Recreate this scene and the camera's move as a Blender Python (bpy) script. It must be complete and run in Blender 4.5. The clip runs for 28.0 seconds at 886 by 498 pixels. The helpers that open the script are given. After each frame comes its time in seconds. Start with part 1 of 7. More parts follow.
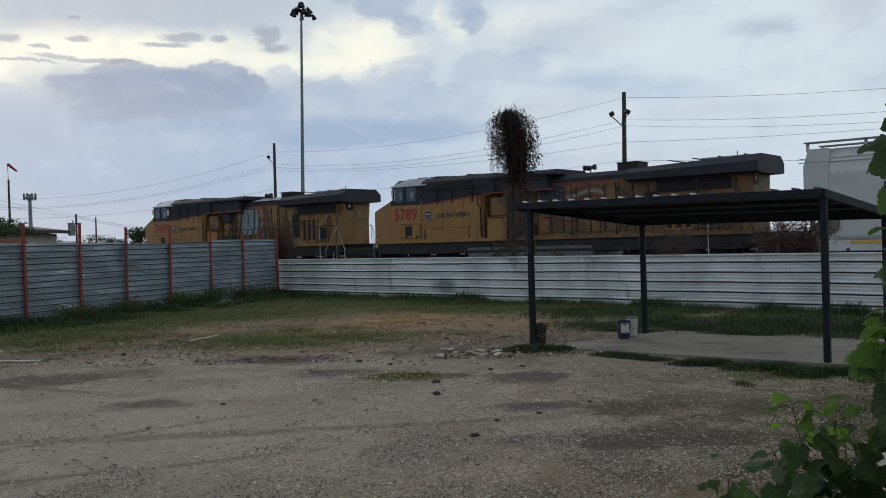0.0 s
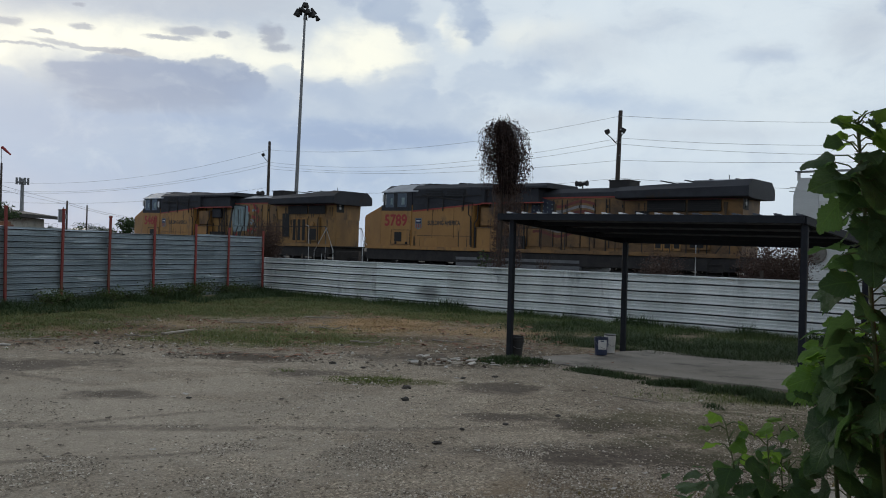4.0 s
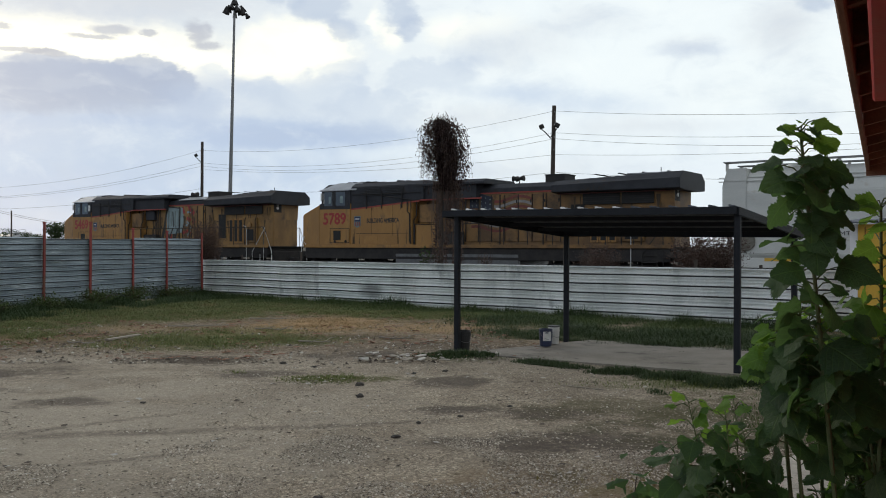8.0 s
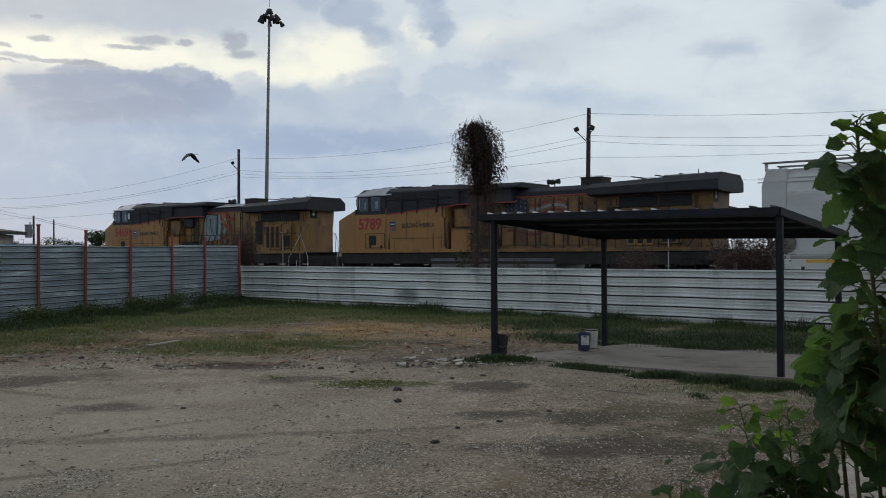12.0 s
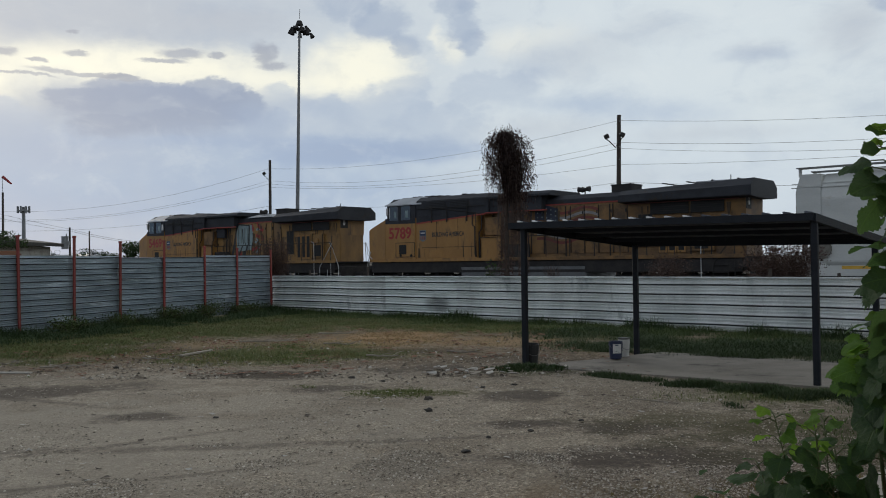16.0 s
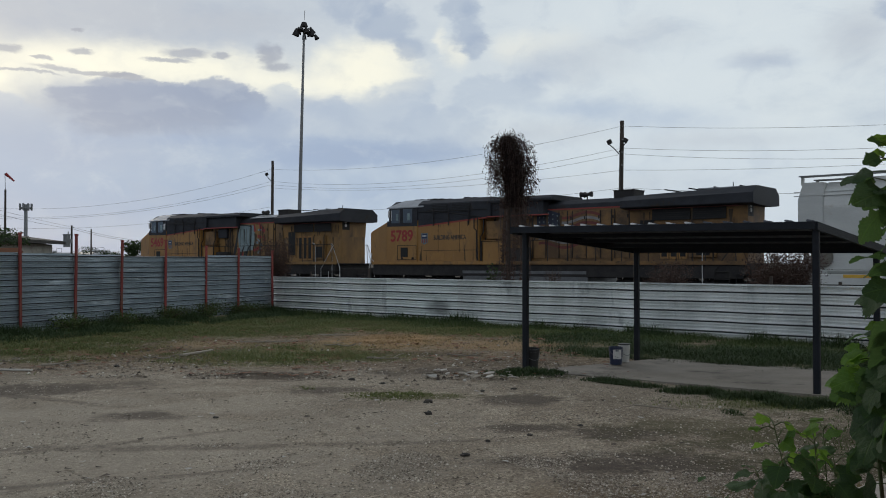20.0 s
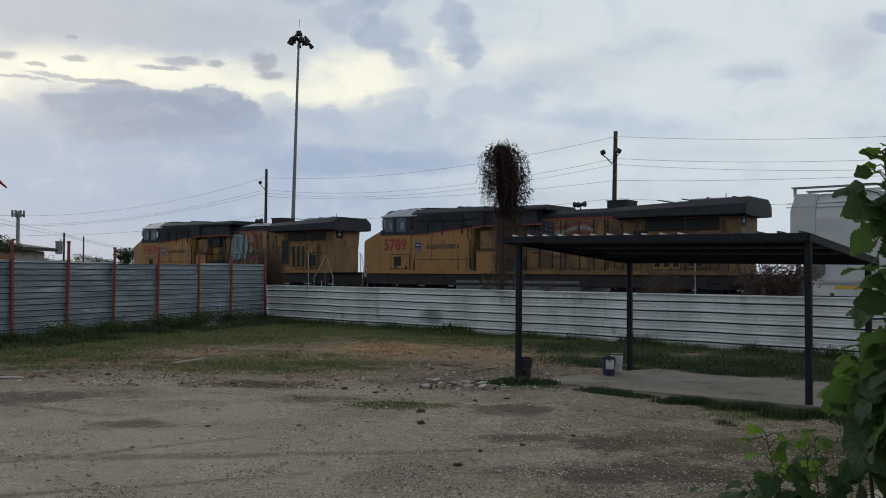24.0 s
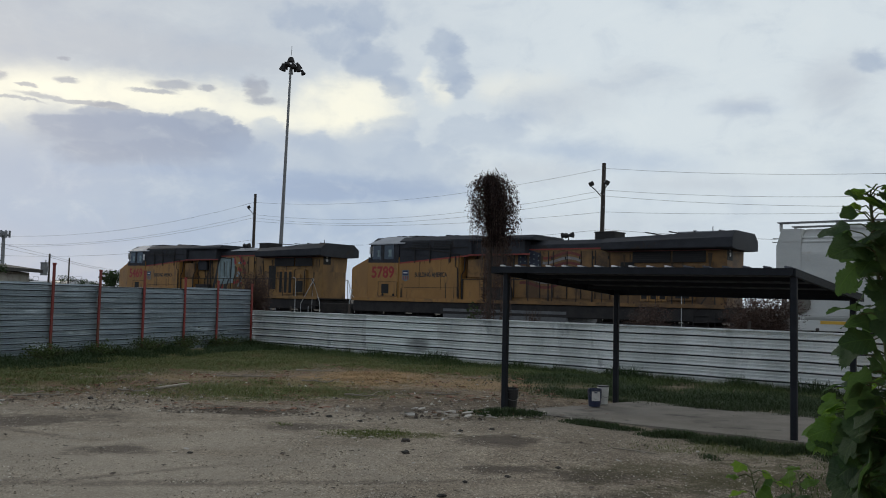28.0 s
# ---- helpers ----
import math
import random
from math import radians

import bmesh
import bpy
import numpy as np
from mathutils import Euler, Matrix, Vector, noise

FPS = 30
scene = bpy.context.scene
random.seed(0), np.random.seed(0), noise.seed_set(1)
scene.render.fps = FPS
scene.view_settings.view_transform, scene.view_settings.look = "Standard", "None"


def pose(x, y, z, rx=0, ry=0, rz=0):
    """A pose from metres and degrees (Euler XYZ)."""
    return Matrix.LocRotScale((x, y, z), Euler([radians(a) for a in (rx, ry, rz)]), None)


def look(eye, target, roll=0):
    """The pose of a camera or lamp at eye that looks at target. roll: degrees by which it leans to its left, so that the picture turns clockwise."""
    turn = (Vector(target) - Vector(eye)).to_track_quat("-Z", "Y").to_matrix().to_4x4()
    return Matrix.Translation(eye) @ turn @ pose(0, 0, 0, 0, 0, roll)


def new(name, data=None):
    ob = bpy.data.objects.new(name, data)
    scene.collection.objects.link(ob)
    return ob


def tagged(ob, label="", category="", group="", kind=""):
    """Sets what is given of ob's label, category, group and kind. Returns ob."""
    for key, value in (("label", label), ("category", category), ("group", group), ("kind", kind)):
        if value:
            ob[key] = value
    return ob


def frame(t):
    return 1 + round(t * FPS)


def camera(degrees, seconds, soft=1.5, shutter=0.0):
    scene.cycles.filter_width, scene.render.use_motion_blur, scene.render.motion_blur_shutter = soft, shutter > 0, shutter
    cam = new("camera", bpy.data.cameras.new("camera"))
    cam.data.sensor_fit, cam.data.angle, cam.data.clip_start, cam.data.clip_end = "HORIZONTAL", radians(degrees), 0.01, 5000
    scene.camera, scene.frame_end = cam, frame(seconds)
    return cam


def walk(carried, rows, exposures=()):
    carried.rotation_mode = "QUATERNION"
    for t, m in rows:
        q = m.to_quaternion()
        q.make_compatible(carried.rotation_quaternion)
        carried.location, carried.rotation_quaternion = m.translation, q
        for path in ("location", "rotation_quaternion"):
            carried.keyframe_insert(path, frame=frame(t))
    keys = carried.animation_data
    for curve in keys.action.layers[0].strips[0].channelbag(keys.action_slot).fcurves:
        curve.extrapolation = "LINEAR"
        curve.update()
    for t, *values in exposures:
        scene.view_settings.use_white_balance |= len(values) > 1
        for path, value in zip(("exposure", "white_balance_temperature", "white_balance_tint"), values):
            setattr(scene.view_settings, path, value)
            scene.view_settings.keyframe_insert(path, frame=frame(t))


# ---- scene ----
cam = camera(53.5, 28.0, 1.0)
PATH = [
    (0, (0.026, 0.207, 1.771), (0.012, 2.207, 1.753), -1.7),
    (0.5, (0.052, 0.154, 1.765), (0.003, 2.153, 1.714), 0.7),
    (1, (0.063, 0.187, 1.721), (-0.072, 2.174, 1.535), 2.5),
    (1.5, (0.047, 0.195, 1.734), (-0.022, 2.184, 1.531), 1.0),
    (2, (0.036, 0.222, 1.728), (0.061, 2.214, 1.558), -0.4),
    (2.5, (0.056, 0.255, 1.723), (0.131, 2.25, 1.599), 0.1),
    (3, (0.159, 0.3, 1.725), (0.176, 2.299, 1.658), 1.7),
    (3.5, (0.195, 0.289, 1.734), (0.204, 2.289, 1.708), 1.7),
    (5.5, (0.133, 0.196, 1.744), (0.16, 2.195, 1.774), 0.6),
    (6, (0.012, 0.09, 1.737), (0.084, 2.089, 1.697), -0.0),
    (6.5, (0.016, 0.06, 1.729), (0.155, 2.053, 1.651), -0.1),
    (7, (0.082, 0.026, 1.732), (0.253, 2.017, 1.667), -0.9),
    (7.5, (0.056, 0.036, 1.747), (0.205, 2.031, 1.721), -0.5),
    (8, (0.033, 0.067, 1.753), (0.182, 2.062, 1.748), 0.1),
    (8.5, (0.037, 0.076, 1.756), (0.234, 2.066, 1.77), -0.6),
    (9, (0.034, 0.087, 1.757), (0.187, 2.081, 1.798), -1.4),
    (9.5, (0.027, 0.096, 1.758), (0.123, 2.093, 1.801), -1.0),
    (10, (0.014, 0.093, 1.746), (0.078, 2.092, 1.772), -0.6),
    (10.5, (0.005, 0.108, 1.75), (0.036, 2.108, 1.761), -0.8),
    (11, (0.005, 0.098, 1.747), (0.064, 2.097, 1.753), -0.7),
    (11.5, (0.009, 0.112, 1.747), (0.078, 2.111, 1.749), -0.4),
    (13.5, (0.014, 0.104, 1.752), (0.086, 2.103, 1.779), -0.6),
    (14, (0.012, 0.097, 1.753), (0.071, 2.095, 1.781), -0.6),
    (14.5, (0.008, 0.095, 1.755), (0.034, 2.095, 1.793), -0.9),
    (15, (0.016, 0.108, 1.756), (0.024, 2.108, 1.791), -1.1),
    (15.5, (0.015, 0.099, 1.758), (0.009, 2.099, 1.783), -0.9),
    (16, (0.018, 0.12, 1.75), (0.019, 2.12, 1.776), -0.8),
    (16.5, (0.018, 0.097, 1.756), (0.032, 2.097, 1.785), -0.6),
    (17, (0.014, 0.107, 1.753), (0.037, 2.107, 1.783), -0.4),
    (17.5, (0.015, 0.105, 1.753), (0.036, 2.104, 1.78), -0.3),
    (18, (0.014, 0.109, 1.752), (0.015, 2.109, 1.776), -0.2),
    (18.5, (0.011, 0.106, 1.751), (0.008, 2.106, 1.777), -0.3),
    (19, (0.019, 0.113, 1.753), (0.025, 2.113, 1.788), -0.3),
    (19.5, (0.018, 0.11, 1.753), (0.021, 2.109, 1.789), -0.1),
    (20, (0.012, 0.103, 1.753), (0.01, 2.103, 1.786), 0.0),
    (20.5, (0.015, 0.118, 1.749), (0.018, 2.117, 1.778), 0.1),
    (21, (0.02, 0.099, 1.758), (0.03, 2.099, 1.787), 0.2),
    (21.5, (0.015, 0.119, 1.75), (0.037, 2.118, 1.791), 0.2),
    (23.5, (0.014, 0.096, 1.756), (0.029, 2.095, 1.808), 0.1),
    (24, (0.01, 0.096, 1.754), (0.023, 2.096, 1.808), 0.3),
    (24.5, (0.012, 0.109, 1.751), (0.057, 2.107, 1.819), 0.4),
    (25, (0.008, 0.104, 1.756), (0.097, 2.1, 1.841), 0.6),
    (25.5, (0.007, 0.081, 1.762), (0.069, 2.078, 1.85), 0.7),
    (26, (0.01, 0.111, 1.758), (-0.031, 2.109, 1.845), 0.8),
    (26.5, (0.004, 0.108, 1.755), (-0.061, 2.105, 1.844), 1.2),
    (27, (0.009, 0.102, 1.762), (-0.032, 2.099, 1.855), 1.4),
    (27.5, (0.004, 0.082, 1.767), (0.025, 2.079, 1.871), 1.4),
    (28, (0.004, 0.085, 1.766), (0.044, 2.081, 1.884), 1.3),
]
walk(cam, [(t, look(eye, target, roll)) for t, eye, target, roll in PATH],
     exposures=[(0, 0.0, 6500, 10), (0.6, 0.0, 6600, 10), (1.0, 0.26, 7700, 10), (1.6, 0.34, 8100, 10), (2.0, 0.42, 8200, 10), (2.4, 0.32, 7400, 10), (3.0, 0.1, 6800, 10), (3.5, 0.05, 6500, 10), (5.5, 0.05, 6550, 10), (6.2, 0.2, 6800, 10), (7.0, 0.36, 7250, 10), (7.7, 0.38, 6950, 10), (9.0, 0.36, 6900, 10), (10.0, 0.16, 6650, 10), (11.0, 0.02, 6600, 10), (14.0, -0.03, 6680, 10), (25.2, -0.03, 6680, 10), (26.0, -0.12, 6680, 10), (27.0, -0.13, 6680, 10), (28, -0.02, 6680, 10)])

# ==== world, sun ====
SUN_AZ, SUN_EL = radians(-30), radians(15)   # from +y towards -x, above the horizon


def lin(r, g, b):
    """sRGB 0-255 to linear."""
    f = lambda c: c / 12.92 if c <= 0.04045 else ((c + 0.055) / 1.055) ** 2.4
    return (f(r / 255), f(g / 255), f(b / 255), 1.0)


class Nodes:
    """A short way to write node trees."""

    def __init__(self, tree):
        self.t = tree

    def add(self, kind, **props):
        n = self.t.nodes.new(kind)
        for key, value in props.items():
            if key == "operation":
                n.operation = value
            elif key == "blend_type":
                n.blend_type = value
            elif key == "data_type":
                n.data_type = value
            elif key == "sky_type":
                n.sky_type = value
        return n

    def put(self, socket, value):
        if isinstance(value, bpy.types.NodeSocket):
            self.t.links.new(value, socket)
        else:
            socket.default_value = value

    def math(self, op, a, b=0.0, clamp=False):
        n = self.add("ShaderNodeMath", operation=op)
        n.use_clamp = clamp
        self.put(n.inputs[0], a)
        self.put(n.inputs[1], b)
        return n.outputs[0]

    def step(self, v, a, b):
        n = self.add("ShaderNodeMapRange")
        n.interpolation_type = "SMOOTHSTEP"
        self.put(n.inputs[0], v)
        self.put(n.inputs[1], a)
        self.put(n.inputs[2], b)
        return n.outputs[0]

    def mix(self, f, a, b, blend="MIX"):
        n = self.add("ShaderNodeMix", data_type="RGBA", blend_type=blend)
        self.put(n.inputs[0], f)
        self.put(n.inputs[6], a)
        self.put(n.inputs[7], b)
        return n.outputs[2]

    def noise(self, vec, scale, detail=4.0, rough=0.55, distort=0.0):
        n = self.add("ShaderNodeTexNoise")
        if vec is not None:
            self.put(n.inputs["Vector"], vec)
        n.inputs["Scale"].default_value = scale
        n.inputs["Detail"].default_value = detail
        n.inputs["Roughness"].default_value = rough
        n.inputs["Distortion"].default_value = distort
        return n.outputs["Fac"]

    def xyz(self, x, y, z):
        n = self.add("ShaderNodeCombineXYZ")
        for s, v in zip(n.inputs, (x, y, z)):
            self.put(s, v)
        return n.outputs[0]

    def ramp(self, f, stops):
        n = self.add("ShaderNodeValToRGB")
        e = n.color_ramp.elements
        while len(e) < len(stops):
            e.new(0.5)
        for el, (p, c) in zip(e, stops):
            el.position, el.color = p, c
        self.put(n.inputs[0], f)
        return n.outputs[0]


# clouds: azimuth, height, half width, half height in radians, then softness and weight where they differ
SUN_GAP = ((-0.403, 0.211, 0.163, 0.0284, 0.9, 0.95), (-0.497, 0.183, 0.084, 0.0339, 0.9, 1.0), (-0.284, 0.214, 0.13, 0.0247, 0.8, 0.9), (-0.092, 0.214, 0.073, 0.0397, 0.6, 0.95), (-0.143, 0.199, 0.082, 0.0216, 0.9, 0.8), (-0.054, 0.207, 0.038, 0.0244, 0.9, 0.6), (-0.205, 0.203, 0.055, 0.0214, 0.9, 0.8), (0.013, 0.235, 0.017, 0.0218, 0.9, 0.6), (-0.092, 0.234, 0.057, 0.0192, 0.9, 0.7))
CUMULUS = ((-0.319, 0.168, 0.1, 0.0309), (-0.386, 0.169, 0.041, 0.0219), (-0.257, 0.184, 0.05, 0.0232), (-0.29, 0.154, 0.073, 0.0193), (-0.356, 0.147, 0.053, 0.0141), (-0.23, 0.169, 0.04, 0.0257), (-0.33, 0.186, 0.08, 0.0154))
PALE_CUMULUS = ((-0.074, 0.161, 0.1, 0.0437), (-0.131, 0.165, 0.05, 0.027), (0.003, 0.147, 0.093, 0.0386), (-0.466, 0.151, 0.05, 0.0257), (-0.196, 0.145, 0.047, 0.0257), (-0.181, 0.188, 0.027, 0.0129), (-0.041, 0.191, 0.053, 0.0257), (0.062, 0.187, 0.073, 0.0322))
CLOUD_SHADE = ((-0.209, 0.151, 0.053, 0.027, 0.6), (-0.106, 0.123, 0.113, 0.018, 0.65), (-0.272, 0.137, 0.08, 0.0154, 0.45), (-0.403, 0.124, 0.08, 0.0219, 0.4), (-0.486, 0.152, 0.06, 0.0257, 0.5), (-0.016, 0.13, 0.06, 0.0154, 0.4), (-0.156, 0.177, 0.033, 0.0154, 0.35))
SCUD = ((-0.284, 0.227, 0.031, 0.0074), (-0.307, 0.219, 0.035, 0.0031), (-0.396, 0.22, 0.013, 0.0047), (-0.387, 0.201, 0.066, 0.0042), (-0.436, 0.195, 0.048, 0.0023), (-0.461, 0.215, 0.019, 0.0075), (-0.348, 0.2, 0.023, 0.0042), (-0.196, 0.232, 0.016, 0.0164), (-0.186, 0.218, 0.021, 0.0076), (-0.399, 0.243, 0.008, 0.003), (-0.428, 0.21, 0.016, 0.0029), (-0.249, 0.226, 0.013, 0.0044))
TOWERS = ((-0.105, 0.285, 0.05, 0.0289), (-0.065, 0.264, 0.044, 0.0289), (-0.036, 0.242, 0.028, 0.018), (-0.14, 0.31, 0.06, 0.0257), (0.027, 0.264, 0.024, 0.0334), (0.036, 0.242, 0.017, 0.018), (0.016, 0.286, 0.028, 0.0244), (-0.079, 0.314, 0.053, 0.0322), (0.47, 0.253, 0.027, 0.0167))
TOWER_GAPS = ((-0.004, 0.248, 0.01, 0.018, 0.7, 0.75), (0.075, 0.239, 0.03, 0.0193, 0.8, 0.55), (0.12, 0.247, 0.047, 0.0167, 1.0, 0.4))
VEIL = ((-0.131, 0.119, 0.14, 0.022, 0.9), (-0.074, 0.128, 0.09, 0.017, 0.7), (0.157, 0.172, 0.08, 0.0154, 0.4), (0.107, 0.211, 0.04, 0.0129, 0.35), (0.351, 0.213, 0.047, 0.009, 0.35), (0.244, 0.157, 0.1, 0.0167, 0.3), (-0.054, 0.123, 0.141, 0.0141, 0.7), (-0.193, 0.131, 0.124, 0.0126, 0.5), (-0.143, 0.115, 0.101, 0.0089, 0.5), (-0.387, 0.108, 0.182, 0.0274, 0.35), (-0.359, 0.058, 0.192, 0.0301, 0.5), (-0.541, 0.092, 0.142, 0.0771, 0.5), (-0.086, 0.078, 0.128, 0.0231, 0.4), (-0.302, 0.132, 0.094, 0.0098, 0.5), (-0.436, 0.126, 0.116, 0.035, 0.5), (-0.23, 0.086, 0.158, 0.025, 0.35))
HIGH_DECK = ((-0.342, 0.264, 0.188, 0.0291, 0.75), (-0.23, 0.262, 0.097, 0.0175, 0.6), (-0.467, 0.24, 0.082, 0.023, 0.5), (0.442, 0.232, 0.047, 0.0407, 0.6), (0.138, 0.223, 0.101, 0.0318, 0.45), (0.237, 0.249, 0.073, 0.0225, 0.3), (0.291, 0.133, 0.118, 0.0148, 0.4), (0.106, 0.147, 0.095, 0.0179, 0.45), (0.138, 0.087, 0.189, 0.0191, 0.4), (0.349, 0.215, 0.04, 0.0133, 0.4))


def make_world():
    world = bpy.data.worlds.new("evening_sky")
    scene.world = world
    world.use_nodes = True
    N = Nodes(world.node_tree)
    world.node_tree.nodes.clear()
    out = N.add("ShaderNodeOutputWorld")
    bg = N.add("ShaderNodeBackground")
    sky = N.add("ShaderNodeTexSky", sky_type="NISHITA")
    sky.sun_disc, sky.sun_elevation, sky.sun_rotation = False, SUN_EL, SUN_AZ
    co = N.add("ShaderNodeTexCoord").outputs["Generated"]
    sep = N.add("ShaderNodeSeparateXYZ")
    N.put(sep.inputs[0], co)
    x, y, z = sep.outputs
    az = N.math("ARCTAN2", x, y)
    el = N.math("ARCSINE", z)
    # wisps: the two angles, pushed about by noise
    raw = N.xyz(az, N.math("MULTIPLY", el, 1.9), 0.0)
    n1 = N.noise(raw, 5.0, 6.0, 0.6)
    n2 = N.noise(N.xyz(N.math("ADD", az, 7.3), N.math("MULTIPLY", el, 1.9), 3.1), 6.0, 6.0, 0.62)
    n3 = N.noise(N.xyz(az, N.math("MULTIPLY", el, 2.4), 9.0), 19.0, 7.0, 0.62)
    wx = N.math("ADD", az, N.math("ADD", N.math("MULTIPLY", N.math("SUBTRACT", n1, 0.5), 0.055), N.math("MULTIPLY", N.math("SUBTRACT", n3, 0.5), 0.030)))
    wy = N.math("ADD", el, N.math("ADD", N.math("MULTIPLY", N.math("SUBTRACT", n2, 0.5), 0.022), N.math("MULTIPLY", N.math("SUBTRACT", n3, 0.5), 0.018)))

    cells = N.add("ShaderNodeTexVoronoi")
    N.put(cells.inputs["Vector"], N.xyz(N.math("ADD", az, N.math("MULTIPLY", n3, 0.02)), N.math("MULTIPLY", el, 1.25), 0.0))
    cells.inputs["Scale"].default_value = 26.0
    cells.inputs["Detail"].default_value = 3.0
    cells.inputs["Roughness"].default_value = 0.55
    puff = cells.outputs["Distance"]

    def blob(cx, cy, rx, ry, soft=0.6, lumps=0.0, under=None):
        """An elliptic cloud with an edge that is lumpy, and softer on its under side."""
        dx = N.math("DIVIDE", N.math("SUBTRACT", wx, cx), rx)
        dy = N.math("DIVIDE", N.math("SUBTRACT", wy, cy), ry)
        d = N.math("SQRT", N.math("ADD", N.math("MULTIPLY", dx, dx), N.math("MULTIPLY", dy, dy)))
        if lumps:
            d = N.math("ADD", d, N.math("MULTIPLY", N.math("SUBTRACT", puff, 0.55), lumps))
        if under is None:
            return N.step(d, 1.0 + soft / 2, max(0.0, 1.0 - soft))
        s = N.math("ADD", soft, N.math("MULTIPLY", N.step(dy, 0.35, -0.5), under - soft))
        return N.step(d, N.math("ADD", 1.0, N.math("MULTIPLY", s, 0.5)), N.math("SUBTRACT", 1.0, s))

    # a pale layer, bluer low down and to the left
    high = N.mix(N.step(az, -0.5, 0.25), lin(178, 186, 202), lin(217, 225, 233))
    low = N.mix(N.step(az, -0.5, 0.35), lin(138, 168, 207), lin(206, 216, 229))
    col = N.mix(N.step(N.math("ADD", el, N.math("MULTIPLY", N.math("SUBTRACT", n1, 0.5), 0.10)), 0.04, 0.19), low, high)
    col = N.mix(N.math("MULTIPLY", N.step(n2, 0.42, 0.75), 0.28), col, lin(222, 228, 233))
    col = N.mix(N.math("MULTIPLY", N.step(n1, 0.52, 0.75), 0.4), col, lin(174, 188, 208))
    for cx, cy, rx, ry, k in VEIL:
        col = N.mix(N.math("MULTIPLY", blob(cx, cy, rx, ry, 1.0, 0.3), min(1.0, k * 1.3)), col, lin(153, 173, 206))
    # the bright gap in front of the sun
    for cx, cy, rx, ry, s, k in SUN_GAP:
        col = N.mix(N.math("MULTIPLY", blob(cx, cy, rx, ry, s, 0.25), k), col, lin(255, 251, 236))
    # darker cloud bodies
    for cx, cy, rx, ry, k in HIGH_DECK:
        col = N.mix(N.math("MULTIPLY", blob(cx, cy, rx, ry, 0.9, 0.3), k), col, lin(187, 193, 206))
    for cx, cy, rx, ry in PALE_CUMULUS:
        col = N.mix(N.math("MULTIPLY", blob(cx, cy, rx, ry, 0.22, 0.4, 1.0), 0.55), col, lin(178, 191, 212))
    for cx, cy, rx, ry in CUMULUS:
        col = N.mix(N.math("MULTIPLY", blob(cx, cy, rx, ry, 0.14, 0.3, 0.55), 0.8), col, lin(148, 161, 188))
    for cx, cy, rx, ry, k in CLOUD_SHADE:
        col = N.mix(N.math("MULTIPLY", blob(cx, cy, rx, ry, 0.8, 0.25, 0.9), k), col, lin(158, 174, 203))
    for cx, cy, rx, ry in TOWERS:
        col = N.mix(N.math("MULTIPLY", blob(cx, cy, rx, ry, 0.45, 0.5, 0.35), 0.66), col, lin(164, 178, 202))
    for cx, cy, rx, ry, s, k in TOWER_GAPS:
        col = N.mix(N.math("MULTIPLY", blob(cx, cy, rx, ry, s, 0.35), k), col, lin(242, 241, 234))
    for cx, cy, rx, ry in SCUD:
        col = N.mix(N.math("MULTIPLY", blob(cx, cy, rx, ry, 0.4, 0.35, 0.4), 0.75), col, lin(156, 162, 180))
    # ragged grain inside the clouds
    grain = N.noise(N.xyz(az, N.math("MULTIPLY", el, 1.6), 5.0), 14.0, 7.0, 0.62, 0.5)
    col = N.mix(N.math("MULTIPLY", N.step(grain, 0.5, 0.72), 0.16), col, lin(234, 238, 240))
    col = N.mix(N.math("MULTIPLY", N.step(grain, 0.5, 0.3), 0.18), col, lin(160, 175, 201))
    clear = N.mix(1.0, sky.outputs[0], (0.12, 0.12, 0.12, 1), "MULTIPLY")
    # the unseen sky overhead and behind the yard is greyed to dim the yard's light
    col = N.mix(N.math("MULTIPLY", N.step(el, 0.38, 0.85), 0.85), col, lin(158, 165, 176))
    col = N.mix(N.math("MULTIPLY", N.step(y, 0.25, -0.5), 0.3), col, lin(176, 182, 192))
    col = N.mix(0.96, clear, col)
    col = N.mix(N.step(el, 0.0, -0.06), col, lin(92, 90, 86))
    N.put(bg.inputs[0], N.mix(1.0, col, (0.965, 1.0, 1.0, 1), "MULTIPLY"))
    bg.inputs[1].default_value = 1.0
    N.put(out.inputs[0], bg.outputs[0])


make_world()
sun = new("sun", bpy.data.lights.new("sun", "SUN"))
sun.data.energy, sun.data.angle, sun.data.color = 0.6, radians(14), (1.0, 0.92, 0.8)
sun.matrix_world = look((0, 0, 0), (-math.sin(SUN_AZ) * math.cos(SUN_EL), -math.cos(SUN_AZ) * math.cos(SUN_EL), -math.sin(SUN_EL)))

# ==== materials ====


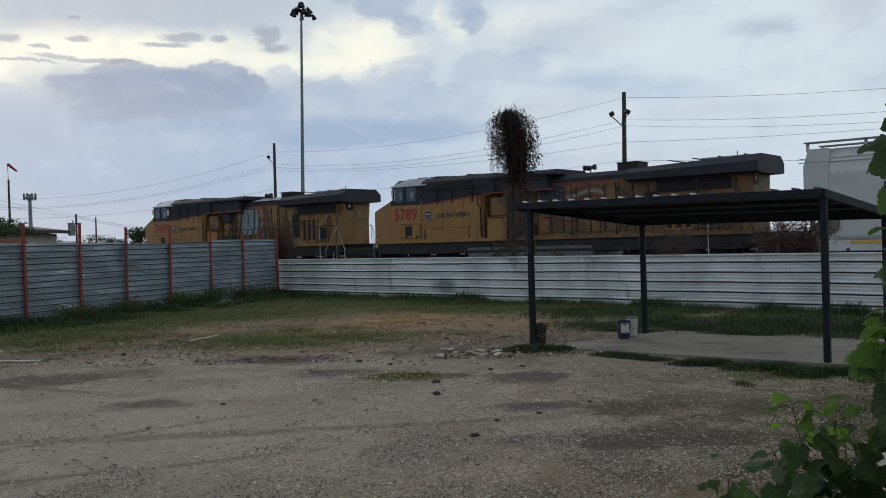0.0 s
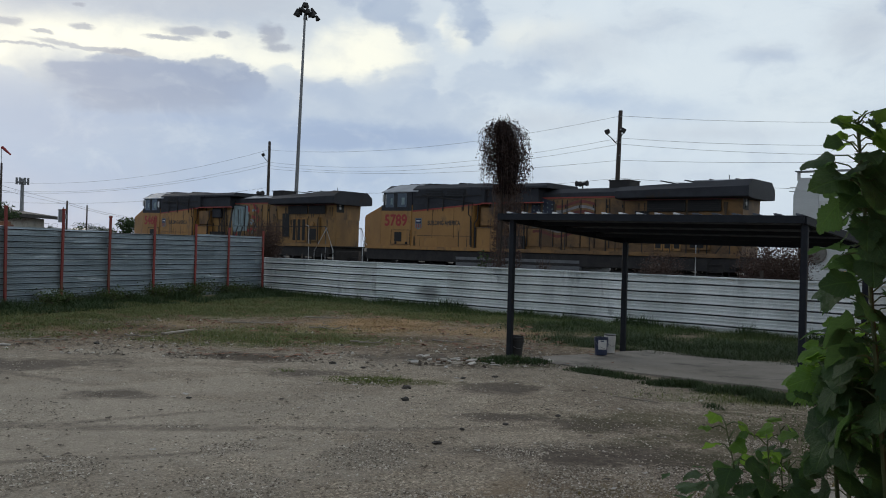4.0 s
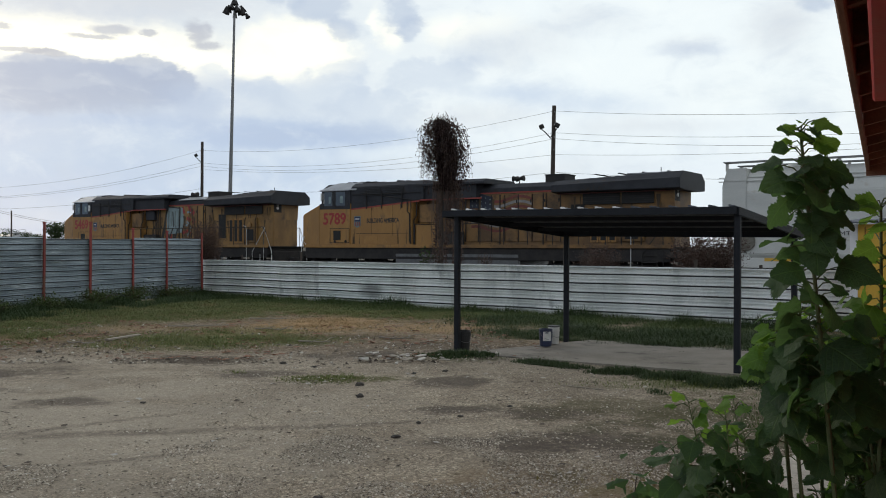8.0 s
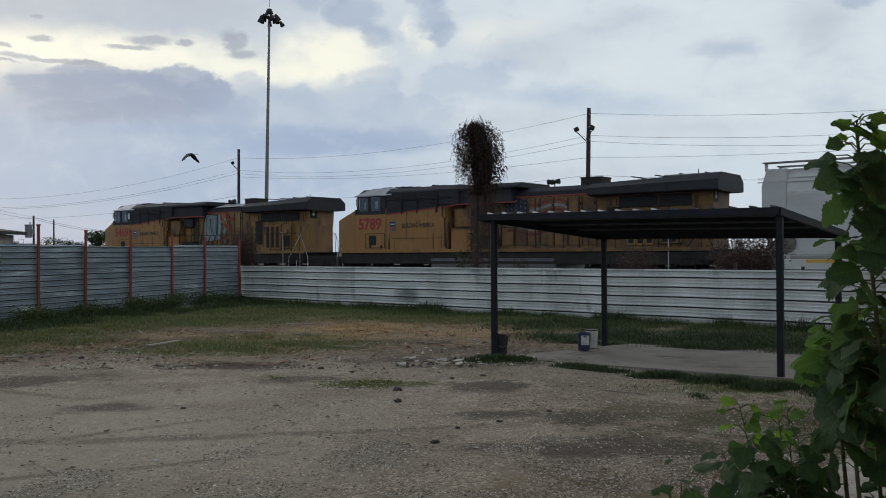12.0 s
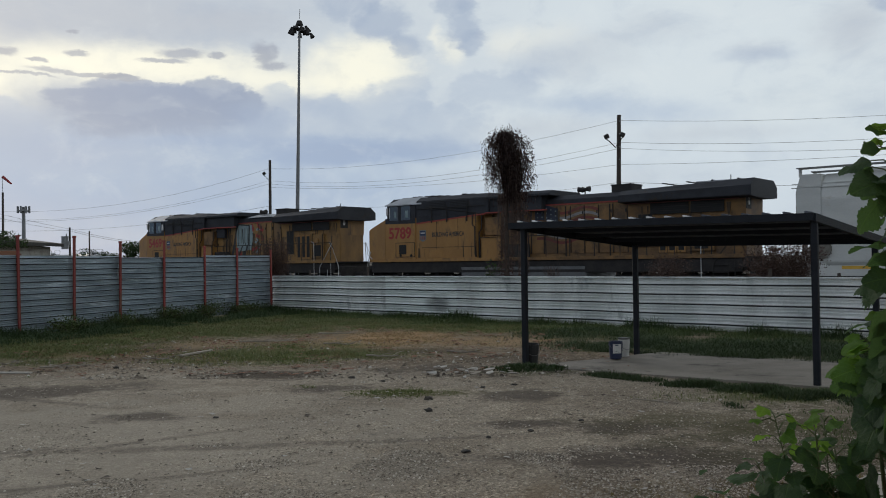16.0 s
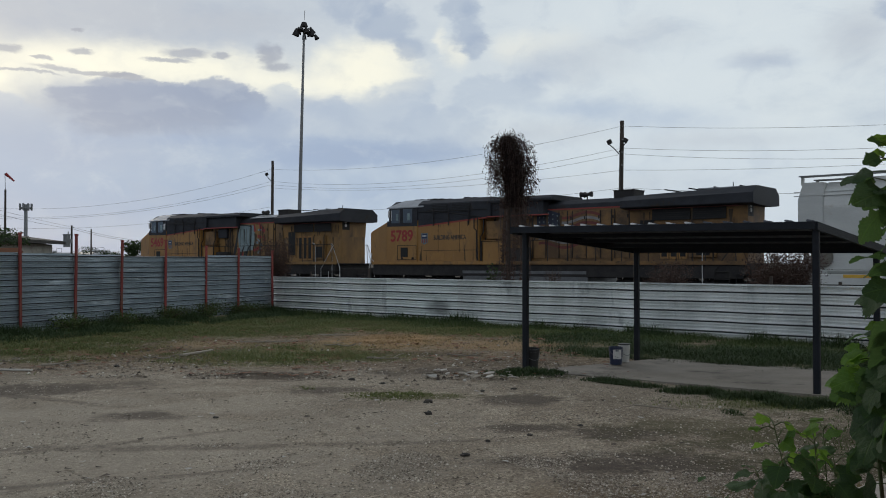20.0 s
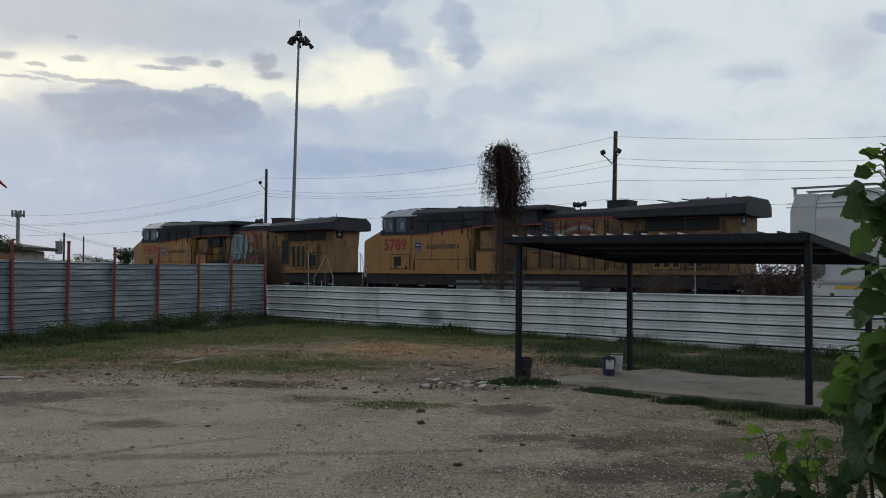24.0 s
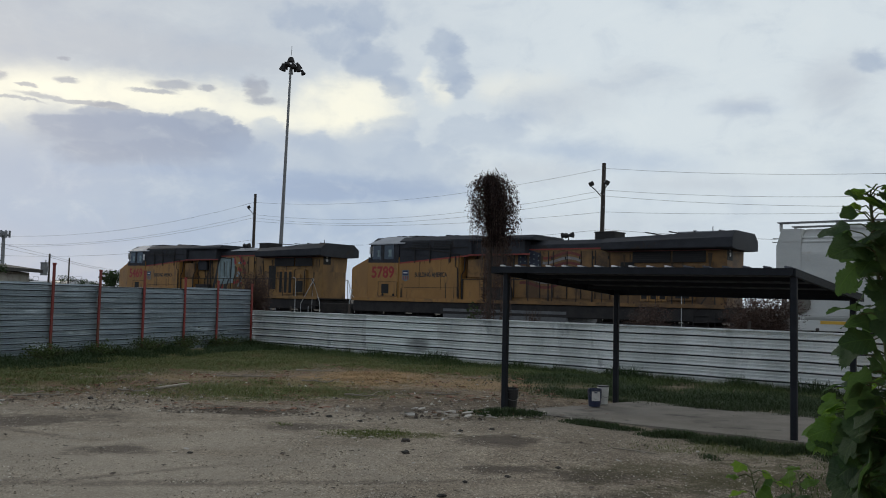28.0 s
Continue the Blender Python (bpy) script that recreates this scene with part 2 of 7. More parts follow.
def surface(name, a, b, scale=3.0, rough=0.8, metal=0.0, bump=0.3, fine=40.0, spots=None, vary=0.12, stretch=(1, 1, 1), spec=0.5, amount=0.5, spot_scale=1.3):
    """Two tones mixed at a large and a small scale, a stain tone, a fine relief, and a little variation from piece to piece."""
    m = bpy.data.materials.new(name)
    m.use_nodes = True
    N = Nodes(m.node_tree)
    p = m.node_tree.nodes["Principled BSDF"]
    tex = N.add("ShaderNodeTexCoord").outputs["Object"]
    info = N.add("ShaderNodeObjectInfo").outputs["Random"]
    vec = N.add("ShaderNodeVectorMath", operation="MULTIPLY_ADD")
    N.put(vec.inputs[0], tex)
    vec.inputs[1].default_value = stretch
    N.put(vec.inputs[2], N.xyz(N.math("MULTIPLY", info, 37.0), N.math("MULTIPLY", info, 11.0), 0.0))
    vec = vec.outputs[0]
    big = N.noise(vec, scale, 5.0, 0.6)
    small = N.noise(vec, fine, 3.0, 0.6)
    f = N.math("ADD", N.math("MULTIPLY", N.step(big, 0.35, 0.65), 0.65), N.math("MULTIPLY", N.step(small, 0.3, 0.7), 0.35))
    col = N.mix(f, a, b)
    if spots:
        sp = N.noise(vec, spot_scale, 6.0, 0.7, 0.4)
        col = N.mix(N.step(sp, 0.62 - amount * 0.2, 0.72), col, spots)
    if vary:
        bright = N.math("ADD", 1.0 - vary, N.math("MULTIPLY", info, 2 * vary))
        col = N.mix(1.0, col, N.xyz(bright, bright, bright), "MULTIPLY")
    N.put(p.inputs["Base Color"], col)
    N.put(p.inputs["Roughness"], N.math("ADD", rough - 0.1, N.math("MULTIPLY", big, 0.2), True))
    p.inputs["Metallic"].default_value = metal
    p.inputs["Specular IOR Level"].default_value = spec
    if bump:
        bn = N.add("ShaderNodeBump")
        bn.inputs["Strength"].default_value = bump
        bn.inputs["Distance"].default_value = 0.02
        N.put(bn.inputs["Height"], N.math("ADD", small, N.math("MULTIPLY", big, 0.5)))
        N.put(p.inputs["Normal"], bn.outputs[0])
    return m


def c(r, g=None, b=None):
    return (r, r if g is None else g, r if b is None else b, 1.0)


GALV = surface("galvanised_sheet", c(.53, .555, .535), c(.84, .865, .84), .9, .40, .25, .15, 60, spots=c(.33, .35, .35), stretch=(.9, 1, .35), amount=.5, vary=.07)
# dark tone that paints the shade under the ribs, along with grime there
RIB_SHADE_GRIME = surface("rib_shade_grime", c(.045, .047, .05), c(.10, .10, .10), 2, .8, 0, .2)
GALV_OLD = surface("weathered_sheet", c(.19, .235, .265), c(.37, .43, .47), 1.0, .38, .45, .2, 40, spots=c(.66, .72, .75), stretch=(.35, 1, 3), amount=.4, vary=.08)
RUST_RED = surface("red_oxide_paint", c(.19, .032, .028), c(.28, .05, .04), 3, .7, 0, .3, 50, spots=c(.17, .07, .04))
BLACK_STEEL = surface("black_painted_steel", c(.010, .012, .016), c(.018, .021, .027), 4, .6, 0, .15, 60, spec=.2)
DARK_TIN = surface("dark_corrugated_tin", c(.09, .097, .115), c(.12, .13, .15), 2, .7, 0, .15, 40, spec=.15)
CONCRETE = surface("old_concrete", c(.19, .168, .14), c(.29, .26, .222), 1.5, .9, 0, .4, 60, spots=c(.075, .066, .055), amount=.5)
WOOD_GREY = surface("grey_wood", c(.22, .19, .15), c(.36, .32, .26), 4, .85, 0, .4, 60, stretch=(.2, 1, 1))
WOOD_BROWN = surface("brown_wood", c(.14, .06, .035), c(.26, .12, .065), 4, .75, 0, .3, 50, stretch=(.2, 1, 1))
RED_PAINT = surface("red_paint", c(.44, .010, .012), c(.52, .016, .016), 5, .5, 0, .12, 90, stretch=(1, 1, .6), vary=.03)
YELLOW_PAINT = surface("yellow_wall_paint", c(.62, .36, .04), c(.72, .44, .06), 3, .6)
WHITE_PAINT = surface("white_paint", c(.68), c(.8), 3, .6)
POLE_WOOD = surface("dark_pole_wood", c(.035, .027, .022), c(.07, .055, .045), 3, .85, 0, .4, 60, stretch=(1, 1, .15))
STEEL_GREY = surface("grey_steel", c(.16, .165, .17), c(.25, .255, .26), 3, .5, .5, .1, 40)
ROCK_DARK = surface("dark_rubble", c(.03, .027, .024), c(.07, .06, .05), 8, .9)
CABLE = surface("grey_cable", c(.05), c(.08), 3, .6, 0, 0)

# ==== mesh helpers ====


def mesh_of(name, bm):
    me = bpy.data.meshes.new(name)
    bm.to_mesh(me)
    bm.free()
    return me


def part(name, bm, material, parent=None, label="", smooth=False, at=None):
    me = bm if isinstance(bm, bpy.types.Mesh) else mesh_of(name, bm)
    if not me.materials:
        me.materials.append(material)
    if smooth:
        me.polygons.foreach_set("use_smooth", [True] * len(me.polygons))
    ob = new(name, me)
    ob.parent = parent
    if at is not None:
        ob.matrix_basis = at
    return tagged(ob, label)


def thing(name, label, category, m=None, group="", kind=""):
    ob = new(name)
    if m is not None:
        ob.matrix_world = m
    return tagged(ob, label, category, group, kind)


def raw_mesh(name, verts, faces, material, smooth=False):
    me = bpy.data.meshes.new(name)
    me.from_pydata([tuple(v) for v in verts], [], [tuple(f) for f in faces])
    me.materials.append(material)
    if smooth:
        me.polygons.foreach_set("use_smooth", [True] * len(me.polygons))
    me.update()
    return me


def box(x0, y0, z0, x1, y1, z1, bevel=0.0, bm=None, m=None):
    bm = bm or bmesh.new()
    mat = Matrix.Translation(((x0 + x1) / 2, (y0 + y1) / 2, (z0 + z1) / 2)) @ Matrix.Diagonal((abs(x1 - x0), abs(y1 - y0), abs(z1 - z0), 1))
    vs = bmesh.ops.create_cube(bm, size=1, matrix=(m @ mat) if m is not None else mat)["verts"]
    if bevel:
        es = list({e for v in vs for e in v.link_edges})
        bmesh.ops.bevel(bm, geom=es, offset=bevel, segments=1, affect="EDGES")
    return bm


def prism(pts, y0, y1, bm=None, bevel=0.0):
    """A polygon in x and z, drawn out from y0 to y1."""
    bm = bm or bmesh.new()
    a = [bm.verts.new((x, y0, z)) for x, z in pts]
    b = [bm.verts.new((x, y1, z)) for x, z in pts]
    n = len(pts)
    fs = [bm.faces.new(a), bm.faces.new(b[::-1])] + [bm.faces.new((a[i], b[i], b[(i + 1) % n], a[(i + 1) % n])) for i in range(n)]
    bmesh.ops.recalc_face_normals(bm, faces=fs)
    if bevel:
        bmesh.ops.bevel(bm, geom=list({e for f in fs for e in f.edges}), offset=bevel, segments=2, affect="EDGES")
    return bm


def cyl(p0, p1, r0, r1=None, n=10, bm=None):
    bm = bm or bmesh.new()
    p0, p1 = Vector(p0), Vector(p1)
    d = p1 - p0
    m = Matrix.Translation((p0 + p1) / 2) @ d.to_track_quat("Z", "Y").to_matrix().to_4x4()
    bmesh.ops.create_cone(bm, cap_ends=True, segments=n, radius1=r0, radius2=r0 if r1 is None else r1, depth=d.length, matrix=m)
    return bm


def tube(points, r, n=6, bm=None, taper=1.0):
    """A round bar through points."""
    bm = bm or bmesh.new()
    pts = [Vector(p) for p in points]
    rings = []
    for i, p in enumerate(pts):
        d = (pts[min(i + 1, len(pts) - 1)] - pts[max(i - 1, 0)]).normalized()
        side = d.cross(Vector((0, 0, 1)) if abs(d.z) < 0.95 else Vector((1, 0, 0))).normalized()
        up = side.cross(d)
        rr = r * (1 + (taper - 1) * i / max(1, len(pts) - 1))
        rings.append([bm.verts.new(p + (side * math.cos(6.2832 * k / n) + up * math.sin(6.2832 * k / n)) * rr) for k in range(n)])
    for a, b in zip(rings, rings[1:]):
        for k in range(n):
            bm.faces.new((a[k], a[(k + 1) % n], b[(k + 1) % n], b[k]))
    bm.faces.new(rings[0][::-1])
    bm.faces.new(rings[-1])
    return bm


def sheet(name, material, length, height, pitch, depth, seed, wave=0.012, base=0.0):
    """Corrugated sheet with level ribs: x along, z up; a dark strip under each rib paints its shade and grime; dented a
    little.
    """
    rnd = random.Random(seed)
    prof = []
    z = 0.0
    # flat pans with two low stiffeners, then one bold rib, its under side darkened for shade and grime
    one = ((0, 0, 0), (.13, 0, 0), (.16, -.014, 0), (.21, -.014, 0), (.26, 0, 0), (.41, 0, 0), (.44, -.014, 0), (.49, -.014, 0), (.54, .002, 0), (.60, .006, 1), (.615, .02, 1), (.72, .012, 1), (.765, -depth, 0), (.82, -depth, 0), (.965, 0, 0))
    while z < height - 1e-6:
        for dz, dy, shade_dirt in one:
            if z + dz * pitch < height:
                prof.append((z + dz * pitch, dy, shade_dirt))
        z += pitch
    prof.append((height, 0.0, 0))
    nx = max(4, int(length / 0.22))
    o = Vector((rnd.uniform(0, 99), rnd.uniform(0, 99), 0))
    verts, faces, shade_dirt_faces = [], [], []
    for i in range(nx + 1):
        x = length * i / nx
        for z, dy, shade_dirt in prof:
            d = noise.noise(Vector((x * 1.3, z * 1.6, 0)) + o) * wave + noise.noise(Vector((x * 4, z * 3, 5)) + o) * wave * .35
            sag = noise.noise(Vector((x * .7, 3.3, 0)) + o) * .012
            verts.append((x, dy + d, base + z + sag))
    k = len(prof)
    for i in range(nx):
        for j in range(k - 1):
            a = i * k + j
            faces.append((a, a + k, a + k + 1, a + 1))
            shade_dirt_faces.append(prof[j][2])
    back = len(verts)
    verts += [(x, y + .004, z) for x, y, z in verts]
    faces += [tuple(v + back for v in f[::-1]) for f in faces]
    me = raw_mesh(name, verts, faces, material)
    me.materials.append(RIB_SHADE_GRIME)
    me.polygons.foreach_set("material_index", shade_dirt_faces + shade_dirt_faces)
    return me


def along(p, q, z=0.0):
    """A pose at p whose x axis points to q on the ground."""
    return pose(p[0], p[1], z, 0, 0, math.degrees(math.atan2(q[1] - p[1], q[0] - p[0])))

# ==== ground ====


# turf: centre, half widths, cover
TURF = ((-9.0, 20.0, 2.8, 3.2, 1.0), (-7.7, 18.1, 1.9, 1.4, .95), (-7.4, 23.5, 2.8, 3.6, 1.0), (-5.0, 23.6, 2.8, 2.2, 1.0), (-5.4, 27.2, 3.2, 3.6, 1.0), (-2.5, 26.4, 3.4, 2.8, 1.0), (-.2, 23.6, 2.6, 1.6, 1.0), (-3.5, 16.8, 2.1, 1.5, 1.0), (-1.9, 16.9, 1.7, 1.1, .85), (-3.0, 18.4, 1.7, .9, .6), (1.6, 22.8, 2.8, 1.7, 1.0), (-7.4, 16.4, 1.8, .5, .45), (4.6, 11.3, 1.8, .6, .8), (6.4, 10.6, 1.6, 1.2, .6))
# darker green grass behind the carport
DARK_TURF = ((3.8, 20.6, 2.4, 1.6, 1.0), (3.5, 18.1, 1.8, 1.5, .95), (6.4, 17.0, 2.6, 2.0, 1.0), (9.2, 14.5, 2.4, 2.4, 1.0))


def ground_material():
    m = bpy.data.materials.new("yard_ground")
    m.use_nodes = True
    N = Nodes(m.node_tree)
    p = m.node_tree.nodes["Principled BSDF"]
    tex = N.add("ShaderNodeTexCoord").outputs["Object"]
    sep = N.add("ShaderNodeSeparateXYZ")
    N.put(sep.inputs[0], tex)
    x, y, z = sep.outputs
    n_big = N.noise(tex, 0.28, 5, 0.6)
    n_mid = N.noise(tex, 1.1, 6, 0.65, 0.3)
    n_fine = N.noise(tex, 14.0, 4, 0.7)
    n_grit = N.noise(tex, 60.0, 4, 0.8)
    n_peb = N.noise(tex, 24.0, 5, 0.8)
    n_rag = N.noise(tex, 4.5, 8, 0.75, 0.6)
    n_zone = N.noise(tex, .16, 3, .5, .3)
    n_blot = N.noise(tex, .7, 7, .7, .4)

    def cells(scale, off=0.0):
        v = N.add("ShaderNodeTexVoronoi")
        N.put(v.inputs["Vector"], N.xyz(N.math("ADD", x, off), N.math("MULTIPLY", y, .85), 0.0))
        v.inputs["Scale"].default_value = scale
        v.inputs["Randomness"].default_value = 1.0
        sp = N.add("ShaderNodeSeparateXYZ")
        N.put(sp.inputs[0], v.outputs["Color"])
        return v.outputs["Distance"], sp.outputs[0], sp.outputs[1]

    d_big, r_big, q_big = cells(27.0)
    d_small, r_small, _ = cells(62.0, 3.3)
    d_clod, r_clod, q_clod = cells(6.5, 8.1)
    # compacted pale dust, and stonier ground to the right and close to the porch
    dust = N.mix(N.step(n_mid, .3, .7), c(.36, .318, .258), c(.48, .43, .355))
    dust = N.mix(N.math("MULTIPLY", N.step(n_rag, .4, .68), .5), dust, c(.55, .50, .42))
    dust = N.mix(N.math("MULTIPLY", N.step(n_blot, .56, .40), .55), dust, c(.25, .215, .17))
    stony = N.step(N.math("ADD", N.math("ADD", n_big, N.math("MULTIPLY", n_rag, .5)), N.math("SUBTRACT", N.math("MULTIPLY", x, .03), N.math("MULTIPLY", N.math("SUBTRACT", y, 9.0), .018))), .55, .95)
    tone_s = N.ramp(r_small, [(0, c(.42, .39, .36)), (.25, c(.72, .69, .65)), (.7, c(1.05, 1.03, 1.0)), (1, c(1.65, 1.62, 1.55))])
    tone_b = N.ramp(r_big, [(0, c(.45, .41, .37)), (.3, c(.8, .77, .73)), (.75, c(1.1, 1.08, 1.04)), (1, c(1.7, 1.66, 1.6))])
    col = N.mix(N.math("ADD", .55, N.math("MULTIPLY", stony, .45)), dust, N.mix(1.0, dust, tone_s, "MULTIPLY"))
    stone_b = N.mix(1.0, c(.37, .325, .265), tone_b, "MULTIPLY")
    some = N.math("MULTIPLY", N.step(d_big, .48, .36), N.step(q_big, N.math("SUBTRACT", .92, N.math("MULTIPLY", stony, .55)), .97))
    col = N.mix(some, col, stone_b)
    col = N.mix(N.math("MULTIPLY", N.step(n_grit, .48, .36), .55), col, c(.13, .105, .08))
    # clods and chips
    col = N.mix(N.math("MULTIPLY", N.step(N.math("ADD", d_clod, N.math("MULTIPLY", N.math("SUBTRACT", n_fine, .5), .3)), .20, .12), N.step(r_clod, .78, .86)), col, c(.085, .068, .052))
    col = N.mix(N.math("MULTIPLY", N.step(N.math("ADD", d_clod, N.math("MULTIPLY", N.math("SUBTRACT", n_fine, .5), .3)), .10, .05), N.step(q_clod, .86, .92)), col, c(.66, .62, .55))
    # faded, darker and paler areas
    col = N.mix(N.math("MULTIPLY", N.step(n_zone, .52, .36), .28), col, c(.19, .16, .125))
    col = N.mix(N.math("MULTIPLY", N.step(n_rag, .50, .36), .35), col, c(.19, .155, .12))

    def patch(cx, cy, rx, ry, colour, k):
        nonlocal col
        dx = N.math("DIVIDE", N.math("SUBTRACT", x, cx), rx)
        dy = N.math("DIVIDE", N.math("SUBTRACT", y, cy), ry)
        d = N.math("ADD", N.math("SQRT", N.math("ADD", N.math("MULTIPLY", dx, dx), N.math("MULTIPLY", dy, dy))), N.math("ADD", N.math("MULTIPLY", N.math("SUBTRACT", n_mid, .5), 2.2), N.math("MULTIPLY", N.math("SUBTRACT", n_rag, .5), 1.8)))
        f = N.math("MULTIPLY", N.step(d, 1.2, .4), k)
        col = N.mix(f, col, colour)

    patch(-4.6, 8.6, 5.0, 3.4, c(.52, .475, .40), .45)
    patch(.3, 5.2, 2.2, .7, c(.17, .145, .115), .6)
    patch(1.4, 6.3, 1.5, .9, c(.27, .195, .115), .45)
    for cx, cy, rx, ry in ((1.0, 11.65, .75, .55), (2.1, 7.9, .9, .6), (1.3, 7.9, .9, .45), (-5.6, 12.5, 1.3, .8), (-1.55, 12.5, .8, .4), (-2.8, 14.1, 1.0, .55), (-3.45, 10.3, .6, .4), (.9, 9.6, .5, .3), (-1.6, 15.5, 1.5, .4), (-.2, 14.6, 1.2, .5), (1.9, 9.3, .7, .4), (-4.3, 7.0, .8, .5)):
        patch(cx, cy, rx, ry, c(.095, .078, .066), .78)
    # soil and thin grass towards the fences
    far = N.math("ADD", N.math("ADD", y, N.math("MULTIPLY", x, -.06)), N.math("MULTIPLY", N.math("SUBTRACT", n_mid, .5), 2.6))
    soil = N.mix(N.step(N.math("ADD", N.math("MULTIPLY", n_fine, .5), N.math("MULTIPLY", n_rag, .5)), .4, .6), c(.10, .072, .05), c(.36, .285, .20))
    col = N.mix(N.math("MULTIPLY", N.step(far, 14.3, 15.6), .85), col, soil)
    turf = N.mix(N.step(N.math("ADD", N.math("MULTIPLY", n_fine, .4), N.math("MULTIPLY", n_rag, .6)), .38, .62), c(.065, .088, .028), c(.20, .205, .085))
    for cx, cy, rx, ry, k in TURF:
        patch(cx, cy, rx, ry, turf, k)
    dark_turf = N.mix(N.step(n_fine, .35, .65), c(.035, .052, .02), c(.095, .115, .045))
    for cx, cy, rx, ry, k in DARK_TURF:
        patch(cx, cy, rx, ry, dark_turf, k)
    patch(-1.2, 20.2, 1.8, 1.9, c(.44, .285, .15), 1.0)
    patch(.8, 19.3, 1.8, 1.2, c(.36, .25, .14), .9)
    patch(-2.8, 18.6, 1.9, 1.2, c(.30, .24, .12), .5)
    patch(-5.8, 18.0, 1.6, 2.2, c(.15, .108, .072), .85)
    patch(-5.2, 19.4, 1.0, 1.2, c(.36, .27, .16), .7)
    patch(-.6, 17.3, 1.5, .7, c(.11, .08, .055), .7)
    patch(.9, 15.6, 1.8, .8, c(.14, .11, .08), .6)
    patch(-6.6, 17.6, 1.6, .7, c(.28, .20, .12), .6)
    patch(-2.6, 14.0, 1.2, .5, c(.10, .08, .06), .8)
    patch(-.4, 11.9, 1.0, .35, c(.10, .10, .03), .75)
    patch(1.5, 13.9, .9, .35, c(.07, .085, .03), .7)
    patch(2.7, 6.3, 1.2, .9, c(.16, .14, .06), .6)
    patch(4.4, 8.4, 2.4, 2.0, c(.10, .095, .05), .8)
    patch(3.2, 9.6, 1.6, .7, c(.12, .11, .06), .6)
    # railway side of the low fence: dark stony soil, with the train's shade painted in
    yard = N.math("ADD", y, N.math("MULTIPLY", x, .912))
    col = N.mix(N.step(yard, 26.8, 27.2), col, N.mix(N.step(n_fine, .35, .65), c(.035, .032, .026), c(.10, .09, .075)))
    # old wheel tracks: thin ruts that run up to the right
    for y0, slope, x1, wide in ((8.43, .394, -1.4, .05), (10.96, .70, -2.3, .06), (8.9, .12, .5, .09), (9.1, -.48, -4.2, .08), (6.1, .22, .2, .05)):
        line = N.math("ABSOLUTE", N.math("SUBTRACT", N.math("SUBTRACT", y, N.math("MULTIPLY", x, slope)), N.math("ADD", y0, N.math("ADD", N.math("MULTIPLY", N.math("SUBTRACT", n_big, .5), .5), N.math("MULTIPLY", N.math("SUBTRACT", n_mid, .5), .2)))))
        f = N.math("MULTIPLY", N.step(line, wide * 2, wide * .5), N.step(x, x1 + .8, x1 - .4))
        col = N.mix(N.math("MULTIPLY", N.math("MULTIPLY", f, .6), N.step(n_rag, .38, .54)), col, c(.13, .11, .092))
    col = N.mix(1.0, col, (.93, .895, .85, 1), "MULTIPLY")
    N.put(p.inputs["Base Color"], col)
    p.inputs["Roughness"].default_value = .95
    p.inputs["Specular IOR Level"].default_value = .2
    bn = N.add("ShaderNodeBump")
    bn.inputs["Strength"].default_value = .9
    bn.inputs["Distance"].default_value = .02
    N.put(bn.inputs["Height"], N.math("ADD", N.math("ADD", N.math("ADD", n_fine, n_peb), N.math("MULTIPLY", n_grit, .6)), N.math("ADD", N.math("MULTIPLY", d_big, -.7), N.math("MULTIPLY", d_small, -.5))))
    N.put(p.inputs["Normal"], bn.outputs[0])
    return m


def bumpy(x, y):
    """Height of the yard's ground."""
    near = max(0.0, min(1.0, (26 - abs(y - 14)) / 10)) * max(0.0, min(1.0, (24 - abs(x)) / 8))
    h = noise.noise(Vector((x * .35, y * .35, 0))) * .035 + noise.noise(Vector((x * 1.5, y * 1.5, 7))) * .012
    return h * near - .02


def make_ground():
    xs = [-1500, -600, -250, -120, -60] + [-30 + i * .5 for i in range(121)] + [60, 120, 250, 600, 1500]
    ys = [-400, -120, -40, -12] + [-6 + i * .5 for i in range(91)] + [44, 50, 60, 80, 120, 250, 600, 1500, 3000]
    verts = [(x, y, bumpy(x, y)) for y in ys for x in xs]
    k = len(xs)
    faces = [(j * k + i, j * k + i + 1, (j + 1) * k + i + 1, (j + 1) * k + i) for j in range(len(ys) - 1) for i in range(k - 1)]
    g = new("ground", raw_mesh("ground", verts, faces, ground_material(), True))
    tagged(g, "grey-tan gravel and dust yard with worn grass patches", "ground", kind="structure")


make_ground()

# ==== fences ====
CORNER = (-6.25, 32.4)
LEFT_END = (-6.25 - .3866 * 17.2, 32.4 - .9244 * 17.2)
RIGHT_END = (13.6, 14.3)


